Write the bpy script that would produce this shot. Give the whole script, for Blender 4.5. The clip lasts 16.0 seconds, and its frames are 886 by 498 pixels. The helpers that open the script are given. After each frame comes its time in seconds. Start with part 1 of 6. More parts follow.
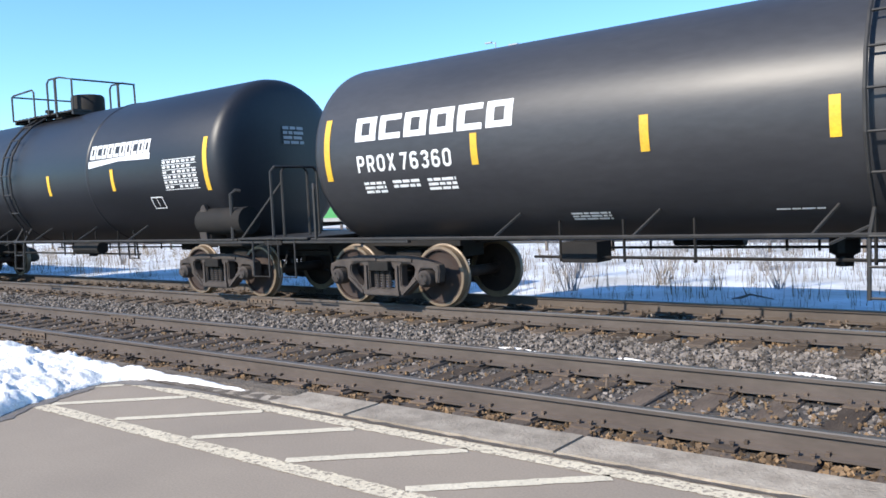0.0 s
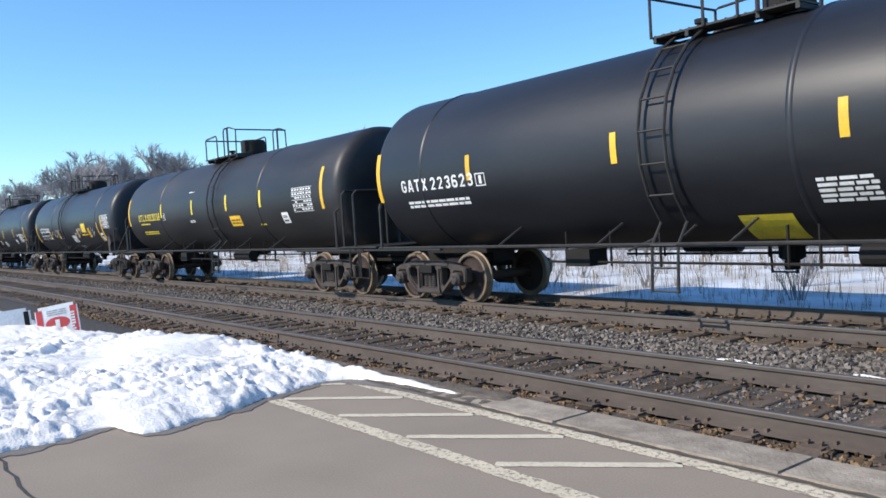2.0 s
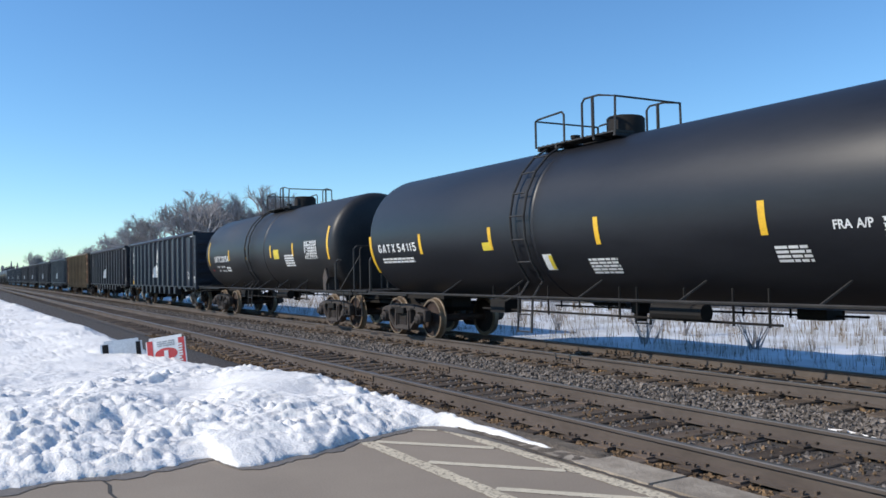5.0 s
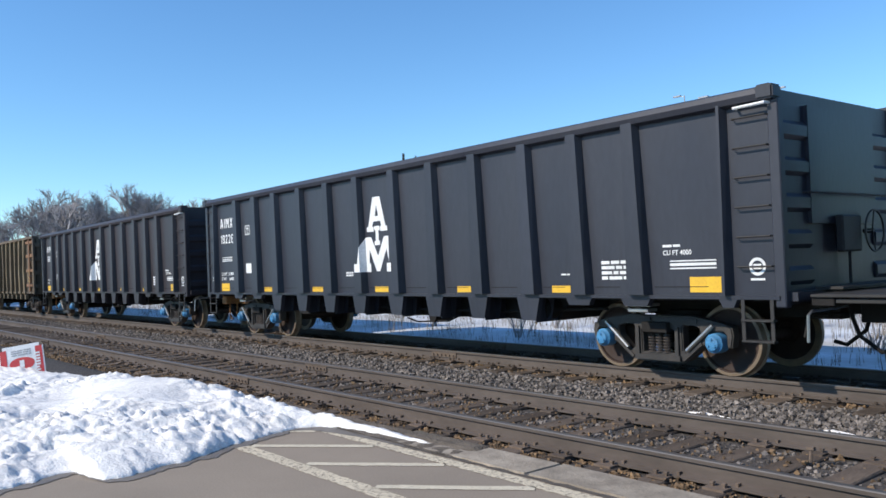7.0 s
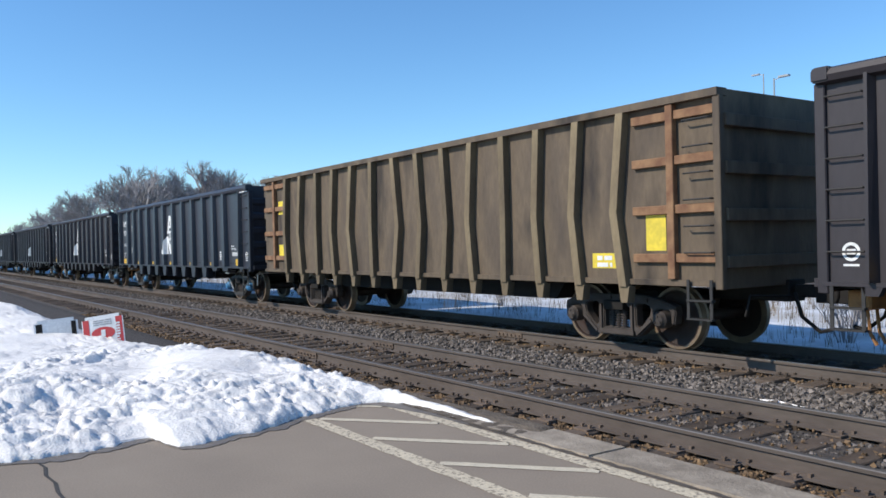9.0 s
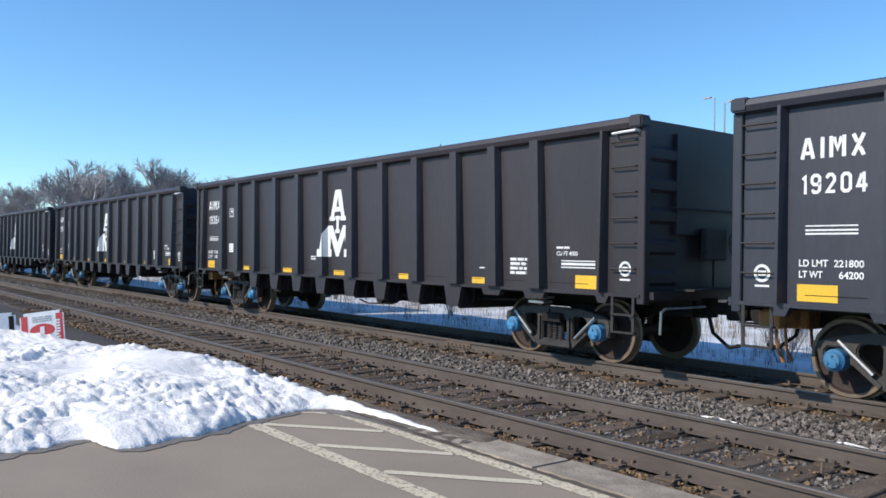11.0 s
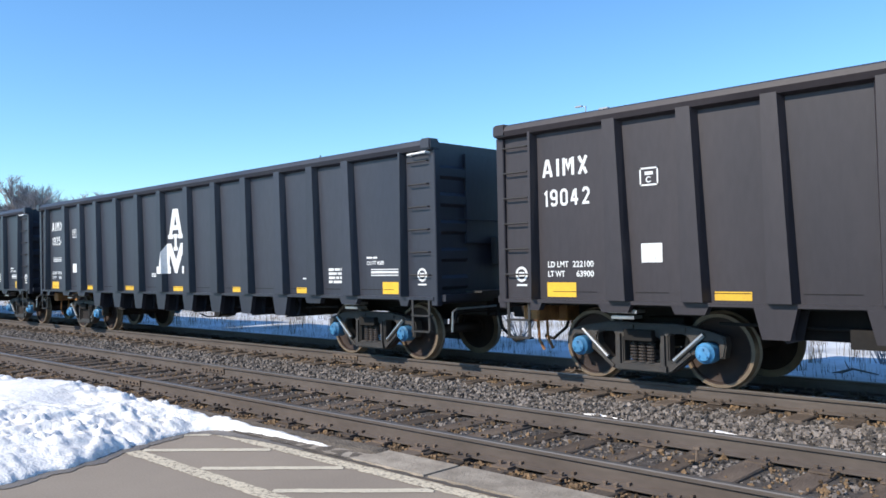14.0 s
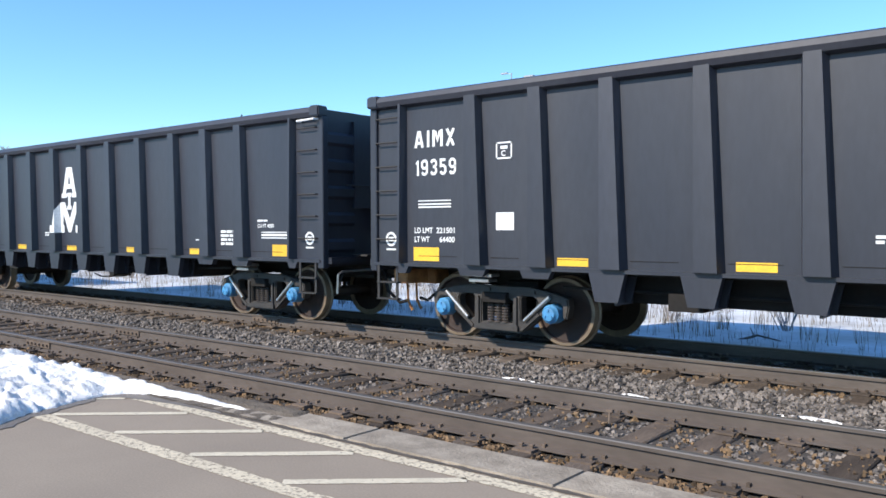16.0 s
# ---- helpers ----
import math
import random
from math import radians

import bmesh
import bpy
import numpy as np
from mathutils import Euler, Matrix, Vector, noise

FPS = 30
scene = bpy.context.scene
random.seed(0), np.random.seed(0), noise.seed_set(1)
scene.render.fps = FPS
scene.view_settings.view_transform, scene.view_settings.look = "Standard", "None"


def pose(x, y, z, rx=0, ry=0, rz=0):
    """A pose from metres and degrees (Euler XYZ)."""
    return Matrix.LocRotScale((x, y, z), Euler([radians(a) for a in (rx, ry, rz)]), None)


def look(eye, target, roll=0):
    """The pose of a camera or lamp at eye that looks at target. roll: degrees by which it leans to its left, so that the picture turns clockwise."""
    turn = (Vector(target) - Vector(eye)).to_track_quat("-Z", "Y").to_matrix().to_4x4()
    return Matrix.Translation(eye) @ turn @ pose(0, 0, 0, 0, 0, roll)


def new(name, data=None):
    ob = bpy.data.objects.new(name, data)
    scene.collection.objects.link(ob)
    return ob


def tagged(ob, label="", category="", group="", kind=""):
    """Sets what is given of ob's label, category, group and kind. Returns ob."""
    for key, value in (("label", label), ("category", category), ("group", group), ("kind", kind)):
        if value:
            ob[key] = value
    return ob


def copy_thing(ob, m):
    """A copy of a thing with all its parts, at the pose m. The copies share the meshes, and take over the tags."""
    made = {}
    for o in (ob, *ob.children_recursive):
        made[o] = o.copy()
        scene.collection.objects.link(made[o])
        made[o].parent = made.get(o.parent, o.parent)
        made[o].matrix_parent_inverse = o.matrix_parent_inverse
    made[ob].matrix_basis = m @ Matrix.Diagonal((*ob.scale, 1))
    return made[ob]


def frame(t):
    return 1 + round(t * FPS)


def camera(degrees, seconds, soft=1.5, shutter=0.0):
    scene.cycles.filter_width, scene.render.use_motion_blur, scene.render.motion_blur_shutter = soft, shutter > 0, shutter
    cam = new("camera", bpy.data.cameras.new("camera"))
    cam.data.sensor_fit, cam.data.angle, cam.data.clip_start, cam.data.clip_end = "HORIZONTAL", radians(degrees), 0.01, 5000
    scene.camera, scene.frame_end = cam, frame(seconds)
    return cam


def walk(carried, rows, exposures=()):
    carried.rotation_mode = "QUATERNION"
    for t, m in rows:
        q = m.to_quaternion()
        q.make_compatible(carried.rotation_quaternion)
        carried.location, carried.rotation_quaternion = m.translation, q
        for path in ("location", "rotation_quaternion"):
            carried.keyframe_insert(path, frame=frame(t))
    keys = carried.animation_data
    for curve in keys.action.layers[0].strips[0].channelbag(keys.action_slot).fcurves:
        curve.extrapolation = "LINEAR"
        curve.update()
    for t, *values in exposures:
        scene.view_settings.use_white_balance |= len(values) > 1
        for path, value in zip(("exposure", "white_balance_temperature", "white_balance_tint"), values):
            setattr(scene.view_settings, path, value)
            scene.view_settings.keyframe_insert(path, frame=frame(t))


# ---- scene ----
# the phone brightens its picture a little as it turns to the dark cars
EXPOSURES = [(0.0, 0.55), (0.5, 0.36), (1.0, 0.36), (1.5, 0.22), (2.0, 0.20), (2.5, 0.15), (3.5, 0.05), (4.5, -0.17), (7.0, 0.02), (8.0, -0.06), (10.5, -0.05), (11.5, 0.10), (12.5, 0.03), (13.5, 0.03), (14.0, 0.25), (15.0, 0.08), (15.5, 0.05), (16.0, 0.42)]
# camera: a hand-held phone, standing still, turning a few degrees
cam = camera(56.75, 16.0, soft=1.6)
PATH = [
    (0, pose(0, 0, 1.597, 86.54, 2.62, 38.20)),
    (0.5, pose(0, 0, 1.597, 87.44, 3.49, 45.10)),
    (1, pose(0, 0, 1.597, 88.00, 3.96, 48.79)),
    (1.5, pose(0, 0, 1.597, 87.83, 3.39, 50.28)),
    (2, pose(0, 0, 1.597, 87.78, 3.52, 52.69)),
    (2.5, pose(0, 0, 1.597, 87.92, 3.19, 53.46)),
    (3, pose(0, 0, 1.597, 88.10, 2.38, 51.83)),
    (3.5, pose(0, 0, 1.597, 87.70, 2.53, 52.60)),
    (4, pose(0, 0, 1.597, 88.07, 1.98, 56.73)),
    (4.5, pose(0, 0, 1.597, 90.63, 1.40, 59.23)),
    (4.7, pose(0, 0, 1.597, 91.37, 1.33, 59.90)),
    (6.8, pose(0, 0, 1.597, 90.98, 1.92, 51.79)),
    (7, pose(0, 0, 1.597, 91.01, 2.25, 50.96)),
    (7.5, pose(0, 0, 1.597, 89.76, 2.04, 50.26)),
    (8, pose(0, 0, 1.597, 91.94, 4.18, 57.07)),
    (8.2, pose(0, 0, 1.597, 89.39, 3.57, 57.58)),
    (10.3, pose(0, 0, 1.597, 91.72, -1.07, 53.26)),
    (10.5, pose(0, 0, 1.597, 91.00, -0.96, 52.40)),
    (11, pose(0, 0, 1.597, 90.30, -0.82, 52.31)),
    (11.5, pose(0, 0, 1.597, 89.13, -1.21, 50.60)),
    (12, pose(0, 0, 1.597, 89.42, -0.16, 51.57)),
    (12.5, pose(0, 0, 1.597, 90.65, 0.92, 52.25)),
    (13, pose(0, 0, 1.597, 91.00, 0.87, 50.54)),
    (13.5, pose(0, 0, 1.597, 91.56, 0.52, 48.92)),
    (14, pose(0, 0, 1.597, 90.97, 1.22, 44.22)),
    (14.5, pose(0, 0, 1.597, 89.68, 1.65, 46.58)),
    (15, pose(0, 0, 1.597, 89.99, 1.08, 53.82)),
    (15.5, pose(0, 0, 1.597, 87.89, 1.89, 49.63)),
    (16, pose(0, 0, 1.597, 88.44, 0.16, 38.87)),
]
walk(cam, PATH, exposures=EXPOSURES)

# ---- world, sun ----
TO_SUN = Vector((-0.44, -1.27, 1.0)).normalized()
world = bpy.data.worlds.new("sky")
scene.world = world
world.use_nodes = True
wn = world.node_tree
wn.nodes.clear()
w_out = wn.nodes.new("ShaderNodeOutputWorld")
w_bg = wn.nodes.new("ShaderNodeBackground")
w_sky = wn.nodes.new("ShaderNodeTexSky")
w_sky.sky_type = "NISHITA"
w_sky.sun_disc = False
w_sky.sun_elevation = math.asin(TO_SUN.z)
w_sky.sun_rotation = math.atan2(TO_SUN.x, TO_SUN.y)
w_sky.air_density, w_sky.dust_density, w_sky.ozone_density = 1.0, 0.0, 3.0
w_sat = wn.nodes.new("ShaderNodeHueSaturation")
w_sat.inputs["Saturation"].default_value = 1.08
w_tint = wn.nodes.new("ShaderNodeMix")
w_tint.data_type, w_tint.blend_type = "RGBA", "MULTIPLY"
w_tint.inputs[0].default_value = 1.0
w_tint.inputs[7].default_value = (0.74, 0.97, 1.12, 1)
w_bg.inputs["Strength"].default_value = 0.165
wn.links.new(w_sky.outputs[0], w_sat.inputs["Color"])
wn.links.new(w_sat.outputs[0], w_tint.inputs[6])
wn.links.new(w_tint.outputs[2], w_bg.inputs["Color"])
wn.links.new(w_bg.outputs[0], w_out.inputs["Surface"])
sun_data = bpy.data.lights.new("sun", "SUN")
sun_data.energy, sun_data.angle, sun_data.color = 4.6, radians(0.53), (1.0, 0.92, 0.80)
sun = new("sun", sun_data)
sun.matrix_world = look(TO_SUN * 50, (0, 0, 0))


# ---- materials ----
def material(name, base, rough=0.6, metal=0.0, second=None, scale=6.0, fine=60.0, bump=0.15, mix=0.5,
             random_obj=0.0, random_island=0.0, spec=0.5, stretch=(1, 1, 1), third=None):
    """Base colour varied at two scales, with fine relief."""
    m = bpy.data.materials.new(name)
    m.use_nodes = True
    nt = m.node_tree
    n, l = nt.nodes, nt.links
    bsdf = n["Principled BSDF"]
    bsdf.inputs["Roughness"].default_value = rough
    bsdf.inputs["Metallic"].default_value = metal
    bsdf.inputs["Specular IOR Level"].default_value = spec
    tc = n.new("ShaderNodeTexCoord")
    mp = n.new("ShaderNodeMapping")
    mp.inputs["Scale"].default_value = stretch
    l.new(tc.outputs["Object"], mp.inputs["Vector"])
    big = n.new("ShaderNodeTexNoise")
    big.inputs["Scale"].default_value, big.inputs["Detail"].default_value = scale, 6
    small = n.new("ShaderNodeTexNoise")
    small.inputs["Scale"].default_value, small.inputs["Detail"].default_value = fine, 4
    l.new(mp.outputs[0], big.inputs["Vector"])
    l.new(mp.outputs[0], small.inputs["Vector"])
    ramp = n.new("ShaderNodeValToRGB")
    sec = second or tuple(c * 0.7 for c in base)
    ramp.color_ramp.elements[0].position, ramp.color_ramp.elements[1].position = 0.35, 0.68
    ramp.color_ramp.elements[0].color = (*base, 1)
    ramp.color_ramp.elements[1].color = (*[b + (s - b) * mix * 1.6 if mix < 0.625 else s for b, s in zip(base, sec)], 1)
    if third:
        e = ramp.color_ramp.elements.new(0.52)
        e.color = (*third, 1)
    l.new(big.outputs["Fac"], ramp.inputs["Fac"])
    hsv = n.new("ShaderNodeHueSaturation")
    l.new(ramp.outputs["Color"], hsv.inputs["Color"])
    val = n.new("ShaderNodeMapRange")
    val.inputs["To Min"].default_value, val.inputs["To Max"].default_value = 0.75, 1.25
    l.new(small.outputs["Fac"], val.inputs["Value"])
    last = val.outputs[0]
    for amount, kind in ((random_obj, 0), (random_island, 1)):
        if amount:
            src = n.new("ShaderNodeNewGeometry" if kind else "ShaderNodeObjectInfo")
            mr = n.new("ShaderNodeMapRange")
            mr.inputs["To Min"].default_value, mr.inputs["To Max"].default_value = 1 - amount, 1 + amount
            l.new(src.outputs["Random Per Island" if kind else "Random"], mr.inputs["Value"])
            mul = n.new("ShaderNodeMath")
            mul.operation = "MULTIPLY"
            l.new(last, mul.inputs[0])
            l.new(mr.outputs[0], mul.inputs[1])
            last = mul.outputs[0]
    l.new(last, hsv.inputs["Value"])
    l.new(hsv.outputs["Color"], bsdf.inputs["Base Color"])
    rr = n.new("ShaderNodeMapRange")
    rr.inputs["To Min"].default_value, rr.inputs["To Max"].default_value = max(0.02, rough - 0.1), min(1, rough + 0.12)
    l.new(big.outputs["Fac"], rr.inputs["Value"])
    l.new(rr.outputs[0], bsdf.inputs["Roughness"])
    if bump:
        bp = n.new("ShaderNodeBump")
        bp.inputs["Strength"].default_value, bp.inputs["Distance"].default_value = bump, 0.02
        l.new(small.outputs["Fac"], bp.inputs["Height"])
        l.new(bp.outputs[0], bsdf.inputs["Normal"])
    return m


M_TANK = material("black_tank_paint", (0.012, 0.013, 0.017), 0.42, second=(0.023, 0.024, 0.029), scale=0.7, fine=14, bump=0.03, stretch=(0.35, 1, 1), random_obj=0.2, spec=0.42)
# lighter grey of the leading car, with some sun sheen put into the colour
M_TANKGREY_SHEEN = material("grey_black_sheen_tank_paint", (0.034, 0.034, 0.038), 0.40, second=(0.050, 0.049, 0.052), scale=0.7, fine=14, bump=0.03, stretch=(0.35, 1, 1), spec=0.35)
# real dust on the fourth car; painted distance haze on the seventh and the tail
M_TANKDUST_HAZE = material("dust_and_haze_tank_paint", (0.014, 0.014, 0.016), 0.45, second=(0.050, 0.046, 0.044), scale=0.6, fine=14, bump=0.03, stretch=(0.35, 1, 1), spec=0.36)
M_GON = material("black_gondola_paint", (0.022, 0.0235, 0.034), 0.44, second=(0.034, 0.036, 0.046), scale=0.8, fine=18, bump=0.05, stretch=(1, 1, 0.3), random_obj=0.15, spec=0.45)
M_GON_BROWN = material("brown_black_gondola_paint", (0.027, 0.022, 0.026), 0.48, second=(0.040, 0.033, 0.037), scale=0.8, fine=18, bump=0.05, stretch=(1, 1, 0.3), spec=0.4)
M_RUSTY = material("rusted_brown_paint", (0.075, 0.055, 0.040), 0.78, second=(0.030, 0.023, 0.019), scale=1.3, fine=20, bump=0.25, stretch=(1, 1, 0.35), third=(0.13, 0.095, 0.062))
M_RUSTRIB = material("faded_tan_paint", (0.215, 0.165, 0.095), 0.82, second=(0.075, 0.05, 0.034), scale=1.6, fine=24, bump=0.25, stretch=(1, 1, 0.4), random_obj=0.3)
M_RUSTEND = material("pale_rusted_brace", (0.27, 0.15, 0.075), 0.82, second=(0.13, 0.055, 0.032), scale=5, fine=40, bump=0.2)
M_UNDER = material("dark_underframe_steel", (0.013, 0.012, 0.012), 0.8, second=(0.026, 0.022, 0.019), scale=3, fine=30, bump=0.1, spec=0.25)
M_FRAME = material("dusty_cast_steel", (0.070, 0.054, 0.046), 0.78, second=(0.032, 0.026, 0.024), scale=4, fine=40, bump=0.2, random_obj=0.25)
M_FRAME_DARK = material("dark_cast_steel", (0.030, 0.027, 0.026), 0.6, second=(0.060, 0.050, 0.042), scale=4, fine=40, bump=0.2)
M_WHEEL = material("rusty_wheel_plate", (0.040, 0.021, 0.015), 0.75, second=(0.022, 0.014, 0.012), scale=5, fine=40, bump=0.15)
M_RIM = material("tan_wheel_rim", (0.23, 0.17, 0.115), 0.5, second=(0.13, 0.095, 0.065), scale=5, fine=50, bump=0.1, metal=0.2)
M_STEEL = material("worn_bright_steel", (0.42, 0.40, 0.38), 0.35, second=(0.3, 0.28, 0.26), scale=9, fine=80, bump=0.05, metal=0.8)
M_PIPE = material("dark_painted_pipe", (0.026, 0.025, 0.025), 0.6, second=(0.045, 0.041, 0.038), scale=5, fine=40, bump=0.05, spec=0.35)
M_WHITE = material("white_stencil_paint", (0.78, 0.78, 0.77), 0.6, second=(0.62, 0.62, 0.61), scale=5, fine=30, bump=0.03)
M_GREYPAINT = material("grey_stencil_paint", (0.42, 0.42, 0.42), 0.6, second=(0.3, 0.3, 0.3), scale=5, fine=30, bump=0.03)
M_YELLOW = material("yellow_reflector", (0.78, 0.46, 0.03), 0.45, second=(0.66, 0.38, 0.03), scale=6, fine=40, bump=0.03, random_obj=0.12)
M_LEMON = material("lemon_yellow_paint", (0.76, 0.58, 0.045), 0.5, second=(0.55, 0.43, 0.05), scale=3, fine=20, bump=0.03)
M_BLUECAP = material("blue_bearing_cap", (0.06, 0.24, 0.46), 0.5, second=(0.05, 0.16, 0.3), scale=8, fine=40, bump=0.1, random_obj=0.2)
M_ORANGE = material("orange_rust", (0.42, 0.20, 0.07), 0.8, second=(0.22, 0.1, 0.045), scale=6, fine=40, bump=0.2)
M_RED = material("red_paint", (0.55, 0.05, 0.05), 0.5, second=(0.45, 0.05, 0.05), scale=6, fine=40, bump=0.02)
M_RAILSIDE = material("brown_rail_side", (0.108, 0.085, 0.07), 0.78, second=(0.070, 0.054, 0.044), scale=3, fine=30, bump=0.12, stretch=(0.3, 1, 1))
M_RAILTOP = material("polished_rail_head", (0.20, 0.18, 0.165), 0.46, second=(0.12, 0.105, 0.092), scale=3, fine=60, bump=0.03, metal=0.6, stretch=(0.1, 4, 1))
M_TIE = material("weathered_tie_wood", (0.142, 0.11, 0.085), 0.95, second=(0.085, 0.065, 0.052), scale=2.5, fine=26, bump=0.7, random_obj=0.35, stretch=(3, 0.5, 3), spec=0.2)
M_PLATE = material("rusty_tie_plate", (0.135, 0.098, 0.072), 0.88, second=(0.080, 0.060, 0.046), scale=9, fine=60, bump=0.2, random_obj=0.45)
M_STONE = material("ballast_stone", (0.178, 0.152, 0.131), 0.85, second=(0.11, 0.094, 0.080), scale=12, fine=60, bump=0.2, random_island=0.8)
M_STONE_RUST = material("rusty_ballast_stone", (0.20, 0.125, 0.062), 0.88, second=(0.11, 0.074, 0.046), scale=2.2, fine=60, bump=0.2, random_island=0.55)
M_BALLAST = material("ballast_bed", (0.09, 0.076, 0.066), 0.95, second=(0.05, 0.042, 0.037), scale=14, fine=45, bump=1.0, mix=0.7)
M_ASPHALT = material("grey_brown_asphalt", (0.305, 0.250, 0.193), 0.92, second=(0.250, 0.206, 0.162), scale=0.9, fine=70, bump=0.10, spec=0.3)


def worn_paint(name, base, under, wear):
    """Line paint rubbed through to the surface below in small flakes."""
    m = material(name, base, 0.85, second=tuple(c * 0.8 for c in base), scale=5, fine=40, bump=0.3, spec=0.3)
    nt = m.node_tree
    n, l = nt.nodes, nt.links
    bsdf = n["Principled BSDF"]
    paint = bsdf.inputs["Base Color"].links[0].from_socket
    tc = n.new("ShaderNodeTexCoord")
    flakes = n.new("ShaderNodeTexNoise")
    flakes.inputs["Scale"].default_value, flakes.inputs["Detail"].default_value, flakes.inputs["Roughness"].default_value = 26, 5, 0.65
    ramp = n.new("ShaderNodeValToRGB")
    ramp.color_ramp.elements[0].position, ramp.color_ramp.elements[1].position = wear, wear + 0.06
    mixer = n.new("ShaderNodeMix")
    mixer.data_type = "RGBA"
    mixer.inputs[7].default_value = (*under, 1)
    l.new(tc.outputs["Object"], flakes.inputs["Vector"])
    l.new(flakes.outputs["Fac"], ramp.inputs["Fac"])
    l.new(ramp.outputs["Color"], mixer.inputs[0])
    l.new(paint, mixer.inputs[6])
    l.new(mixer.outputs[2], bsdf.inputs["Base Color"])
    return m


M_PAINT = worn_paint("worn_cream_line_paint", (0.66, 0.57, 0.42), (0.29, 0.24, 0.185), 0.52)
M_PAINT2 = worn_paint("cream_line_paint", (0.66, 0.58, 0.44), (0.32, 0.27, 0.21), 0.60)
M_CONCRETE = material("weathered_concrete", (0.38, 0.32, 0.25), 0.92, second=(0.24, 0.198, 0.152), scale=4.5, fine=45, bump=0.5, mix=0.7, random_obj=0.14)
M_SNOW = material("old_snow", (0.88, 0.85, 0.81), 0.75, second=(0.79, 0.76, 0.72), scale=2.6, fine=42, bump=0.5, spec=0.25)
M_SNOWFIELD = material("field_snow", (0.70, 0.72, 0.75), 0.8, second=(0.40, 0.38, 0.35), scale=0.5, fine=5, bump=0.4, spec=0.3)
M_CRACK = material("dark_asphalt_joint", (0.04, 0.037, 0.034), 0.95, second=(0.07, 0.065, 0.06), scale=5, fine=40, bump=0.2)
M_CRACK2 = material("dirt_on_asphalt", (0.11, 0.09, 0.072), 0.95, second=(0.07, 0.058, 0.047), scale=8, fine=60, bump=0.4)
M_SOIL = material("brown_soil", (0.17, 0.135, 0.10), 0.95, second=(0.09, 0.072, 0.055), scale=6, fine=50, bump=0.9, mix=0.6)
M_DIRTY = material("wet_dirty_ice", (0.15, 0.13, 0.11), 0.6, second=(0.21, 0.18, 0.15), scale=4, fine=30, bump=0.3)
M_DRYGRASS = material("dry_weed", (0.23, 0.175, 0.105), 0.9, second=(0.13, 0.095, 0.065), scale=4, fine=20, bump=0.0, random_island=0.5)
# twigs paled towards grey: the haze over the far trees is in this colour
M_TWIG = material("hazed_bare_twig", (0.35, 0.33, 0.33), 0.95, second=(0.26, 0.245, 0.245), scale=2, fine=20, bump=0.0, random_island=0.3)
M_BARK = material("grey_bark", (0.16, 0.135, 0.12), 0.95, second=(0.1, 0.085, 0.075), scale=4, fine=25, bump=0.6)
M_SPRUCE = material("spruce_needles", (0.035, 0.055, 0.032), 0.9, second=(0.055, 0.075, 0.045), scale=3, fine=20, bump=0.0, random_island=0.4)
# horizon woods, with atmospheric haze mixed into the base grey
M_FOREST = material("far_hazed_wood", (0.27, 0.26, 0.27), 1.0, second=(0.2, 0.195, 0.2), scale=0.4, fine=3, bump=0.0, random_island=0.25)
M_GREEN = material("commuter_green", (0.10, 0.36, 0.12), 0.4, second=(0.08, 0.3, 0.1), scale=1, fine=10, bump=0.02)
M_COACHWHITE = material("coach_white", (0.8, 0.8, 0.78), 0.4, second=(0.72, 0.72, 0.7), scale=1, fine=10, bump=0.02)
M_GLASS = material("dark_tinted_window", (0.03, 0.045, 0.05), 0.08, second=(0.04, 0.05, 0.06), scale=2, fine=10, bump=0.0)
M_GALV = material("galvanised_pole", (0.36, 0.37, 0.38), 0.5, second=(0.3, 0.3, 0.3), scale=4, fine=30, bump=0.05, metal=0.5)


# ---- mesh helpers ----
def box(bm, x0, x1, y0, y1, z0, z1):
    v = [bm.verts.new(p) for p in ((x0, y0, z0), (x1, y0, z0), (x1, y1, z0), (x0, y1, z0), (x0, y0, z1), (x1, y0, z1), (x1, y1, z1), (x0, y1, z1))]
    for f in ((3, 2, 1, 0), (4, 5, 6, 7), (0, 1, 5, 4), (1, 2, 6, 5), (2, 3, 7, 6), (3, 0, 4, 7)):
        bm.faces.new([v[i] for i in f])
    return v


def tube(bm, points, r, n=6, r1=None):
    """A pipe of n sides through the points."""
    pts = [Vector(p) for p in points]
    rings = []
    for i, p in enumerate(pts):
        d = (pts[min(i + 1, len(pts) - 1)] - pts[max(i - 1, 0)]).normalized()
        a = d.orthogonal().normalized() if not rings else None
        if a is None:
            a = (prev - d * prev.dot(d)).normalized()
        prev = a
        b = d.cross(a)
        rr = r if r1 is None else r + (r1 - r) * i / (len(pts) - 1)
        rings.append([bm.verts.new(p + (a * math.cos(2 * math.pi * k / n) + b * math.sin(2 * math.pi * k / n)) * rr) for k in range(n)])
    for q, s in zip(rings, rings[1:]):
        for k in range(n):
            bm.faces.new((q[k], q[(k + 1) % n], s[(k + 1) % n], s[k]))
    bm.faces.new(list(reversed(rings[0])))
    bm.faces.new(rings[-1])


def lathe_y(bm, profile, n=32, cx=0.0, cz=0.0):
    """Turn (radius, y) pairs about an axis along y."""
    rings = []
    for r, y in profile:
        rings.append([bm.verts.new((cx + r * math.cos(2 * math.pi * k / n), y, cz + r * math.sin(2 * math.pi * k / n))) for k in range(n)])
    for q, s in zip(rings, rings[1:]):
        for k in range(n):
            bm.faces.new((q[k], q[(k + 1) % n], s[(k + 1) % n], s[k]))
    bm.faces.new(list(reversed(rings[0])))
    bm.faces.new(rings[-1])


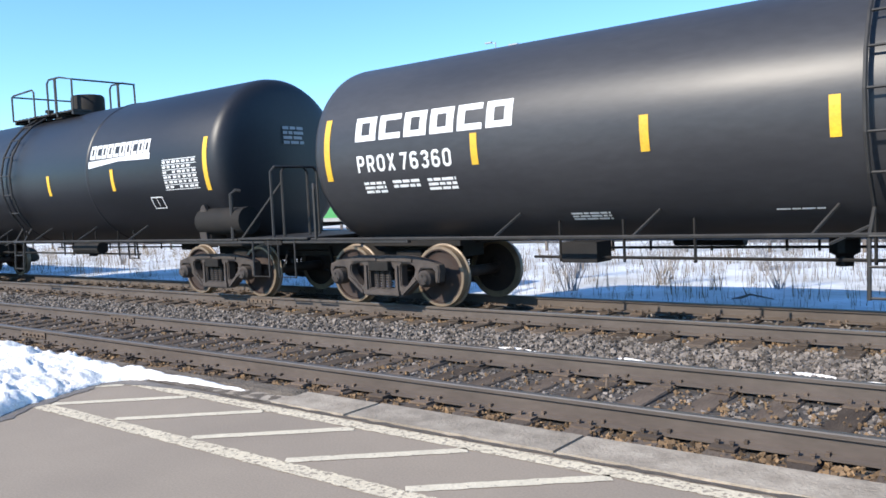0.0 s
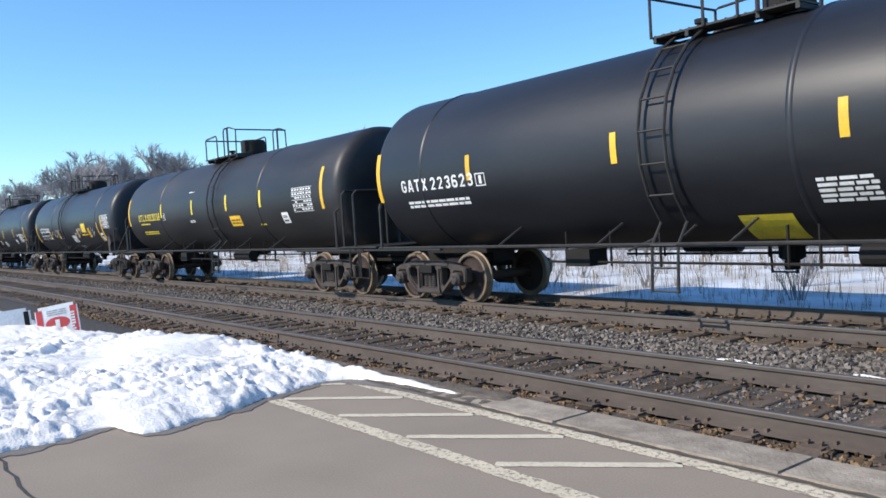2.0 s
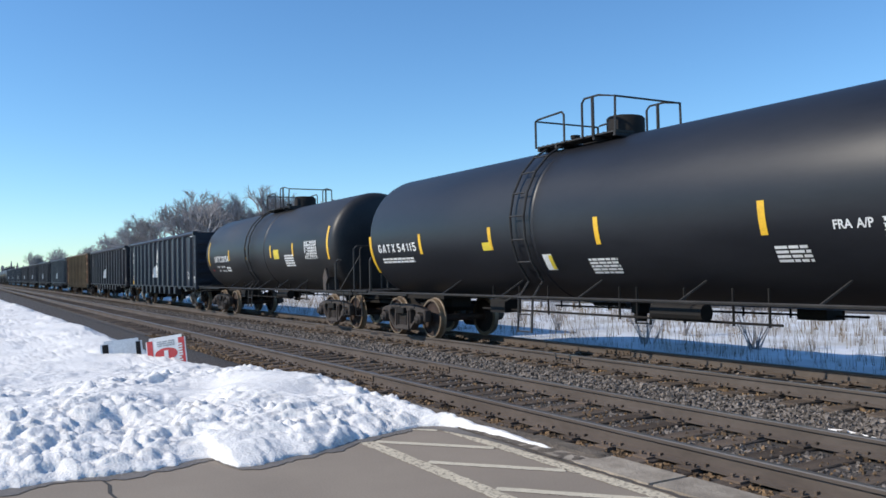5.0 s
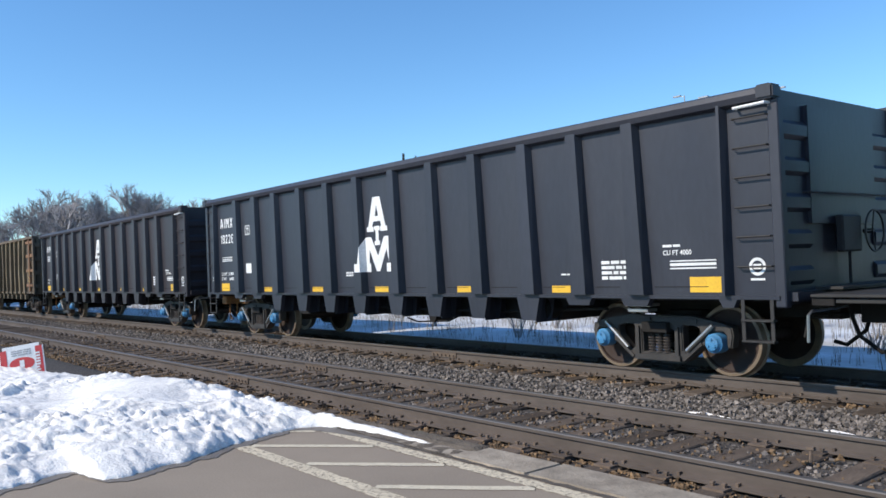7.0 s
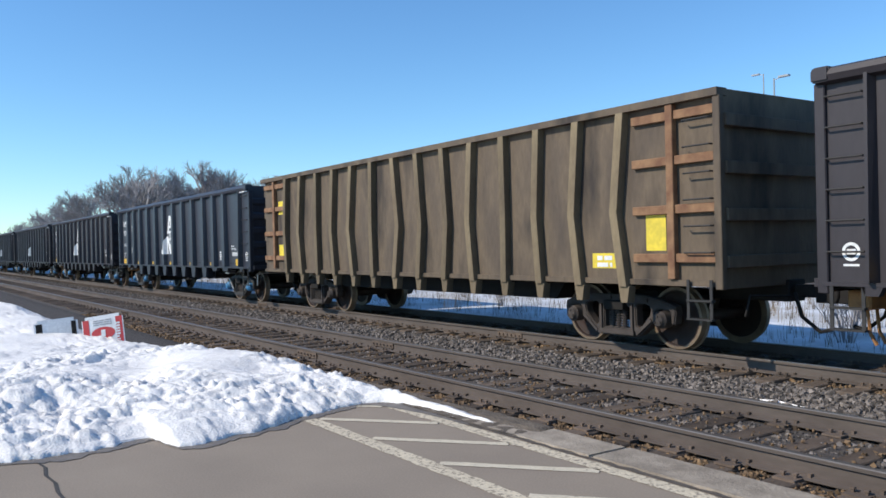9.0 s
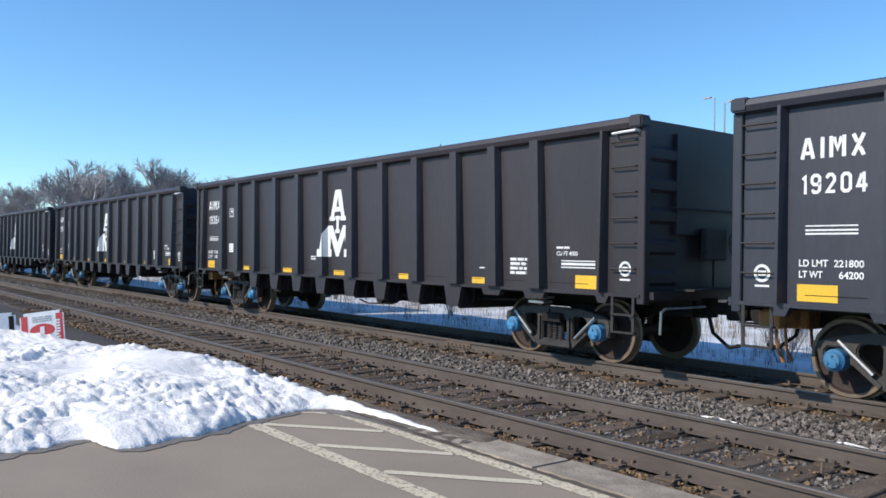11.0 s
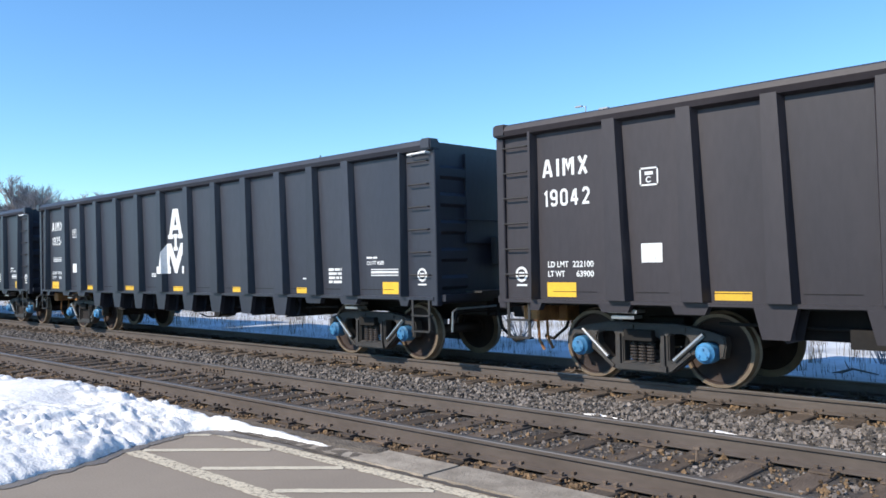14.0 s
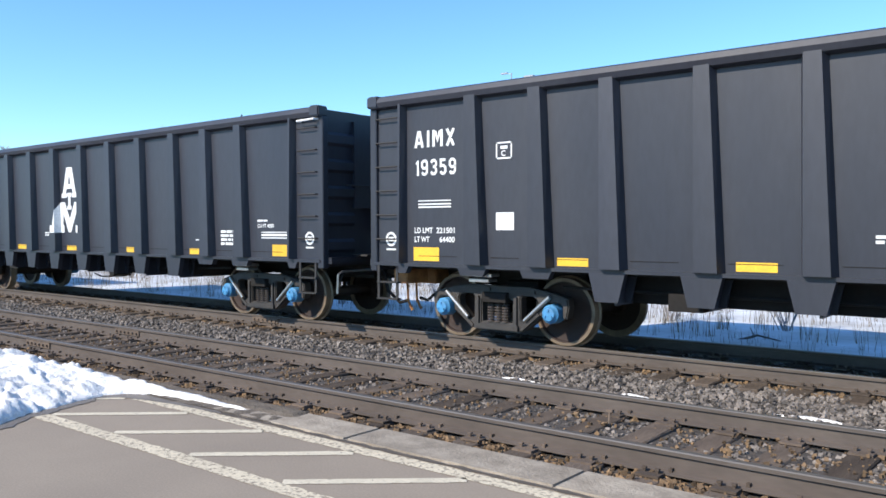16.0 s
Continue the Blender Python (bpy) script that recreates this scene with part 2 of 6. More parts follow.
def prism(bm, poly, y0, y1):
    """A polygon in x, z, pushed from y0 to y1."""
    a = [bm.verts.new((x, y0, z)) for x, z in poly]
    b = [bm.verts.new((x, y1, z)) for x, z in poly]
    bm.faces.new(a)
    bm.faces.new(list(reversed(b)))
    k = len(poly)
    for i in range(k):
        bm.faces.new((a[i], b[i], b[(i + 1) % k], a[(i + 1) % k]))


def finish(bm, name, mat, smooth=None):
    bmesh.ops.recalc_face_normals(bm, faces=bm.faces)
    me = bpy.data.meshes.new(name)
    bm.to_mesh(me)
    bm.free()
    me.materials.append(mat)
    if smooth is not None:
        for p in me.polygons:
            p.use_smooth = True
        me.set_sharp_from_angle(angle=radians(smooth))
    return me


def part(name, me, parent=None, label="", at=None):
    """One mesh as one object under its thing."""
    ob = new(name, me)
    ob.parent = parent
    if at is not None:
        ob.matrix_basis = at
    if label:
        ob["label"] = label
    if name in ("stencil_bar", "plate_seam"):
        ob["kind"] = "stuff"
    return ob


def empty(name, m, label, category, group="", kind=""):
    ob = new(name)
    ob.empty_display_size = 0.2
    ob.matrix_basis = m
    return tagged(ob, label, category, group, kind)


CACHE = {}


def cached(key, build):
    if key not in CACHE:
        CACHE[key] = build()
    return CACHE[key]


def from_build(name, mat, build, smooth=None):
    bm = bmesh.new()
    build(bm)
    return finish(bm, name, mat, smooth)


# ---- lettering ----
def flat_text(text, height):
    """Flat mesh of a line of writing, its lower left at the origin, in x and z."""
    cu = bpy.data.curves.new("line", "FONT")
    cu.body = text
    cu.size = height / 0.7
    cu.resolution_u = 3
    cu.offset = 0.03 * height
    ob = bpy.data.objects.new("line", cu)
    me = bpy.data.meshes.new_from_object(ob)
    bpy.data.objects.remove(ob)
    bpy.data.curves.remove(cu)
    bm = bmesh.new()
    bm.from_mesh(me)
    bpy.data.meshes.remove(me)
    for v in bm.verts:
        v.co = Vector((v.co.x, 0, v.co.y))
    return bm


GLYPH = {" ": []}
RING = [(0.08, 0.2), (0.2, 0.08), (0.4, 0.08), (0.52, 0.2)]
BOWL = RING + [(0.52, 0.42), (0.4, 0.54), (0.2, 0.54), (0.08, 0.42), (0.08, 0.2)]
SIX_TAIL = [(0.08, 0.44), (0.08, 0.8), (0.2, 0.92), (0.4, 0.92), (0.52, 0.8)]
GLYPH["A"] = [[(0.07, 0), (0.27, 0.93), (0.37, 0.93), (0.57, 0)], [(0.22, 0.28), (0.42, 0.28)]]
GLYPH["I"] = [[(0.1, 0), (0.1, 1)]]
GLYPH["M"] = [[(0.08, 0), (0.08, 1)], [(0.62, 0), (0.62, 1)], [(0.19, 0.93), (0.35, 0.38), (0.51, 0.93)]]
GLYPH["X"] = [[(0.08, 0), (0.52, 1)], [(0.08, 1), (0.25, 0.62)], [(0.35, 0.38), (0.52, 0)]]
GLYPH["U"] = [[(0.08, 1)] + RING + [(0.52, 1)]]
GLYPH["C"] = [[(0.53, 0.76), (0.4, 0.92), (0.2, 0.92), (0.08, 0.8), (0.08, 0.2), (0.2, 0.08), (0.4, 0.08), (0.53, 0.24)]]
GLYPH["G"] = [[(0.53, 0.76), (0.4, 0.92), (0.2, 0.92), (0.08, 0.8), (0.08, 0.2), (0.2, 0.08), (0.4, 0.08), (0.52, 0.2), (0.52, 0.46), (0.32, 0.46)]]
GLYPH["O"] = [[(0.08, 0.22), (0.22, 0.08), (0.42, 0.08), (0.56, 0.22), (0.56, 0.78), (0.42, 0.92), (0.22, 0.92), (0.08, 0.78), (0.08, 0.22)]]
GLYPH["P"] = [[(0.08, 0), (0.08, 0.92), (0.42, 0.92), (0.53, 0.81), (0.53, 0.57), (0.42, 0.46), (0.165, 0.46)]]
GLYPH["R"] = GLYPH["P"] + [[(0.36, 0.375), (0.53, 0)]]
GLYPH["T"] = [[(0.0, 0.915), (0.6, 0.915)], [(0.3, 0.83), (0.3, 0)]]
GLYPH["L"] = [[(0.09, 1), (0.09, 0.085), (0.52, 0.085)]]
GLYPH["0"] = [RING + [(0.52, 0.8), (0.4, 0.92), (0.2, 0.92), (0.08, 0.8), (0.08, 0.2)]]
GLYPH["1"] = [[(0.04, 0.74), (0.2, 0.88), (0.2, 0)]]
GLYPH["2"] = [[(0.08, 0.75), (0.2, 0.92), (0.4, 0.92), (0.52, 0.78), (0.52, 0.62), (0.12, 0.085), (0.56, 0.085)]]
GLYPH["3"] = [[(0.08, 0.78), (0.2, 0.92), (0.4, 0.92), (0.52, 0.8), (0.52, 0.65), (0.4, 0.53), (0.24, 0.53)], [(0.45, 0.45), (0.52, 0.36), (0.52, 0.2), (0.4, 0.08), (0.2, 0.08), (0.08, 0.22)]]
GLYPH["4"] = [[(0.42, 0), (0.42, 0.95)], [(0.31, 0.88), (0.10, 0.30), (0.335, 0.30)], [(0.505, 0.30), (0.6, 0.30)]]
GLYPH["5"] = [[(0.52, 0.92), (0.11, 0.92), (0.11, 0.55), (0.38, 0.57), (0.52, 0.44), (0.52, 0.2), (0.4, 0.08), (0.2, 0.08), (0.08, 0.22)]]
GLYPH["6"] = [BOWL, SIX_TAIL]
GLYPH["7"] = [[(0.06, 0.92), (0.53, 0.92), (0.24, 0)]]
GLYPH["8"] = [BOWL, [(0.14, 0.62), (0.09, 0.7), (0.09, 0.8), (0.2, 0.92), (0.4, 0.92), (0.51, 0.8), (0.51, 0.7), (0.46, 0.62)]]
GLYPH["9"] = [[(0.6 - x, 1 - z) for x, z in line] for line in GLYPH["6"]]


def block_text(text, height, stroke=0.17):
    """Squared stencil capitals and figures, each a set of straight strokes."""
    bm = bmesh.new()
    left = 0.0
    for ch in text:
        for line in GLYPH[ch]:
            ps = [Vector((x, z)) for x, z in line]
            closed = line[0] == line[-1]
            edge = []
            for i, p in enumerate(ps):
                before = ps[i - 1] if i else (ps[-2] if closed else None)
                after = ps[i + 1] if i < len(ps) - 1 else (ps[1] if closed else None)
                d0 = (p - before).normalized() if before else (after - p).normalized()
                d1 = (after - p).normalized() if after else d0
                n0, n1 = Vector((-d0.y, d0.x)), Vector((-d1.y, d1.x))
                n = (n0 + n1).normalized()
                n = n * min(1.8, 1 / max(0.3, n.dot(n0))) * stroke / 2
                edge.append([bm.verts.new(((left + q.x) * height, 0, q.y * height)) for q in (p + n, p - n)])
            for a, c in zip(edge, edge[1:]):
                bm.faces.new((a[0], c[0], c[1], a[1]))
        left += (max(x for line in GLYPH[ch] for x, z in line) + 0.30) if GLYPH[ch] else 0.4
    return bm


def fit_width(bm, width):
    xs = [v.co.x for v in bm.verts]
    lo, hi = min(xs), max(xs)
    for v in bm.verts:
        v.co.x = (v.co.x - lo) * width / (hi - lo)


def rects(rows):
    """Flat rectangles (x0, x1, z0, z1)."""
    bm = bmesh.new()
    for x0, x1, z0, z1 in rows:
        bm.faces.new([bm.verts.new(p) for p in ((x0, 0, z0), (x1, 0, z0), (x1, 0, z1), (x0, 0, z1))])
    return bm


def polys(shapes):
    bm = bmesh.new()
    for s in shapes:
        bm.faces.new([bm.verts.new((x, 0, z)) for x, z in s])
    bm.normal_update()
    bmesh.ops.triangulate(bm, faces=bm.faces)
    return bm


def writing_bars(width, height, rows, seed):
    """Bars of the size of small writing."""
    rnd = random.Random(seed)
    out = []
    step = height / rows
    for i in range(rows):
        x = 0.0
        while x < width - 0.02:
            w = min(width - x, rnd.uniform(0.05, 0.16) * max(1, step / 0.05))
            out.append((x, x + w, i * step, i * step + step * 0.62))
            x += w + step * 0.35
    return rects(out)




# ---- running gear ----
WHEEL_R = 0.457


def wheelset_mesh():
    def build(bm):
        for s in (-1, 1):
            prof = [(0.08, 0.66), (0.14, 0.665), (0.16, 0.69), (0.30, 0.715), (0.385, 0.70), (0.39, 0.665), (0.485, 0.665), (0.487, 0.69),
                    (0.462, 0.70), (WHEEL_R, 0.72), (0.452, 0.80), (0.41, 0.803), (0.39, 0.802), (0.385, 0.765), (0.30, 0.745), (0.17, 0.775), (0.14, 0.80), (0.09, 0.80)]
            lathe_y(bm, [(r, s * y) for r, y in prof], 40)
        lathe_y(bm, [(0.085, -1.02), (0.085, 1.02)], 14)
    me = from_build("wheelset", M_WHEEL, build, 35)
    me.materials.append(M_RIM)
    for p in me.polygons:
        c = p.center
        if math.hypot(c.x, c.z) > 0.405:
            p.material_index = 1
    return me


def bar(bm, p, q, w, y0, y1):
    """A flat bar of width w from p to q in x, z."""
    dx, dz = q[0] - p[0], q[1] - p[1]
    n = math.hypot(dx, dz)
    ox, oz = -dz / n * w / 2, dx / n * w / 2
    prism(bm, [(p[0] + ox, p[1] + oz), (q[0] + ox, q[1] + oz), (q[0] - ox, q[1] - oz), (p[0] - ox, p[1] - oz)], y0, y1)


FRAME_OUTLINE = [(0.34, 0.165), (0.45, 0.20), (0.70, 0.40), (0.745, 0.42), (0.75, 0.56), (0.79, 0.60), (0.99, 0.60), (1.03, 0.56), (1.035, 0.40), (1.095, 0.40), (1.125, 0.56), (1.105, 0.655), (0.97, 0.70), (0.74, 0.75), (0.50, 0.785)]
FRAME_WINDOW = [(0.385, 0.63), (0.42, 0.665), (0.56, 0.665), (0.64, 0.635), (0.66, 0.58), (0.64, 0.50), (0.50, 0.345), (0.44, 0.31), (0.39, 0.34)]
FRAME_MIDDLE = [(-0.25, 0.29), (0.25, 0.29), (0.255, 0.585), (0.21, 0.61), (-0.21, 0.61), (-0.255, 0.585)]


def side_frame_mesh():
    """Cast side frame: one outline with two windows and the open spring nest, edges rounded."""
    def build(bm):
        loops = [FRAME_OUTLINE + [(-x, z) for x, z in reversed(FRAME_OUTLINE)], FRAME_WINDOW, [(-x, z) for x, z in FRAME_WINDOW], FRAME_MIDDLE]
        edges = []
        for loop in loops:
            vs = [bm.verts.new((x, -0.095, z)) for x, z in loop]
            edges += [bm.edges.new((vs[i], vs[(i + 1) % len(vs)])) for i in range(len(vs))]
        bmesh.ops.triangle_fill(bm, use_beauty=True, use_dissolve=False, edges=edges)
        out = bmesh.ops.extrude_face_region(bm, geom=list(bm.faces))
        bmesh.ops.translate(bm, verts=[g for g in out["geom"] if isinstance(g, bmesh.types.BMVert)], vec=(0, 0.165, 0))
        bmesh.ops.recalc_face_normals(bm, faces=bm.faces)
        rim = [e for e in bm.edges if len(e.link_faces) == 2 and e.calc_face_angle() > 1.2 and abs(e.verts[0].co.y - e.verts[1].co.y) < 0.01]
        bmesh.ops.bevel(bm, geom=rim, offset=0.016, segments=2, affect="EDGES", clamp_overlap=True)
        # raised rib along the top member and lips round the spring nest
        for s in (-1, 1):
            bar(bm, (s * 0.10, 0.735), (s * 0.62, 0.72), 0.05, -0.115, -0.09)
            bar(bm, (s * 0.315, 0.25), (s * 0.315, 0.64), 0.045, -0.125, -0.09)
            bar(bm, (s * 0.40, 0.215), (s * 0.68, 0.44), 0.045, -0.115, -0.09)
        bar(bm, (-0.36, 0.225), (0.36, 0.225), 0.07, -0.135, -0.09)
    return from_build("side_frame", M_FRAME, build, 35)


def spring_mesh():
    def build(bm):
        for x in (-0.12, 0.0, 0.12):
            for k in range(7):
                z = 0.285 + k * 0.038
                lathe = [(0.03, z), (0.058, z + 0.004), (0.058, z + 0.02), (0.03, z + 0.024)]
                n = 12
                rings = [[bm.verts.new((x + r * math.cos(2 * math.pi * i / n), -0.05 + r * math.sin(2 * math.pi * i / n), zz)) for i in range(n)] for r, zz in lathe]
                for q, s in zip(rings, rings[1:]):
                    for i in range(n):
                        bm.faces.new((q[i], q[(i + 1) % n], s[(i + 1) % n], s[i]))
            tube(bm, [(x, -0.05, 0.27), (x, -0.05, 0.57)], 0.032, 8)
    return from_build("spring_pack", M_FRAME, build)


def bolster_mesh():
    def build(bm):
        box(bm, -0.20, 0.20, -1.18, 1.18, 0.56, 0.70)
        box(bm, -0.26, 0.26, -0.45, 0.45, 0.60, 0.82)
        for s in (-1, 1):
            box(bm, s * 0.36 - 0.04, s * 0.36 + 0.04, -0.86, 0.86, 0.34, 0.46)
        bmesh.ops.bevel(bm, geom=list(bm.edges), offset=0.01, segments=1, affect="EDGES")
    return from_build("bolster", M_UNDER, build)


def adapter_mesh():
    def build(bm):
        lathe_y(bm, [(0.06, -0.155), (0.085, -0.15), (0.10, -0.12), (0.125, -0.10), (0.13, 0.06), (0.10, 0.08)], 18)
        for k in range(3):
            a = math.radians(90 + 120 * k)
            lathe_y(bm, [(0.016, -0.17), (0.016, -0.14)], 6, 0.055 * math.cos(a), 0.055 * math.sin(a))
    return build


def shoe_mesh():
    def build(bm):
        tube(bm, [(0.86, -0.115, 0.68), (0.47, -0.125, 0.34)], 0.03, 8)
    return from_build("brake_hanger", M_STEEL, build)


WHEELSETS = []


def truck(car, x, cap, frame_mat, shiny):
    """A two-axle truck under a car."""
    body = part("truck", cached("bolster", bolster_mesh), car, at=pose(x, 0, 0))
    key = "side_frame" + frame_mat.name
    if key not in CACHE:
        me = cached("side_frame", side_frame_mesh).copy()
        me.materials[0] = frame_mat
        CACHE[key] = me
    for s in (-1, 1):
        m = pose(0, s * 1.0, 0, 0, 0, 0 if s < 0 else 180)
        part("side_frame", CACHE[key], body, at=m)
        part("spring_pack", cached("spring", spring_mesh), body, at=m)
        if shiny:
            for e in (0, 180):
                part("brake_hanger", cached("hanger", shoe_mesh), body, "bright worn steel strut", at=m @ (pose(0, 0, 0) if e == 0 else Matrix.Diagonal((-1, 1, 1, 1))))
        for e in (-1, 1):
            me = cached("cap" + cap.name, lambda: from_build("bearing_cap", cap, adapter_mesh(), 40))
            part("bearing_cap", me, body, "", at=pose(e * 0.889, s * 1.06, WHEEL_R, 0, 0, 0 if s < 0 else 180))
    for e in (-1, 1):
        w = part("wheelset", cached("wheelset", wheelset_mesh), body, at=pose(e * 0.889, 0, WHEEL_R))
        WHEELSETS.append((w, e * 0.889))
    return body


def coupler_mesh():
    def build(bm):
        box(bm, -0.9, 0.35, -0.19, 0.19, 0.72, 1.02)
        box(bm, 0.35, 0.75, -0.08, 0.08, 0.78, 0.95)
        prism(bm, [(0.70, 0.72), (0.98, 0.72), (1.02, 0.80), (1.02, 0.94), (0.98, 1.0), (0.70, 1.0)], -0.16, 0.13)
        bmesh.ops.bevel(bm, geom=list(bm.edges), offset=0.015, segments=1, affect="EDGES")
        tube(bm, [(0.5, -0.3, 0.86), (0.62, -0.34, 0.55), (0.85, -0.3, 0.36), (1.0, -0.28, 0.40)], 0.028, 6)
        tube(bm, [(0.45, -0.2, 0.8), (0.45, -1.2, 0.86), (0.45, -1.3, 0.6)], 0.016, 5)
    return from_build("coupler", M_UNDER, build)


# ---- gondolas ----
GON_HALF, GON_TOP, SILL = 7.85, 3.45, 1.07
RIBS = (-7.295, -6.06, -5.06, -4.07, -2.93, -1.80, -0.70, 0.50, 1.62, 2.74, 3.88, 4.87, 5.85, 7.20)
BADGE_X, RIB_GAP = -0.10, 0.60
SIDE_Y = 1.52


def gon_side_mesh(mat):
    def build(bm):
        box(bm, -GON_HALF, GON_HALF, -SIDE_Y, -SIDE_Y + 0.06, SILL, GON_TOP - 0.1)
        box(bm, -GON_HALF, GON_HALF, -SIDE_Y - 0.055, -SIDE_Y - 0.002, SILL - 0.03, SILL + 0.015)
    return from_build("side_wall", mat, build)


def gon_chord_mesh(mat):
    def build(bm):
        tube(bm, [(-GON_HALF - 0.02, -SIDE_Y - 0.03, GON_TOP - 0.07), (GON_HALF + 0.02, -SIDE_Y - 0.03, GON_TOP - 0.07)], 0.095, 8)
    return from_build("top_chord", mat, build, 30)


def gon_cap_end_mesh(mat):
    def build(bm):
        prism(bm, [(0.06, -0.14), (-0.16, -0.14), (-0.16, 0.028), (0.03, 0.030), (0.06, 0.01)], -0.106, 0.106)
        bmesh.ops.bevel(bm, geom=list(bm.edges), offset=0.02, segments=2, affect="EDGES")
    return from_build("chord_cap", mat, build, 40)


RIB_Z0, RIB_Z1 = SILL + 0.02, GON_TOP - 0.12


def rib_half(z):
    """From a rib's middle to its spreading edge: wide at the sill, narrow under the chord."""
    return 0.205 + (0.09 - 0.205) * (z - RIB_Z0) / (RIB_Z1 - RIB_Z0)


def rib_left(z):
    """From a rib's middle to its upright edge."""
    return 0.06 + (0.085 - 0.06) * (z - RIB_Z0) / (RIB_Z1 - RIB_Z0)


def rib_depth(z):
    return 0.14 + (0.105 - 0.14) * (z - RIB_Z0) / (RIB_Z1 - RIB_Z0)


RIB_FOOT = 0.045


def gon_rib_mesh(mat, leg, narrow):
    def build(bm):
        pts = [(-1, RIB_Z0), (1, RIB_Z0), (1, RIB_Z1), (-1, RIB_Z1)]
        k = 0.02 if narrow else None
        reach = [k or (rib_half(z) if e > 0 else rib_left(z)) for e, z in pts]
        a = [bm.verts.new((e * r, -SIDE_Y - rib_depth(z), z)) for r, (e, z) in zip(reach, pts)]
        b = [bm.verts.new((e * (r + RIB_FOOT), -SIDE_Y, z)) for r, (e, z) in zip(reach, pts)]
        bm.faces.new(a)
        for i in range(4):
            bm.faces.new((a[i], b[i], b[(i + 1) % 4], a[(i + 1) % 4]))
        bm.faces.new(list(reversed(b)))
        if leg:
            prism(bm, [(-0.235, SILL - 0.03), (0.235, SILL - 0.03), (0.15, 0.70), (-0.15, 0.70)], -SIDE_Y - 0.06, -SIDE_Y + 0.03)
            prism(bm, [(0.06, SILL - 0.03), (0.09, SILL - 0.03), (0.09, 0.66), (0.06, 0.66)], -SIDE_Y + 0.03, -0.9)
            prism(bm, [(0.09, SILL - 0.03), (0.25, SILL - 0.03), (0.17, 0.68), (0.09, 0.68)], -SIDE_Y + 0.24, -SIDE_Y + 0.26)
        else:
            w = 0.12 if narrow else 0.235
            prism(bm, [(-w, SILL - 0.03), (w, SILL - 0.03), (w - 0.05, SILL - 0.13), (-w + 0.05, SILL - 0.13)], -SIDE_Y - 0.05, -SIDE_Y + 0.05)
    return from_build("rib", mat, build)


def gon_end_mesh(mat):
    def build(bm):
        box(bm, GON_HALF - 0.06, GON_HALF, -SIDE_Y, SIDE_Y, SILL - 0.1, GON_TOP - 0.02)
    return from_build("end_wall", mat, build)


def end_rib_mesh(mat):
    def build(bm):
        prism(bm, [(0, -0.11), (0.10, -0.06), (0.10, 0.06), (0, 0.11)], -0.33, 0.33)
    return from_build("end_rib", mat, build)


def end_panel_mesh(mat):
    def build(bm):
        box(bm, 0, 0.05, -0.85, 0.85, 1.9, GON_TOP - 0.16)
    return from_build("end_panel", mat, build)


def end_beam_mesh(mat):
    def build(bm):
        box(bm, 0, 0.16, -SIDE_Y + 0.05, SIDE_Y - 0.05, 1.02, 1.12)
    return from_build("end_beam", mat, build)


def end_step_mesh():
    def build(bm):
        box(bm, 0.1, 0.42, -0.95, 0.95, 1.13, 1.16)
    return from_build("crossover_step", M_PIPE, build)


def corner_post_mesh(mat):
    def build(bm):
        box(bm, -0.06, 0.07, -0.06, 0.06, SILL - 0.12, GON_TOP - 0.14)
        bmesh.ops.bevel(bm, geom=list(bm.edges), offset=0.012, segments=1, affect="EDGES")
    return from_build("corner_post", mat, build)


def carrier_mesh():
    def build(bm):
        box(bm, -0.28, 0.30, -0.55, 0.55, 0.72, 1.0)
        box(bm, 0.05, 0.32, -1.25, -0.75, 0.76, 0.98)
        for y in (-1.1, -0.9, -0.3):
            tube(bm, [(0.2, y, 0.76), (0.24, y - 0.03, 0.5), (0.3, y, 0.36)], 0.022, 5)
        bmesh.ops.bevel(bm, geom=[e for e in bm.edges if e.calc_length() > 0.2], offset=0.02, segments=1, affect="EDGES")
    return from_build("coupler_carrier", M_ORANGE, build)


def gon_rung_mesh():
    def build(bm):
        tube(bm, [(-0.22, -SIDE_Y - 0.02, 0), (-0.21, -SIDE_Y - 0.07, 0), (0.21, -SIDE_Y - 0.07, 0), (0.22, -SIDE_Y - 0.02, 0)], 0.012, 5)
    return from_build("rung", M_PIPE, build)


def gon_strap_mesh():
    def build(bm):
        box(bm, -0.022, 0.022, -SIDE_Y - 0.05, -SIDE_Y - 0.035, 0.55, SILL)
    return from_build("strap", M_PIPE, build)


def gon_tread_mesh():
    def build(bm):
        box(bm, -0.20, 0.20, -SIDE_Y - 0.07, -SIDE_Y + 0.02, -0.012, 0.012)
    return from_build("ladder", M_PIPE, build)


def gon_ladder(car, m):
    ladder = part("ladder", cached("gtread", gon_tread_mesh), car, at=m @ pose(0, 0, 0.56))
    part("tread", cached("gtread", gon_tread_mesh), ladder, at=pose(0, 0, 0.24))
    for x in (-0.18, 0.18):
        part("strap", cached("gstrap", gon_strap_mesh), ladder, at=pose(x, 0, -0.56))
    for k in range(6):
        part("rung", cached("grung", gon_rung_mesh), ladder, at=pose(0, 0, 0.86 + k * 0.345))


def gon_floor_mesh():
    def build(bm):
        box(bm, -GON_HALF + 0.07, GON_HALF - 0.07, -SIDE_Y + 0.07, SIDE_Y - 0.07, SILL - 0.06, SILL + 0.04)
    return from_build("floor_plate", M_UNDER, build)


def gon_tub_mesh():
    def build(bm):
        prism(bm, [(-4.3, SILL - 0.064), (-4.0, 0.66), (4.0, 0.66), (4.3, SILL - 0.064)], -1.05, 1.05)
    return from_build("tub", M_UNDER, build)


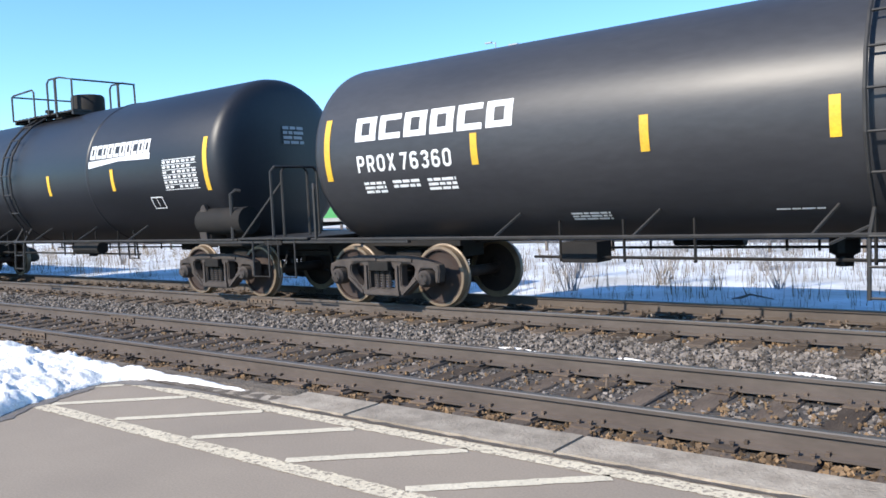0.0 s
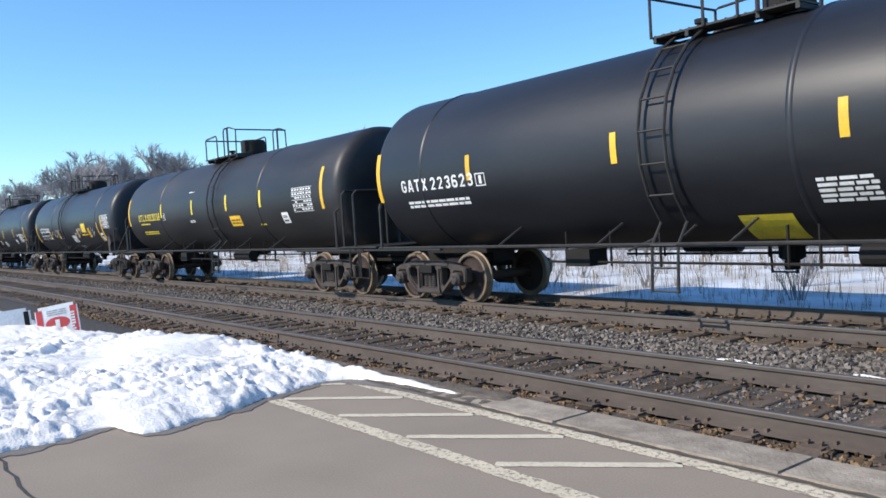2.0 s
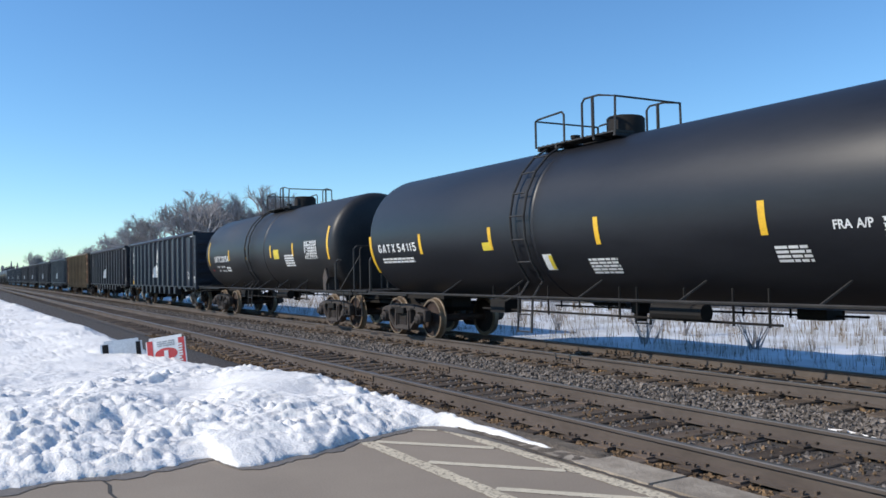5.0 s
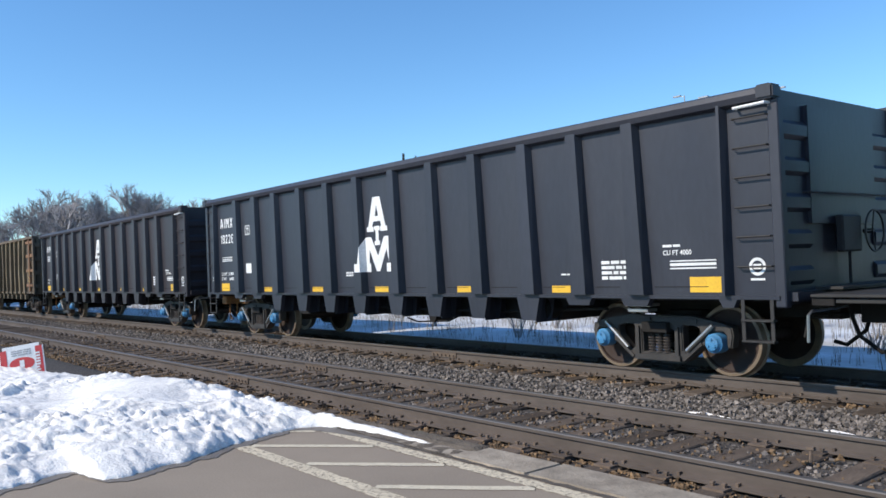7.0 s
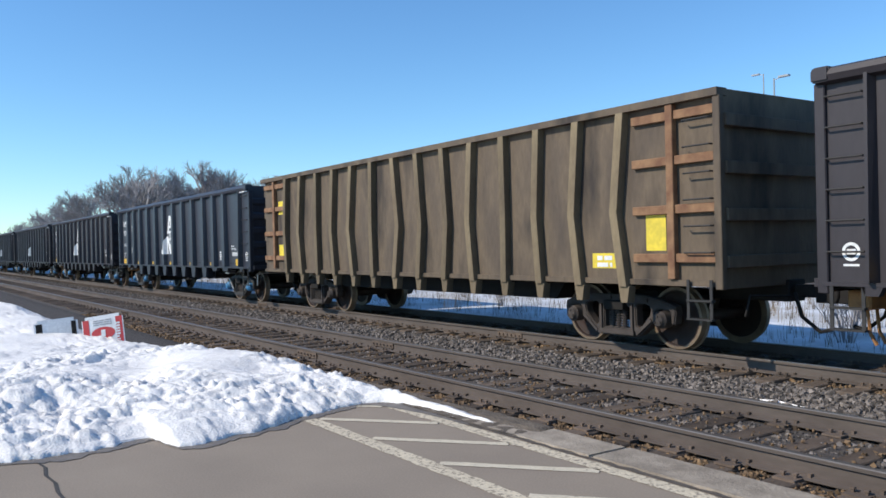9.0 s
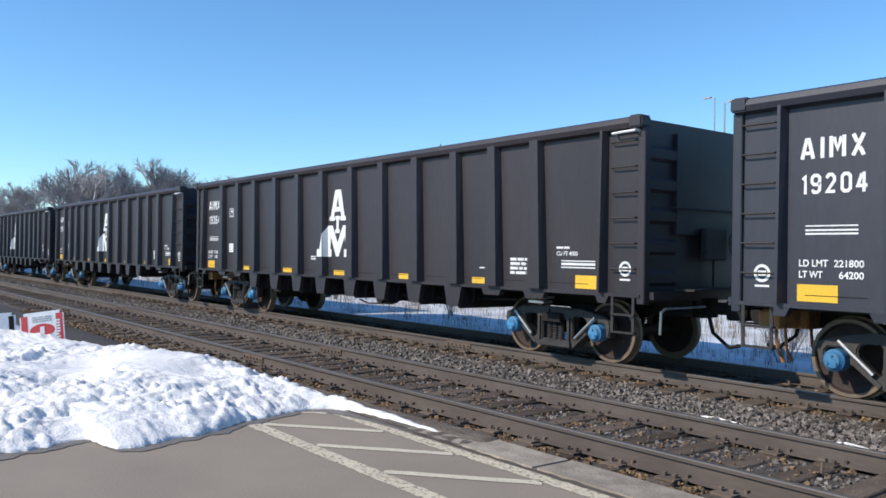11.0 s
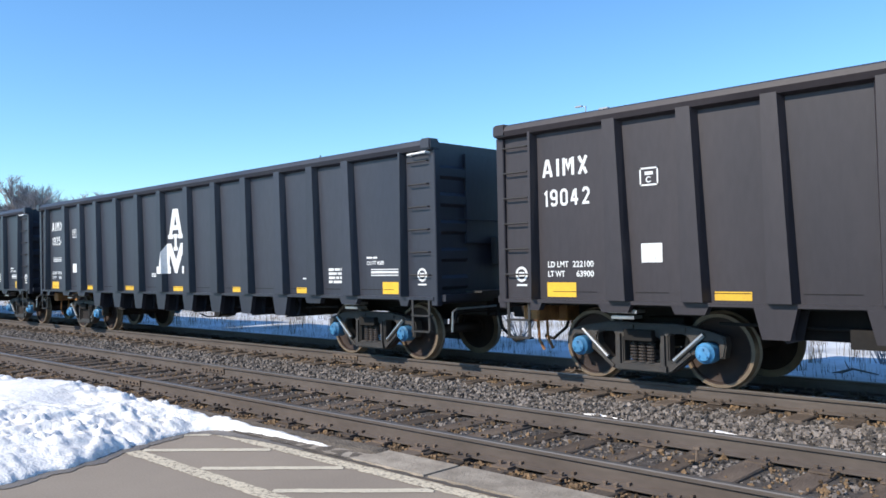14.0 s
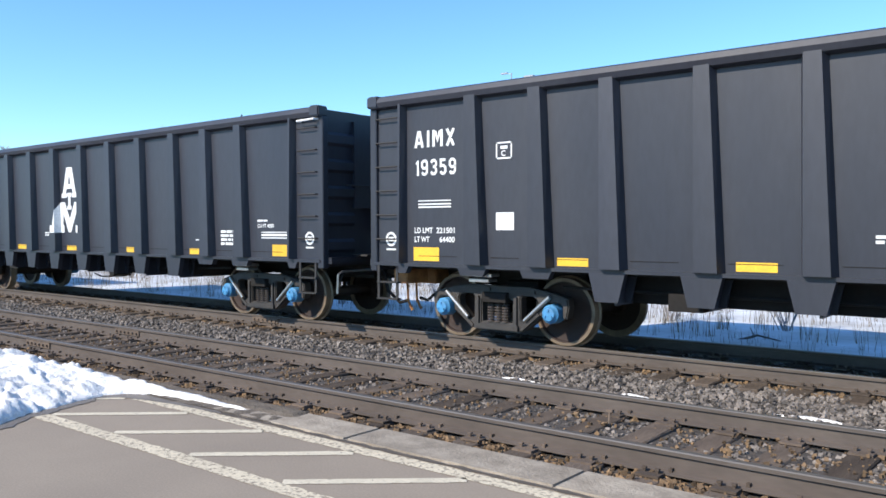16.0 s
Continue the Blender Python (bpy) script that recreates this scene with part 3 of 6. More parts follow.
def gon_sill_mesh():
    def build(bm):
        box(bm, 4.31, GON_HALF - 0.1, -0.25, 0.25, 0.74, SILL - 0.064)
    return from_build("centre_sill", M_UNDER, build)


def gon_pipes_mesh():
    def build(bm):
        tube(bm, [(-4.9, -1.15, 0.82), (-2.8, -1.2, 0.80), (2.8, -1.2, 0.78), (5.0, -1.1, 0.86)], 0.022, 6)
        lathe_y(bm, [(0.05, -1.32), (0.17, -1.28), (0.17, -0.9), (0.05, -0.86)], 16, 3.9, 0.86)
        tube(bm, [(1.2, -1.3, 0.68), (1.2, -0.9, 0.68)], 0.11, 10)
        tube(bm, [(0.4, -1.25, 0.62), (0.7, -1.25, 0.56), (1.6, -1.25, 0.60), (1.9, -1.25, 0.70)], 0.016, 5)
        box(bm, -3.4, -3.0, -1.35, -1.05, 0.62, 0.82)
    return from_build("brake_gear", M_UNDER, build)


def gon_cap_mesh():
    def build(bm):
        box(bm, -0.2, 0.2, -1.5, -1.3, 0.93, 0.97)
        box(bm, -0.16, 0.16, -1.5, -1.3, 0.86, 0.90)
    return from_build("journal_plate", M_STEEL, build)


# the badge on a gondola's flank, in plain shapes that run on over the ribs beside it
TENT = [(-0.117, 2.9), (0, 2.9), (0, 2.75), (-0.055, 2.54), (0, 2.54), (0, 2.44), (-0.12, 2.44), (-0.15, 2.34), (-0.11, 2.34), (-0.11, 2.25), (-0.336, 2.25), (-0.336, 2.34), (-0.285, 2.34)]
STEM = [(-0.09, 2.35), (0.09, 2.35), (0.09, 2.27), (0.048, 2.27), (0.048, 2.07), (0.09, 2.07), (0.09, 1.99), (-0.09, 1.99), (-0.09, 2.07), (-0.048, 2.07), (-0.048, 2.27), (-0.09, 2.27)]
BASE = [(-0.40, 2.15), (-0.20, 2.15), (0.01, 1.79), (0.22, 2.15), (0.42, 2.15), (0.52, 1.65), (0.61, 1.65), (0.61, 1.49), (0.28, 1.49), (0.28, 1.65), (0.36, 1.65), (0.29, 1.92), (0.06, 1.5), (-0.05, 1.5), (-0.265, 1.91), (-0.285, 1.65), (-0.235, 1.65), (-0.235, 1.49), (-0.61, 1.49), (-0.61, 1.65), (-0.51, 1.65)]
BADGE = [TENT, [(-x, z) for x, z in reversed(TENT)], STEM, BASE]


def badge_mesh():
    bm = polys(BADGE)
    for s, edge in ((-1, rib_half), (1, rib_left)):
        a, b = edge(0.0), edge(1.0) - edge(0.0)
        for foot in (0.0, RIB_FOOT):
            bmesh.ops.bisect_plane(bm, geom=list(bm.verts) + list(bm.edges) + list(bm.faces), plane_co=(s * (RIB_GAP - a - foot), 0, 0), plane_no=(1, 0, s * b), dist=0.0002)
    for v in bm.verts:
        z, u = v.co.z, abs(v.co.x)
        inner = RIB_GAP - (rib_half(z) if v.co.x < 0 else rib_left(z)) - RIB_FOOT
        f = min(1.0, max(0.0, (u - inner) / RIB_FOOT))
        v.co.y = -0.005 - f * (rib_depth(z) + 0.009)
    return finish(bm, "badge", M_WHITE)


def side_mark(car, name, bm, mat, x, z, label="", y=None):
    """Flat paint just proud of the flank."""
    bmesh.ops.translate(bm, verts=bm.verts, vec=(x, -SIDE_Y - 0.004 if y is None else y, z))
    return part(name, finish(bm, name, mat), car, label)


def handhold_mesh():
    def build(bm):
        tube(bm, [(-0.20, -SIDE_Y - 0.03, 0), (-0.19, -SIDE_Y - 0.12, 0.0), (0.20, -SIDE_Y - 0.12, 0.01), (0.21, -SIDE_Y - 0.03, 0.01)], 0.019, 6)
    return from_build("handhold", M_WHITE, build, 40)


def lever_mesh():
    def build(bm):
        tube(bm, [(0.10, -0.35, 0.90), (0.14, -1.30, 0.90), (0.15, -1.40, 0.86), (0.15, -1.42, 0.56)], 0.017, 6)
    return from_build("uncoupling_lever", M_STEEL, build, 40)


def gon_seam_mesh():
    def build(bm):
        for a, b in zip(RIBS, RIBS[1:]):
            box(bm, a + 0.28, b - 0.28, -SIDE_Y - 0.006, -SIDE_Y + 0.01, 1.185, 1.193)
    return from_build("plate_seam", M_UNDER, build)


def end_gear_mesh():
    """Hand brake housing with its wheel, chain rod and a long grab iron on the end wall."""
    def build(bm):
        box(bm, 0.05, 0.15, -0.30, 0.20, 1.55, 2.00)
        bmesh.ops.bevel(bm, geom=list(bm.edges), offset=0.02, segments=1, affect="EDGES")
        tube(bm, [(0.10, -0.05, 1.56), (0.10, -0.05, 1.10)], 0.02, 6)
        tube(bm, [(0.05, -1.05, 2.26), (0.11, -1.0, 2.26), (0.11, 1.0, 2.26), (0.05, 1.05, 2.26)], 0.014, 6)
        n, cy, cz = 20, 0.46, 1.80
        ring = [(0.19, cy + 0.26 * math.cos(2 * math.pi * i / n), cz + 0.26 * math.sin(2 * math.pi * i / n)) for i in range(n + 1)]
        tube(bm, ring, 0.014, 5)
        for i in range(4):
            tube(bm, [(0.16, cy, cz), ring[i * 5]], 0.010, 4)
        tube(bm, [(0.05, cy, cz), (0.18, cy, cz)], 0.03, 8)
    return from_build("hand_brake", M_PIPE, build)


STUBS = {"19226": 0.85, "19042": 1.8}


def gondola(car_number, weights, centre, mat, extra=""):
    look_words = "brown-black" if mat is M_GON_BROWN else "black"
    car = empty("gondola_car", pose(centre, 0, 0), "%s steel gondola car with ribbed sides and white marks" % look_words, "freight car", "gondola cars of the train")
    k = mat.name
    for s, turn in ((-1, 0), (1, 180)):
        m = pose(0, 0, 0, 0, 0, turn)
        part("side_wall", cached("gside" + k, lambda: gon_side_mesh(mat)), car, at=m)
        part("top_chord", cached("gchord" + k, lambda: gon_chord_mesh(mat)), car, at=m)
        part("end_wall", cached("gend" + k, lambda: gon_end_mesh(mat)), car, at=m)
        for e in (-1, 1):
            part("chord_cap", cached("gcapend" + k, lambda: gon_cap_end_mesh(mat)), car, at=m @ pose(e * GON_HALF, -SIDE_Y - 0.02, GON_TOP, 0, 0, 0 if e > 0 else 180))
            part("corner_post", cached("gpost" + k, lambda: corner_post_mesh(mat)), car, at=m @ pose(GON_HALF, e * (SIDE_Y - 0.02), 0))
            for z in (1.30, 1.72, 2.14, 2.56, 2.98):
                part("end_rib", cached("gerib" + k, lambda: end_rib_mesh(mat)), car, at=m @ pose(GON_HALF, e * 1.16, z) @ Matrix.Diagonal((0.45, 1, 1, 1)))
        part("end_panel", cached("gepanel" + k, lambda: end_panel_mesh(mat)), car, at=m @ pose(GON_HALF, 0, 0))
        part("end_beam", cached("gebeam" + k, lambda: end_beam_mesh(mat)), car, at=m @ pose(GON_HALF, 0, 0))
        part("crossover_step", cached("gestep", end_step_mesh), car, at=m @ pose(GON_HALF, 0, 0))
        gon_ladder(car, m @ pose(GON_HALF - 0.28, 0, 0))
        gon_ladder(car, m @ pose(-GON_HALF + 0.28, 0, 0))
        part("coupler", cached("coupler", coupler_mesh), car, at=m @ pose(GON_HALF - 0.32, 0, 0))
        for x in RIBS:
            leg, narrow = abs(x) < 4.2, abs(x) > 7
            part("rib", cached("grib%d%d" % (leg, narrow) + k, lambda: gon_rib_mesh(mat, leg, narrow)), car, at=m @ pose(x, 0, 0))
        part("brake_gear", cached("gpipes", gon_pipes_mesh), car, at=m)
        part("handhold", cached("ghold", handhold_mesh), car, "white painted handhold", at=m @ pose(GON_HALF - 0.24, 0, GON_TOP - 0.19))
        part("uncoupling_lever", cached("glever", lever_mesh), car, at=m @ pose(GON_HALF + 0.08, 0, 0))
        part("plate_seam", cached("gseam", gon_seam_mesh), car, at=m)
        for e in (-1, 1):
            part("journal_plate", cached("gcap", gon_cap_mesh), car, at=m @ pose(e * 5.91 - 0.08, 0, 0))
    part("hand_brake", cached("ghbrake", end_gear_mesh), car, "dark hand brake wheel and housing", at=pose(GON_HALF, 0, 0))
    if car_number in STUBS:
        part("chord_stub", cached("gstub", lambda: rail_piece([(0, 0, -0.03), (0.01, 0, 0.14)], 0.022)), car, at=pose(STUBS[car_number], -SIDE_Y - 0.03, GON_TOP))
    part("floor_plate", cached("gfloor", gon_floor_mesh), car)
    part("tub", cached("gtub", gon_tub_mesh), car)
    for turn in (0, 180):
        part("centre_sill", cached("gsill", gon_sill_mesh), car, at=pose(0, 0, 0, 0, 0, turn))
    part("coupler_carrier", cached("carrier", carrier_mesh), car, "orange rusty coupler gear", at=pose(-GON_HALF + 0.05, 0, 0))
    for x in (-5.98, 5.83):
        truck(car, x, M_BLUECAP, M_FRAME_DARK, True)
    part("badge", cached("badge", badge_mesh), car, "white block badge", at=pose(BADGE_X, -SIDE_Y, 0))
    L = -GON_HALF
    bm = block_text("AIMX", 0.23)
    fit_width(bm, 0.72)
    first = 0.70 if car_number == "19042" else 0.76
    side_mark(car, "lettering", bm, M_WHITE, L + first, 2.70)
    bm = block_text(car_number, 0.22)
    fit_width(bm, 0.72)
    side_mark(car, "lettering", bm, M_WHITE, L + first + 0.02, 2.31)
    if extra != "plain":
        side_mark(car, "stencil_bar", rects([(0, 0.58, 0.0, 0.02), (0, 0.58, 0.04, 0.06), (0, 0.58, 0.09, 0.105)]), M_WHITE, L + 0.83, 1.86)
    for i, (a, b) in enumerate((("LD LMT", weights[0]), ("LT WT", weights[1]))):
        bm = flat_text(a, 0.075)
        fit_width(bm, 0.33 if i == 0 else 0.27)
        side_mark(car, "lettering", bm, M_WHITE, L + 0.76, 1.51 - i * 0.125)
        bm = flat_text(b, 0.075)
        fit_width(bm, 0.32 if i == 0 else 0.265)
        side_mark(car, "lettering", bm, M_WHITE, L + (1.155 if i == 0 else 1.21), 1.51 - i * 0.125)
    side_mark(car, "reflector", rects([(0, 0.46, 0, 0.19)]), M_YELLOW, L + 0.74, 1.12)
    side_mark(car, "reflector", rects([(0, 0.46, 0, 0.19)]), M_YELLOW, -L - 1.19, 1.12)
    for x in (3.08, 5.28, 7.62, 10.03, 12.18):
        side_mark(car, "reflector", rects([(0, 0.43, 0, 0.10)]), M_YELLOW, L + x, 1.11)
    side_mark(car, "stencil_box", rects([(0, 0.25, 0, 0.02), (0, 0.25, 0.2, 0.22), (0, 0.02, 0, 0.22), (0.23, 0.25, 0, 0.22), (0.07, 0.18, 0.13, 0.17)]), M_WHITE, L + 2.16, 2.47)
    bm = flat_text("C", 0.07)
    side_mark(car, "lettering", bm, M_WHITE, L + 2.24, 2.51)
    side_mark(car, "placard", rects([(0.094 * i, 0.094 * i + 0.092, 0.046 * j, 0.046 * j + (0.046 if car_number != "19364" else 0.040)) for i in range(3) for j in range(5)]), M_WHITE, L + 2.16, 1.55)
    side_mark(car, "stencil_bar", writing_bars(0.45, 0.10, 2, 3), M_WHITE, L + 6.62, 1.42)
    side_mark(car, "stencil_bar", rects([(0, 0.66, 0.0, 0.018), (0, 0.66, 0.04, 0.075), (0, 0.66, 0.095, 0.11)]), M_WHITE, -L - 1.47, 1.41)
    side_mark(car, "stencil_bar", writing_bars(0.26, 0.05, 1, 6), M_WHITE, -L - 1.57, 1.69)
    bm = flat_text("CU FT 4000", 0.06)
    fit_width(bm, 0.42)
    side_mark(car, "lettering", bm, M_WHITE, -L - 1.57, 1.59)
    side_mark(car, "stencil_bar", writing_bars(0.46, 0.28, 4, 8), M_WHITE, -L - 2.58, 1.29)
    side_mark(car, "stencil_bar", writing_bars(0.2, 0.035, 1, 9), M_WHITE, -L - 3.33, 1.36)
    for x in (L + 0.31, -L - 0.28):
        n = 16
        ring = [[(x + r0 * math.cos(a), 1.42 + r0 * math.sin(a)) for r0, a in ((0.07, 2 * math.pi * i / n), (0.105, 2 * math.pi * i / n), (0.105, 2 * math.pi * (i + 1) / n), (0.07, 2 * math.pi * (i + 1) / n))] for i in range(n)]
        ring.append([(x - 0.05, 1.39), (x + 0.05, 1.39), (x + 0.05, 1.45), (x - 0.05, 1.45)])
        ring.append([(x - 0.09, 1.26), (x + 0.09, 1.26), (x + 0.09, 1.285), (x - 0.09, 1.285)])
        side_mark(car, "stencil_ring", polys(ring), M_WHITE, 0, 0)
    return car


def rusty_gondola(centre):
    """The older car with close ribs, faded brown and yellow."""
    car = empty("gondola_car", pose(centre, 0, 0), "old rust-brown gondola car with close bent ribs and faded yellow paint", "freight car", "gondola cars of the train")
    half, top = 7.45, 3.5
    for turn in (0, 180):
        m = pose(0, 0, 0, 0, 0, turn)

        def wall(bm):
            box(bm, -half, half, -SIDE_Y, -SIDE_Y + 0.06, 1.0, top - 0.08)
            box(bm, -half, half, -SIDE_Y - 0.05, -SIDE_Y + 0.02, 0.98, 1.06)
        part("side_wall", from_build("side_wall", M_RUSTY, wall), car, at=m)

        def chord(bm):
            box(bm, -half - 0.04, half + 0.04, -SIDE_Y - 0.12, -SIDE_Y + 0.08, top - 0.10, top)
        part("top_chord", from_build("top_chord", M_RUSTY, chord), car, at=m)

        part("end_wall", one_box("end_wall", M_RUSTY, half - 0.06, half, -SIDE_Y, SIDE_Y, 0.95, top), car, at=m)
        part("corner_post", one_box("corner_post", M_RUSTY, half - 0.05, half + 0.06, -SIDE_Y - 0.1, -SIDE_Y - 0.002, 0.95, top - 0.1), car, at=m)
        for z in (1.3, 1.9, 2.5, 3.1):
            part("end_rib", one_box("end_rib", M_RUSTY, half, half + 0.09, -SIDE_Y, SIDE_Y, z - 0.08, z + 0.08), car, at=m)
        for s in (-1, 1):
            xm = s * (half - 0.75)
            for z in (1.35, 2.0, 2.65, 3.25):
                part("end_brace", one_box("end_brace", M_RUSTEND, xm - 0.69, xm + 0.69, -SIDE_Y - 0.07, -SIDE_Y - 0.002, z - 0.06, z + 0.06), car, at=m)
            part("end_post", one_box("end_post", M_RUSTEND, xm - 0.06, xm + 0.06, -SIDE_Y - 0.10, -SIDE_Y - 0.002, 1.07, top - 0.1), car, at=m)
        rnd = random.Random(4)
        for i in range(14):
            x = -half + 1.6 + i * (2 * half - 3.2) / 13
            bend = rnd.uniform(-0.2, 0.2)

            def rib(bm):
                prism(bm, [(-0.07, 0.95), (0.07, 0.95), (0.07 + bend, 2.0), (0.07, top - 0.1), (-0.07, top - 0.1), (-0.07 + bend, 2.0)], -SIDE_Y - 0.13, -SIDE_Y)
                prism(bm, [(-0.1, 0.95), (0.1, 0.95), (0.06, 0.72), (-0.06, 0.72)], -SIDE_Y - 0.10, -SIDE_Y + 0.04)
            part("rib", from_build("rib", M_RUSTRIB, rib), car, at=m @ pose(x, 0, 0))
        gon_ladder(car, m @ pose(half - 0.3, -0.05, 0))
        part("coupler", cached("coupler", coupler_mesh), car, at=m @ pose(half - 0.3, 0, 0))
    part("floor_plate", cached("gfloor", gon_floor_mesh), car, at=Matrix.Diagonal((0.95, 1, 1, 1)))
    part("tub", cached("gtub", gon_tub_mesh), car, at=Matrix.Diagonal((0.95, 1, 1, 1)))
    for x in (-5.2, 5.2):
        truck(car, x, M_FRAME, M_FRAME, False)
    side_mark(car, "placard", rects([(0, 0.5, 0, 0.22)]), M_LEMON, half - 2.3, 1.2, y=-SIDE_Y - 0.006)
    side_mark(car, "placard", rects([(0, 0.35, 0, 0.5)]), M_LEMON, half - 1.25, 1.45, y=-SIDE_Y - 0.006)
    side_mark(car, "stencil_bar", writing_bars(0.3, 0.2, 2, 30), M_WHITE, half - 2.2, 1.22, y=-SIDE_Y - 0.010)
    side_mark(car, "placard", rects([(0, 0.4, 0, 0.4), (0, 0.4, 1.2, 1.55)]), M_LEMON, -half + 0.9, 1.3, y=-SIDE_Y - 0.006)
    return car


# ---- tank cars ----
TANK_R, TANK_Z = 1.49, 2.42


def tank_size(r):
    """Set the shell's radius for the car built next; its belly keeps its height."""
    global TANK_R, TANK_Z
    TANK_R, TANK_Z = r, 0.93 + r
    for k in [k for k in CACHE if k.startswith(("seam", "tladder", "walkway", "wsup", "guard", "dome", "gpost-", "gpost1"))]:
        del CACHE[k]


HEAD = 0.40


def shell_mesh(half, mat):
    """Cylinder with dished heads that turn in on a tight knuckle."""
    def build(bm):
        dish = [(1.0, 0.0), (0.975, 0.25), (0.92, 0.48), (0.84, 0.68), (0.74, 0.82), (0.64, 0.90), (0.50, 0.955), (0.28, 0.988), (0.0, 1.0)]
        prof = [(-half - HEAD * a, TANK_R * r) for a, r in dish]
        prof += [(x, TANK_R) for x in (-half * 0.5, 0.0, half * 0.5)]
        prof += [(half + HEAD * a, TANK_R * r) for a, r in reversed(dish)]
        n = 72
        rings = []
        for x, r in prof:
            if r < 0.01:
                rings.append([bm.verts.new((x, 0, TANK_Z))])
            else:
                rings.append([bm.verts.new((x, r * math.cos(2 * math.pi * k / n), TANK_Z + r * math.sin(2 * math.pi * k / n))) for k in range(n)])
        for q, s in zip(rings, rings[1:]):
            for k in range(n):
                vs = list(dict.fromkeys((q[k % len(q)], q[(k + 1) % len(q)], s[(k + 1) % len(s)], s[k % len(s)])))
                if len(vs) > 2:
                    bm.faces.new(vs)
    return from_build("tank_shell", mat, build, 50)


def seam_mesh(mat):
    def build(bm):
        n = 72
        prof = [(-0.05, TANK_R - 0.004), (-0.02, TANK_R + 0.016), (0.02, TANK_R + 0.016), (0.05, TANK_R - 0.004)]
        rings = [[bm.verts.new((x, r * math.cos(2 * math.pi * k / n), TANK_Z + r * math.sin(2 * math.pi * k / n))) for k in range(n)] for x, r in prof]
        for q, s in zip(rings, rings[1:]):
            for k in range(n):
                bm.faces.new((q[k], q[(k + 1) % n], s[(k + 1) % n], s[k]))
    return from_build("weld_band", mat, build, 60)


def tank_ladder_mesh():
    def build(bm):
        def at(a, r, x):
            return (x, -r * math.cos(a), TANK_Z + r * math.sin(a))
        angles = [math.radians(-42 + i * 15.5) for i in range(9)]
        for x in (-0.21, 0.21):
            tube(bm, [at(a, TANK_R + 0.11, x) for a in angles], 0.024, 6)
            tube(bm, [at(angles[0], TANK_R + 0.11, x), (x, -1.42, 1.05), (x, -1.46, 0.42)], 0.022, 6)
        for a in angles[1:]:
            tube(bm, [at(a, TANK_R + 0.11, -0.21), at(a, TANK_R + 0.11, 0.21)], 0.015, 5)
        for z in (0.44, 0.75, 1.05):
            tube(bm, [(-0.21, -1.45, z), (0.21, -1.45, z)], 0.015, 5)
        tube(bm, [(-0.21, -1.3, 1.15), (-0.55, -1.5, 0.98)], 0.018, 5)
        tube(bm, [(0.21, -1.3, 1.15), (0.55, -1.5, 1.30)], 0.018, 5)
    return from_build("ladder", M_PIPE, build)


def walkway_mesh():
    def build(bm):
        top = TANK_Z + TANK_R
        box(bm, -1.25, 1.25, -0.28, 0.28, top, top + 0.035)
        for i in range(16):
            x = -1.2 + i * 0.16
            box(bm, x - 0.01, x + 0.01, -0.28, 0.28, top + 0.0349, top + 0.05)
    return from_build("walkway", M_PIPE, build)


def support_mesh():
    def build(bm):
        top = TANK_Z + TANK_R
        prism(bm, [(-0.03, top - 0.09), (0.03, top - 0.09), (0.03, top - 0.001), (-0.03, top - 0.001)], -1.0, 1.0)
    return from_build("walkway_support", M_PIPE, build)


def rail_piece(points, r=0.026):
    def build(bm):
        tube(bm, points, r, 6)
    return from_build("guard_rail", M_PIPE, build)


def top_works(car, x, wide=1.0, tall=0.72):
    """Walkways, guard rails and dome on the tank's crown."""
    t, h = TANK_Z + TANK_R, 0.95
    fitted = pose(x, 0, t - 0.08) @ Matrix.Diagonal((wide, 1, tall, 1)) @ pose(-x, 0, 0.08 - t)
    for s in (-1, 1):
        part("walkway", cached("walkway", walkway_mesh), car, at=fitted @ pose(x, s * 0.55, 0) @ Matrix.Diagonal((1, 0.75, 1, 1)))
        for k, pts in enumerate(([(-1.25, s, t), (-1.25, s, t + 0.72), (-1.17, s, t + h - 0.2), (-0.35, s, t + h - 0.16), (-0.28, s, t + h - 0.24), (-0.28, s, t)],
                                 [(0.30, s, t), (0.30, s, t + h - 0.1), (0.38, s, t + h), (0.8, s, t + h), (1.25, s * 0.98, t + h - 0.12), (1.25, s, t)])):
            part("guard_rail", cached("guard%d%d" % (k, s), lambda: rail_piece(pts)), car, at=fitted @ pose(x, 0, 0) @ Matrix.Diagonal((1, 0.78, 1, 1)))
        part("guard_post", cached("gpost%d" % s, lambda: rail_piece([(0.62, s, t), (0.62, s, t + h)], 0.036)), car, at=fitted @ pose(x, 0, 0) @ Matrix.Diagonal((1, 0.78, 1, 1)))
    part("guard_rail", cached("guardc0", lambda: rail_piece([(-1.25, -1, t + 0.72), (-1.25, 1, t + 0.72)])), car, at=fitted @ pose(x, 0, 0) @ Matrix.Diagonal((1, 0.78, 1, 1)))
    part("guard_rail", cached("guardc1", lambda: rail_piece([(1.25, -1, t + h - 0.12), (1.25, 1, t + h - 0.12)])), car, at=fitted @ pose(x, 0, 0) @ Matrix.Diagonal((1, 0.78, 1, 1)))
    for dx in (-1.2, -0.6, 0.6, 1.2):
        part("walkway_support", cached("wsup", support_mesh), car, at=fitted @ pose(x + dx, 0, 0) @ Matrix.Diagonal((1, 0.76, 1, 1)))
    part("manway_dome", cached("dome", dome_mesh), car, at=fitted @ pose(x + 0.15, 0, 0, 0, 0, 180))


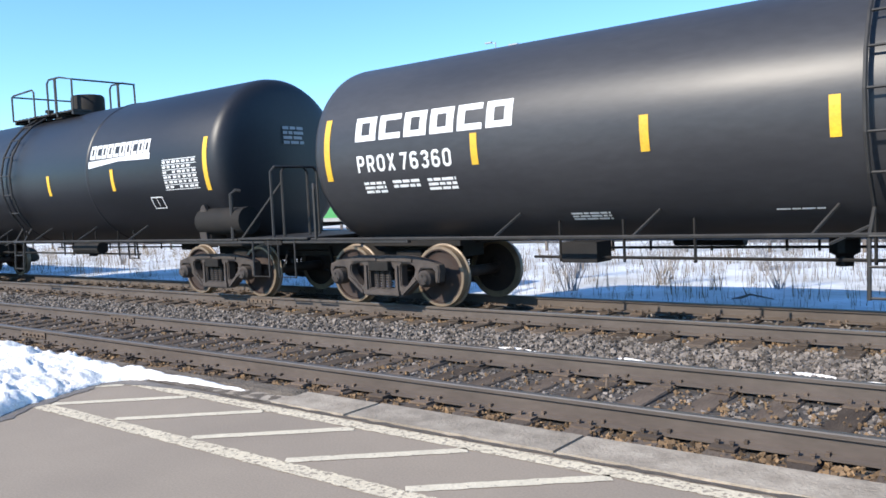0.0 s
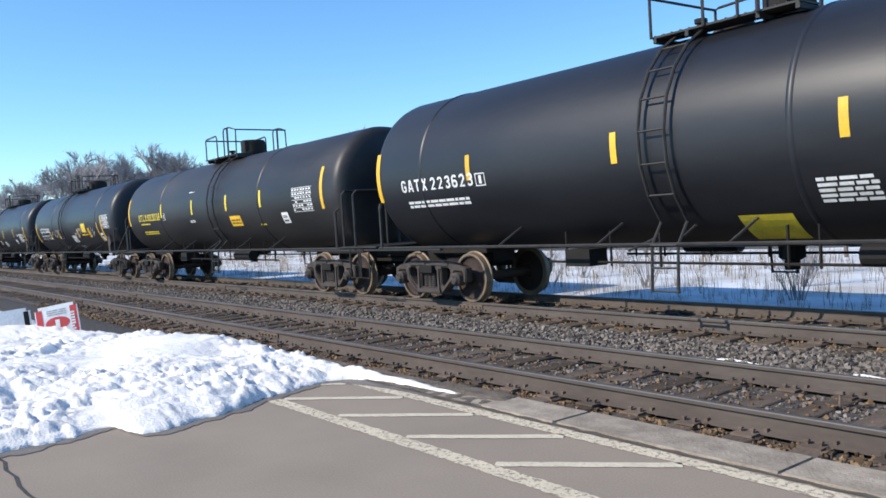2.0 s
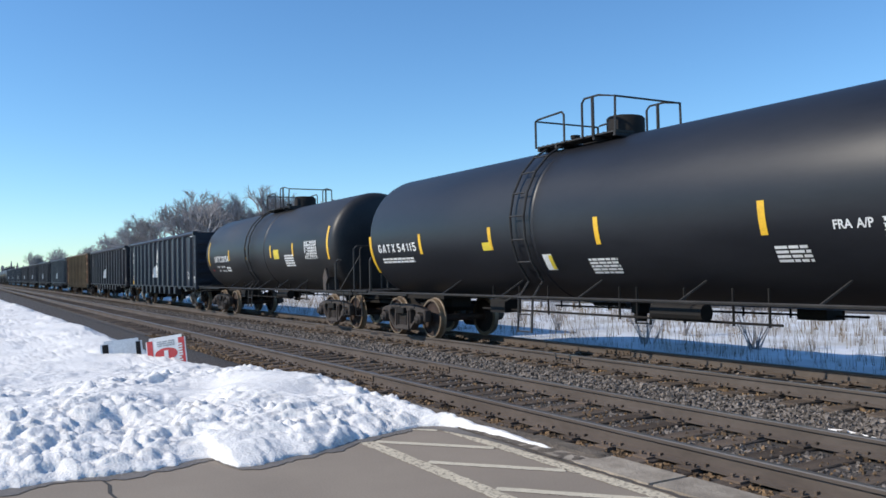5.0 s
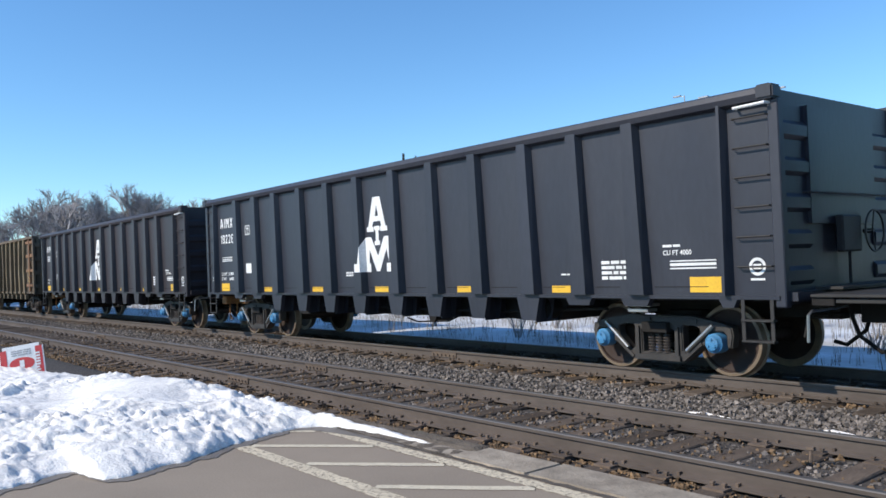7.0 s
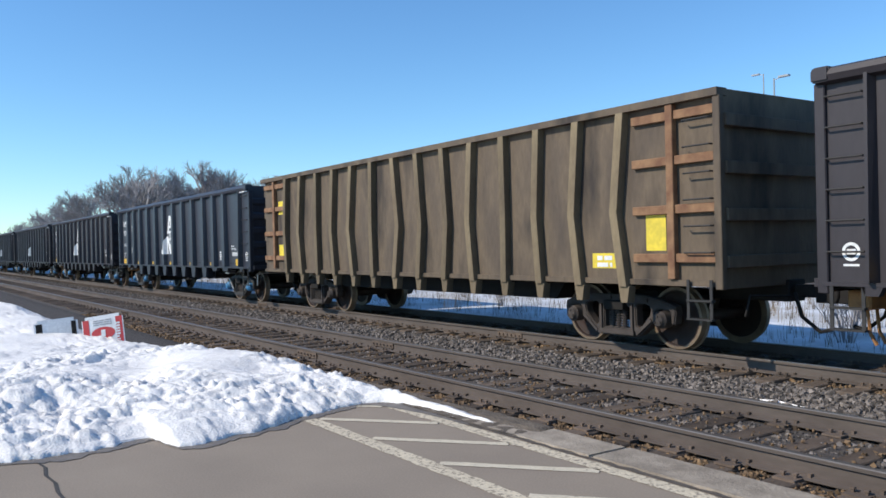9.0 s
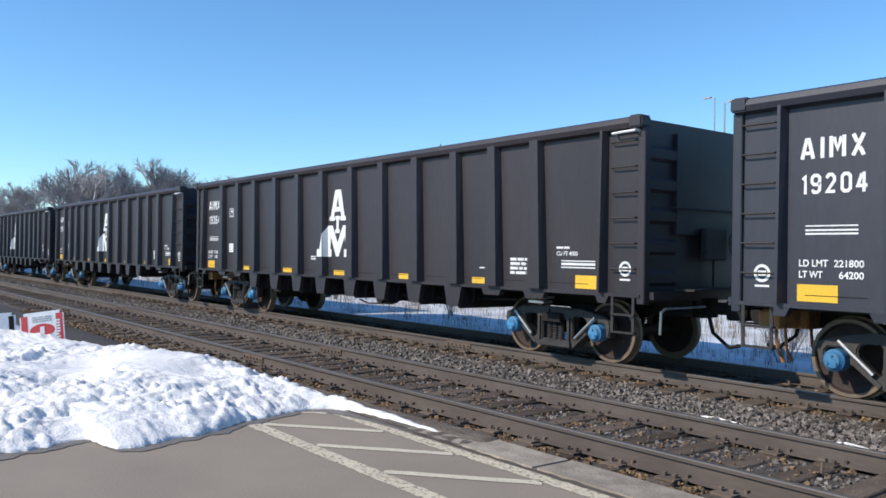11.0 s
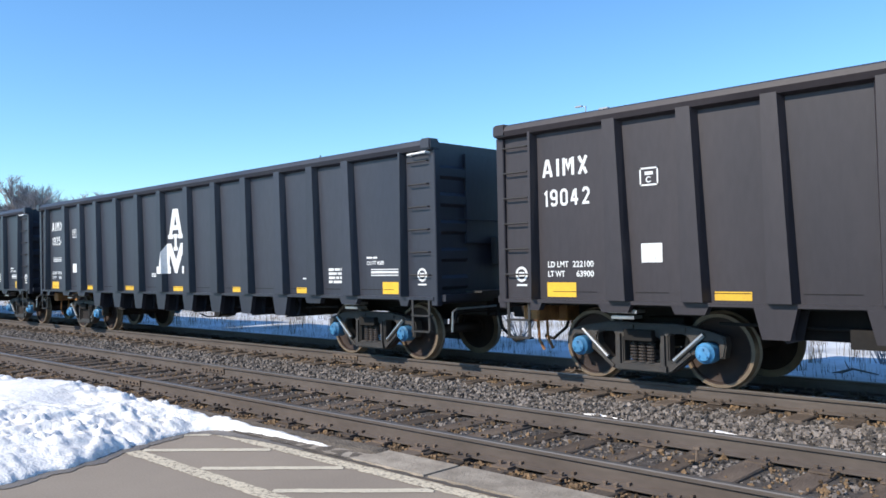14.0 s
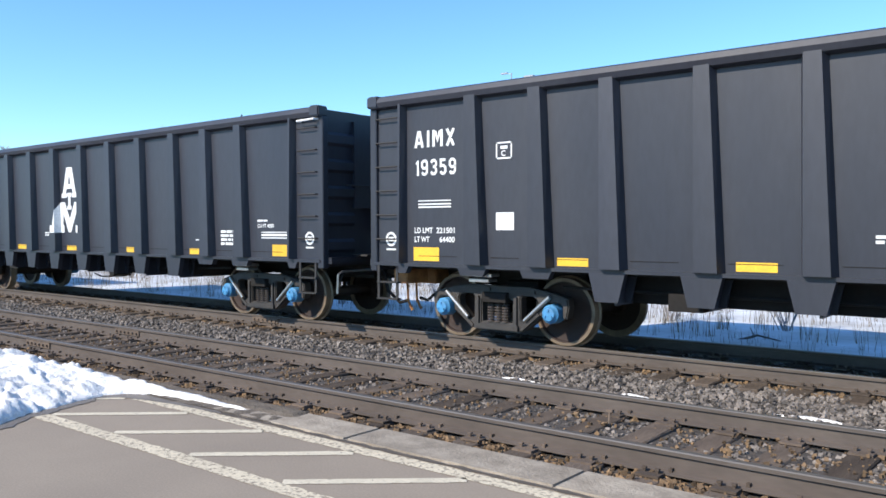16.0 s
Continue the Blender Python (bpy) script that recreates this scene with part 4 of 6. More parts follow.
def dome_mesh():
    def build(bm):
        t = TANK_Z + TANK_R - 0.12
        for cx, cy, r, h in ((-0.45, 0.0, 0.36, 0.66), (0.45, 0.0, 0.27, 0.30)):
            n = 24
            prof = [(r, t), (r, t + h - 0.05), (r - 0.04, t + h), (0.02, t + h + 0.015)]
            rings = [[bm.verts.new((cx + q * math.cos(2 * math.pi * k / n), cy + q * math.sin(2 * math.pi * k / n), z)) for k in range(n)] for q, z in prof]
            for a, b in zip(rings, rings[1:]):
                for k in range(n):
                    bm.faces.new((a[k], a[(k + 1) % n], b[(k + 1) % n], b[k]))
        tube(bm, [(1.0, 0.1, t), (1.0, 0.1, t + 0.38)], 0.06, 8)
        tube(bm, [(1.0, 0.1, t + 0.38), (1.0, 0.1, t + 0.46)], 0.10, 8)
        box(bm, -0.5, -0.4, -0.40, -0.34, t + 0.25, t + 0.60)
    return from_build("manway_dome", M_UNDER, build, 40)


def one_box(name, mat, *b):
    def build(bm):
        box(bm, *b)
        bmesh.ops.bevel(bm, geom=list(bm.edges), offset=0.008, segments=1, affect="EDGES")
    return from_build(name, mat, build)


def tank_deck(car, half, m):
    """Draft sill, end platform and side sills of one end; measured from the end of the shell."""
    at = m @ pose(half, 0, 0)
    part("draft_sill", cached("dsill", lambda: one_box("draft_sill", M_UNDER, -2.1, 0.95, -0.28, 0.28, 0.70, 1.06)), car, at=at)
    part("end_platform", cached("eplat", lambda: one_box("end_platform", M_PIPE, 0.05, 0.95, -1.48, 1.48, 1.064, 1.10)), car, at=at)
    part("end_sill", cached("esill", lambda: one_box("end_sill", M_UNDER, 0.70, 0.95, -1.45, 1.45, 0.97, 1.06)), car, at=at)
    for s in (-1, 1):
        part("side_sill", cached("ssill", lambda: one_box("side_sill", M_PIPE, -2.0, 0.69, -0.04, 0.04, 1.00, 1.055)), car, at=at @ pose(0, s * 1.40, 0))

    def cradle(bm):
        prism(bm, [(-2.3, 1.2), (-0.5, 1.2), (-0.5, 0.9), (-2.3, 0.9)], -0.6, 0.6)
    part("cradle", cached("cradle", lambda: from_build("cradle", M_UNDER, cradle)), car, at=at)


def tank_pipe_mesh(half):
    def build(bm):
        for y in (-1.43, 1.43):
            tube(bm, [(-half - 0.3, y, 1.06), (half + 0.3, y, 1.06)], 0.026, 6)
            for i in range(5):
                x = (-0.8 + 0.4 * i) * (half - 2.2)
                tube(bm, [(x, y, 1.06), (x + 0.18, y * 0.72, 1.36)], 0.02, 5)
    return from_build("side_pipe", M_PIPE, build)


def end_rails(car, half, m, across):
    at = m @ pose(half, 0, 0)

    def hand(bm):
        tube(bm, [(0.91, 0.25, 1.08), (0.91, 0.25, 2.18), (0.91, 0.33, 2.26), (0.91, 0.97, 2.26), (0.91, 1.05, 2.18), (0.91, 1.05, 1.08)], 0.025, 6)

    def grab(bm):
        tube(bm, [(-0.12, 0, 1.06), (-0.12, 0, 1.85), (-0.05, 0.06, 1.92), (0.0, 0.12, 1.9)], 0.032, 6)

    def step(bm):
        tube(bm, [(0.40, 0, 1.06), (0.40, 0, 0.45), (0.80, 0, 0.45), (0.80, 0, 1.06)], 0.018, 5)

    def brace(bm):
        tube(bm, [(0.10, -1.42, 1.09), (0.89, -1.17, 2.0)], 0.022, 5)
    def full(bm):
        tube(bm, [(0.12, -1.40, 1.08), (0.12, -1.40, 2.20), (0.12, -1.32, 2.28), (0.12, 1.32, 2.28), (0.12, 1.40, 2.20), (0.12, 1.40, 1.08)], 0.027, 6)

    def mid_post(bm):
        tube(bm, [(0.14, 0.0, 1.08), (0.14, 0.0, 2.10)], 0.035, 6)
    if across:
        part("handrail", cached("efull", lambda: from_build("handrail", M_PIPE, full)), car, at=at)
        part("rail_post", cached("emid", lambda: from_build("rail_post", M_PIPE, mid_post)), car, at=at)
    for y in (() if across else (-1.42, 0.37)):
        part("handrail", cached("ehand", lambda: from_build("handrail", M_PIPE, hand)), car, at=at @ pose(0, y, 0))
    for s in (-1, 1):
        part("grab_iron", cached("egrab", lambda: from_build("grab_iron", M_PIPE, grab)), car, at=at @ pose(0, s * 1.44, 0) @ Matrix.Diagonal((1, -s, 1, 1)))
        part("sill_step", cached("estep", lambda: from_build("sill_step", M_PIPE, step)), car, at=at @ pose(0, s * 1.44, 0))
    if not across:
        part("brace", cached("ebrace", lambda: from_build("brace", M_PIPE, brace)), car, at=at)


def tank_plumbing_mesh():
    def build(bm):
        tube(bm, [(-3.6, -0.95, 0.78), (3.6, -0.95, 0.76)], 0.02, 6)
        for x in (-3.2, -2.3, -1.4, 0.5, 0.9, 1.9, 2.8, 3.4):
            tube(bm, [(x, -0.95, 1.25), (x, -0.95, 0.72)], 0.02, 5)
        lathe = [(0.0, 0.98), (0.17, 0.96), (0.17, 0.78), (0.10, 0.74), (0.10, 0.62)]
        n = 14
        rings = [[bm.verts.new((max(r, 0.01) * math.cos(2 * math.pi * k / n), max(r, 0.01) * math.sin(2 * math.pi * k / n), z)) for k in range(n)] for r, z in lathe]
        for q, s in zip(rings, rings[1:]):
            for k in range(n):
                bm.faces.new((q[k], q[(k + 1) % n], s[(k + 1) % n], s[k]))
        box(bm, -3.1, -2.6, -1.1, -0.7, 0.72, 0.98)
        tube(bm, [(1.5, -1.15, 0.9), (2.5, -1.15, 0.9)], 0.13, 12)
    return from_build("brake_gear", M_UNDER, build)


def bracket_mesh():
    def build(bm):
        prism(bm, [(-0.10, 1.05), (0.10, 1.05), (0.06, 1.25), (0.20, 1.42), (0.05, 1.70), (-0.02, 1.68), (-0.16, 1.45)], -1.40, -1.33)
        prism(bm, [(-0.12, 1.05), (0.12, 1.05), (0.08, 1.45), (-0.08, 1.45)], -1.33, -1.0)
    return from_build("bracket", M_FRAME, build)


def on_tank(car, name, bm, mat, x, z, label="", lift=0.006):
    """Lay flat paint round the shell; z is the height of its lower edge."""
    zs = [v.co.z for v in bm.verts]
    lo, hi = min(zs), max(zs)
    steps = int((hi - lo) / 0.12)
    for i in range(1, steps + 1):
        bmesh.ops.bisect_plane(bm, geom=list(bm.verts) + list(bm.edges) + list(bm.faces), plane_co=(0, 0, lo + i * (hi - lo) / (steps + 1)), plane_no=(0, 0, 1))
    a0 = math.asin(max(-1, min(1, (z - TANK_Z) / TANK_R)))
    r = TANK_R + lift
    for v in bm.verts:
        a = a0 + v.co.z / TANK_R
        v.co = Vector((x + v.co.x, -r * math.cos(a), TANK_Z + r * math.sin(a)))
    return part(name, finish(bm, name, mat), car, label)


def on_head(car, rows, half, seed):
    """Small writing on the leading end of the tank."""
    bm = writing_bars(0.5, 0.36, rows, seed)
    for v in bm.verts:
        y, z = v.co.x - 0.15, v.co.z + 2.75
        rr = math.hypot(y, z - TANK_Z) / TANK_R
        v.co = Vector((half + HEAD * (1 - 0.5 * rr * rr) + 0.03, y, z))
    return part("stencil_bar", finish(bm, "stencil_bar", M_GREYPAINT), car)


def stripe(car, x, z0, z1, w=0.11, mat=None):
    on_tank(car, "reflector", rects([(-w / 2, w / 2, 0, z1 - z0)]), mat or M_YELLOW, x, z0)


def table_panel(car, x, z, w, h, seed):
    rnd = random.Random(seed)
    rows = [(0, w, i * h / 6, i * h / 6 + 0.012) for i in range(7)]
    for i in range(6):
        for j in range(7):
            if rnd.random() < 0.85:
                rows.append((j * w / 7 + 0.015, (j + rnd.uniform(0.6, 0.9)) * w / 7, i * h / 6 + 0.035, i * h / 6 + 0.075))
    on_tank(car, "stencil_bar", rects(rows), M_WHITE, x, z, lift=0.009)


def tank_car(front, rear, mat, seams=(), ladder=0.0, words="", wing=True, ends=(6.6, -7.5), top=None, rim=0.5, wide=0.88, size=1.47, end_z=1.95, across=False, tall=0.72, rear_rails=True):
    """A tank car by the places of its two trucks."""
    tank_size(size)
    centre, half = (front + rear) / 2, (front - rear) / 2 + 1.15
    car = empty("tank_car", pose(centre, 0, 0), words, "tank car", "tank cars of the train")
    lead, tail = half - 1.15 + rim, half - 0.18
    part("tank_shell", shell_mesh((lead + tail) / 2, mat), car, at=pose((lead - tail) / 2, 0, 0))
    for x in seams:
        part("weld_band", cached("seam" + mat.name, lambda: seam_mesh(mat)), car, at=pose(x, 0, 0))
    for turn in (0, 180):
        m = pose(-0.14, 0, 0, 0, 0, turn)
        part("ladder", cached("tladder", tank_ladder_mesh), car, at=pose(ladder, 0, 0, 0, 0, turn))
        if turn == 0 or rear_rails:
            end_rails(car, half, m, across)
        tank_deck(car, half, m)
        part("brake_gear", cached("tplumb", tank_plumbing_mesh), car, at=m)
        part("coupler", cached("coupler", coupler_mesh), car, at=m @ pose(half + 0.55, 0, 0))
        if wing:
            part("bracket", cached("bracket", bracket_mesh), car, at=m @ pose((half - 1.0) * (1 if turn == 0 else -1), 0, 0))
    top_works(car, ladder + 1.2 if top is None else top, wide, tall)
    part("side_pipe", tank_pipe_mesh(half - 0.3), car, at=pose(-0.14, 0, 0))
    for x in (rear - centre, front - centre):
        truck(car, x - 0.14, M_FRAME, M_FRAME, False)
    for x in ends:
        on_tank(car, "reflector", rects([(-0.06, 0.06, 0, 0.95)]), M_YELLOW, x, end_z)
    on_head(car, 4, lead, 3)
    return car, half


def tank_word(car, text, x, z, h, w, mat=M_WHITE):
    """A line of writing on the shell, each word a part of its own, w wide in all."""
    stencil = text[:4] in ("UTLX", "GATX", "CGTX", "PROX")
    words = [block_text(t, h * 1.15) if stencil else flat_text(t, h) for t in text.split(" ")]
    widths = [max(v.co.x for v in bm.verts) - min(v.co.x for v in bm.verts) for bm in words]
    gap = 0.5 * h
    k = w / (sum(widths) + gap * (len(words) - 1))
    for bm, wide in zip(words, widths):
        fit_width(bm, wide * k)
        on_tank(car, "lettering", bm, mat, x, z)
        x += (wide + gap) * k


def block_logo(car, x, z, w, h, n, mat=M_WHITE):
    """A maker's mark drawn as a row of plain open blocks, each a part."""
    step = w / n
    for i in range(n):
        b, k = 0.86 * step, step * 0.26
        if i % 3 == 1:
            shape = [(0, 0), (b, 0), (b, h * 0.24), (k, h * 0.24), (k, h * 0.76), (b, h * 0.76), (b, h), (0, h)]
        else:
            shape = [(0, 0), (b, 0), (b, h), (0, h), (0, h * 0.24 + 0.001), (k, h * 0.24 + 0.001), (k, h * 0.76), (b - k, h * 0.76), (b - k, h * 0.24), (0, h * 0.24)]
        on_tank(car, "badge_block", polys([shape]), mat, x + i * step, z, "white block of the maker's mark")


def bars_on(car, x, z, w, h, rows, seed, mat=None):
    on_tank(car, "stencil_bar", writing_bars(w, h, rows, seed), mat or M_WHITE, x, z)


# ---- ground, tracks, pavement ----
YA, YB, YCC, YD = 5.557, 7.062, 9.527, 11.032
YT = (YCC + YD) / 2
X0, X1 = -420.0, 90.0


def sheet(name, x0, x1, rows, mat, label, category, kind="structure"):
    """A strip along x with a cross-section of (y, z)."""
    bm = bmesh.new()
    xs = [x0 + (x1 - x0) * i / 40 for i in range(41)]
    cols = [[bm.verts.new((x, y, z)) for y, z in rows] for x in xs]
    for a, b in zip(cols, cols[1:]):
        for i in range(len(rows) - 1):
            bm.faces.new((a[i], b[i], b[i + 1], a[i + 1]))
    ob = new(name, finish(bm, name, mat, 40))
    return tagged(ob, label, category, kind=kind)


# the land: snow, falling a little beyond the tracks
bm = bmesh.new()
ys = [-2500, -400, -60, -20, 4.9, 12.4, 13.6, 15, 17, 20, 23, 27, 34, 38, 46, 60, 120, 400, 2500]
xs = [-2500, -900, -420, -200, -120] + [-80 + 4 * i for i in range(31)] + [90, 250, 900, 2500]
grid = []
for x in xs:
    col = []
    for y in ys:
        z = -0.36 if y > 12.6 else -0.55
        if 13 < y < 60 and -120 < x < 60:
            z += 0.10 * noise.noise((x * 0.15, y * 0.3, 1.0)) - 0.02 * (y - 13) * 0.3
        elif y >= 60:
            z = -0.6
        col.append(bm.verts.new((x, y, z)))
    grid.append(col)
for a, b in zip(grid, grid[1:]):
    for i in range(len(ys) - 1):
        bm.faces.new((a[i], b[i], b[i + 1], a[i + 1]))
tagged(new("ground", finish(bm, "ground", M_SNOWFIELD, 60)), "snow-covered ground with bare patches along the railway", "ground", kind="structure")

sheet("ballast_bed", X0, X1, [(4.5, -0.30), (4.72, -0.225), (5.0, -0.215), (6.3, -0.20), (7.6, -0.215), (8.3, -0.235), (9.0, -0.215), (11.6, -0.205), (12.2, -0.27), (12.9, -0.55)], M_BALLAST, "grey-brown crushed stone bed under both tracks", "ballast")

sheet("gravel_verge", X0, -10.51, [(-40, -0.02), (2.5, -0.03), (4.2, -0.08), (4.75, -0.20), (4.95, -0.30)], M_BALLAST, "dark brown gravel verge beside the tracks", "gravel")

bm = bmesh.new()
for y0, y1, z in ((-40.0, 4.28, 0.0),):
    XP = -10.5
    v = [bm.verts.new(p) for p in ((XP, y0, z), (60, y0, z), (60, y1, z), (XP, y1, z), (XP, y0, -0.5), (60, y0, -0.5), (60, y1, -0.5), (XP, y1, -0.5))]
    for f in ((0, 1, 2, 3), (2, 1, 5, 6), (3, 2, 6, 7), (0, 3, 7, 4), (1, 0, 4, 5)):
        bm.faces.new([v[i] for i in f])
pavement = tagged(new("pavement", finish(bm, "pavement", M_ASPHALT)), "grey-brown asphalt platform with worn cream hatching", "pavement", kind="structure")


def wobbly_strip(x0, y0, x1, y1, w, seed, mat):
    """A painted line with slightly ragged edges, 4 mm proud."""
    rnd = random.Random(seed)
    bm = bmesh.new()
    a, b = Vector((x0, y0, 0)), Vector((x1, y1, 0))
    d = (b - a)
    n = max(2, int(d.length / 0.06))
    side = Vector((-d.y, d.x, 0)).normalized() * w / 2
    last = None
    for i in range(n + 1):
        p = a + d * i / n
        q = (bm.verts.new(p + side * rnd.uniform(0.86, 1.06) + Vector((0, 0, 0.004))), bm.verts.new(p - side * rnd.uniform(0.86, 1.06) + Vector((0, 0, 0.004))))
        if last:
            bm.faces.new((last[0], last[1], q[1], q[0]))
        last = q
    return finish(bm, "painted_line", mat)


part("painted_line", wobbly_strip(-12.0, 3.245, 1.5, 3.245, 0.145, 1, M_PAINT), pavement, "worn cream painted line")
part("painted_line", wobbly_strip(-12.0, 4.15, 2.5, 4.15, 0.14, 2, M_PAINT), pavement, "worn cream painted line")
for i in range(9):
    x = -7.98 + 1.0 * i
    part("painted_line", wobbly_strip(x, 3.33, x + 0.88, 4.075, 0.10, 5 + i, M_PAINT2), pavement, "worn cream diagonal line")


def crack_strip(points, w):
    bm = bmesh.new()
    last = None
    for i, (x, y) in enumerate(points):
        q = (bm.verts.new((x - w, y - w, 0.003)), bm.verts.new((x + w, y + w, 0.003)))
        if last:
            bm.faces.new((last[0], last[1], q[1], q[0]))
        last = q
    return finish(bm, "joint", M_CRACK)


rnd = random.Random(8)
part("joint", crack_strip([(-7.0 + 0.25 * i, 0.95 + rnd.uniform(-0.02, 0.02)) for i in range(16)], 0.012), pavement, "dark open joint in the asphalt")

def dirt_band(y0, y1, z, seed):
    rnd = random.Random(seed)
    bm = bmesh.new()
    last = None
    for i in range(150):
        x = -10.4 + i * 0.1
        q = (bm.verts.new((x, y0 + rnd.uniform(-0.015, 0.015), z)), bm.verts.new((x, y1 + rnd.uniform(-0.02, 0.02), z)))
        if last:
            bm.faces.new((last[0], q[0], q[1], last[1]))
        last = q
    return finish(bm, "dirt_band", M_CRACK2)


part("dirt_band", dirt_band(4.235, 4.284, 0.005, 3), pavement, "dark dirt along the concrete edge")

# concrete edging, slab by slab
edging = empty("platform_edging", pose(0, 0, 0), "weathered pale concrete slabs along the platform edge", "kerb", kind="structure")


def slab_build(bm):
    box(bm, 0.003, 1.817, 4.287, 4.70, -0.45, 0.012)
    bmesh.ops.bevel(bm, geom=list(bm.edges), offset=0.014, segments=2, affect="EDGES")


slab = from_build("slab", M_CONCRETE, slab_build, 40)
rnd = random.Random(11)
for i in range(28, 34):
    part("slab", slab, edging, at=pose(-57.2 + 1.82 * i, rnd.uniform(-0.015, 0.015), rnd.uniform(-0.012, 0.008)))


# soil and grit over the buried end of the edging
verts, faces = [], []
nx, ny = 140, 14
for i in range(nx):
    x = -10.5 + i * 5.5 / (nx - 1)
    ragged_end = 1.0 if x < -5.3 else max(0.0, (-5.0 - x) / 0.3 + 0.5 * noise.noise((x * 9, 1, 0)))
    for j in range(ny):
        y = 4.27 + j * 0.05
        z = 0.012 if x < -6.25 or y < 4.5 else 0.030
        z += 0.010 * noise.noise((x * 9, y * 9, 2.0)) - 0.9 * max(0.0, y - 4.68) - 0.08 * (1 - ragged_end)
        verts.append((x, y, z))
for i in range(nx - 1):
    for j in range(ny - 1):
        k = i * ny + j
        faces.append((k, k + ny, k + ny + 1, k + 1))
me = bpy.data.meshes.new("soil_strip")
me.from_pydata(verts, [], faces)
me.materials.append(M_SOIL)
tagged(new("soil_strip", me), "brown soil and grit over the buried platform edge", "soil", kind="structure")

# ---- tracks ----
RAIL_PROFILE = [(-0.07, -0.172), (0.07, -0.172), (0.07, -0.160), (0.012, -0.142), (0.009, -0.045), (0.034, -0.036), (0.036, -0.008), (0.028, 0.0), (-0.028, 0.0), (-0.036, -0.008), (-0.034, -0.036), (-0.009, -0.045), (-0.012, -0.142), (-0.07, -0.160)]


def rail_mesh():
    bm = bmesh.new()
    a = [bm.verts.new((X0, y, z)) for y, z in RAIL_PROFILE]
    b = [bm.verts.new((X1, y, z)) for y, z in RAIL_PROFILE]
    k = len(a)
    for i in range(k):
        f = bm.faces.new((a[i], b[i], b[(i + 1) % k], a[(i + 1) % k]))
    bm.faces.new(list(reversed(a)))
    bm.faces.new(b)
    me = finish(bm, "rail", M_RAILSIDE)
    me.materials.append(M_RAILTOP)
    for p in me.polygons:
        if p.center.z > -0.005 and p.normal.z > 0.5:
            p.material_index = 1
    return me


def tie_build(bm):
    box(bm, -0.115, 0.115, -1.3, 1.3, -0.36, -0.176)
    bmesh.ops.bevel(bm, geom=list(bm.edges), offset=0.012, segments=1, affect="EDGES")


def plate_build(bm):
    box(bm, -0.09, 0.09, -0.18, 0.18, -0.178, -0.160)
    for y in (-0.10, 0.10):
        for x in (-0.05, 0.05):
            box(bm, x - 0.010, x + 0.010, y - 0.010, y + 0.010, -0.162, -0.138)
            box(bm, x - 0.016, x + 0.016, y - 0.016, y + 0.016, -0.140, -0.126)
    box(bm, 0.11, 0.135, -0.05, 0.05, -0.17, -0.125)


def bar_build(bm):
    box(bm, -0.35, 0.35, -0.030, -0.012, -0.125, -0.040)
    box(bm, -0.35, 0.35, 0.012, 0.030, -0.125, -0.040)
    for i in range(6):
        x = -0.29 + i * 0.116
        tube(bm, [(x, -0.055, -0.085), (x, 0.055, -0.085)], 0.017, 6)


RAIL = rail_mesh()
TIE = from_build("tie", M_TIE, tie_build)
PLATE = from_build("tie_plate", M_PLATE, plate_build)
BAR = from_build("joint_bar", M_PLATE, bar_build)
JOINT_X = {YA: -12.0, YB: -12.2, YCC: -11.8, YD: -12.1}


def track(ya, yb, words):
    t = empty("railway_track", pose(0, 0, 0), words, "railway track", kind="structure")
    mid = (ya + yb) / 2
    part("rail", RAIL, t, "brown steel rail with a polished head", at=pose(0, ya, 0))
    part("rail", RAIL, t, "brown steel rail with a polished head", at=pose(0, yb, 0))
    rnd = random.Random(int(ya * 10))
    far = bmesh.new()
    for i in range(300):
        x = 6 - i * 0.53 + rnd.uniform(-0.03, 0.03)
        turn = rnd.uniform(-1.5, 1.5)
        if i < 120:
            part("tie", TIE, t, at=pose(x, mid + rnd.uniform(-0.05, 0.05), rnd.uniform(-0.012, 0.006), 0, 0, turn))
            if i < 75:
                for y in (ya, yb):
                    part("tie_plate", PLATE, t, at=pose(x, y, 0, 0, 0, turn * 0.5))
        else:
            box(far, x - 0.115, x + 0.115, mid - 1.3, mid + 1.3, -0.36, -0.178)
    ob = part("far_ties", finish(far, "far_ties", M_TIE), t)
    ob["kind"] = "stuff"
    for y in (ya, yb):
        part("joint_bar", BAR, t, at=pose(JOINT_X[y], y, 0))
        part("joint_bar", BAR, t, at=pose(JOINT_X[y] - 11.9, y, 0))


track(YA, YB, "nearer railway track with rusty ties and worn rails")
track(YCC, YD, "farther railway track that carries the freight train")

# a loose spike standing in the near track
bm = bmesh.new()
tube(bm, [(0, 0, -0.2), (0.01, 0.0, -0.06)], 0.014, 6)
box(bm, -0.02, 0.04, -0.02, 0.02, -0.065, -0.04)
spike = tagged(new("rail_spike", finish(bm, "rail_spike", M_PLATE)), "rusty spike standing upright between the rails", "rail spike")
spike.matrix_basis = pose(-3.43, 6.62, 0)


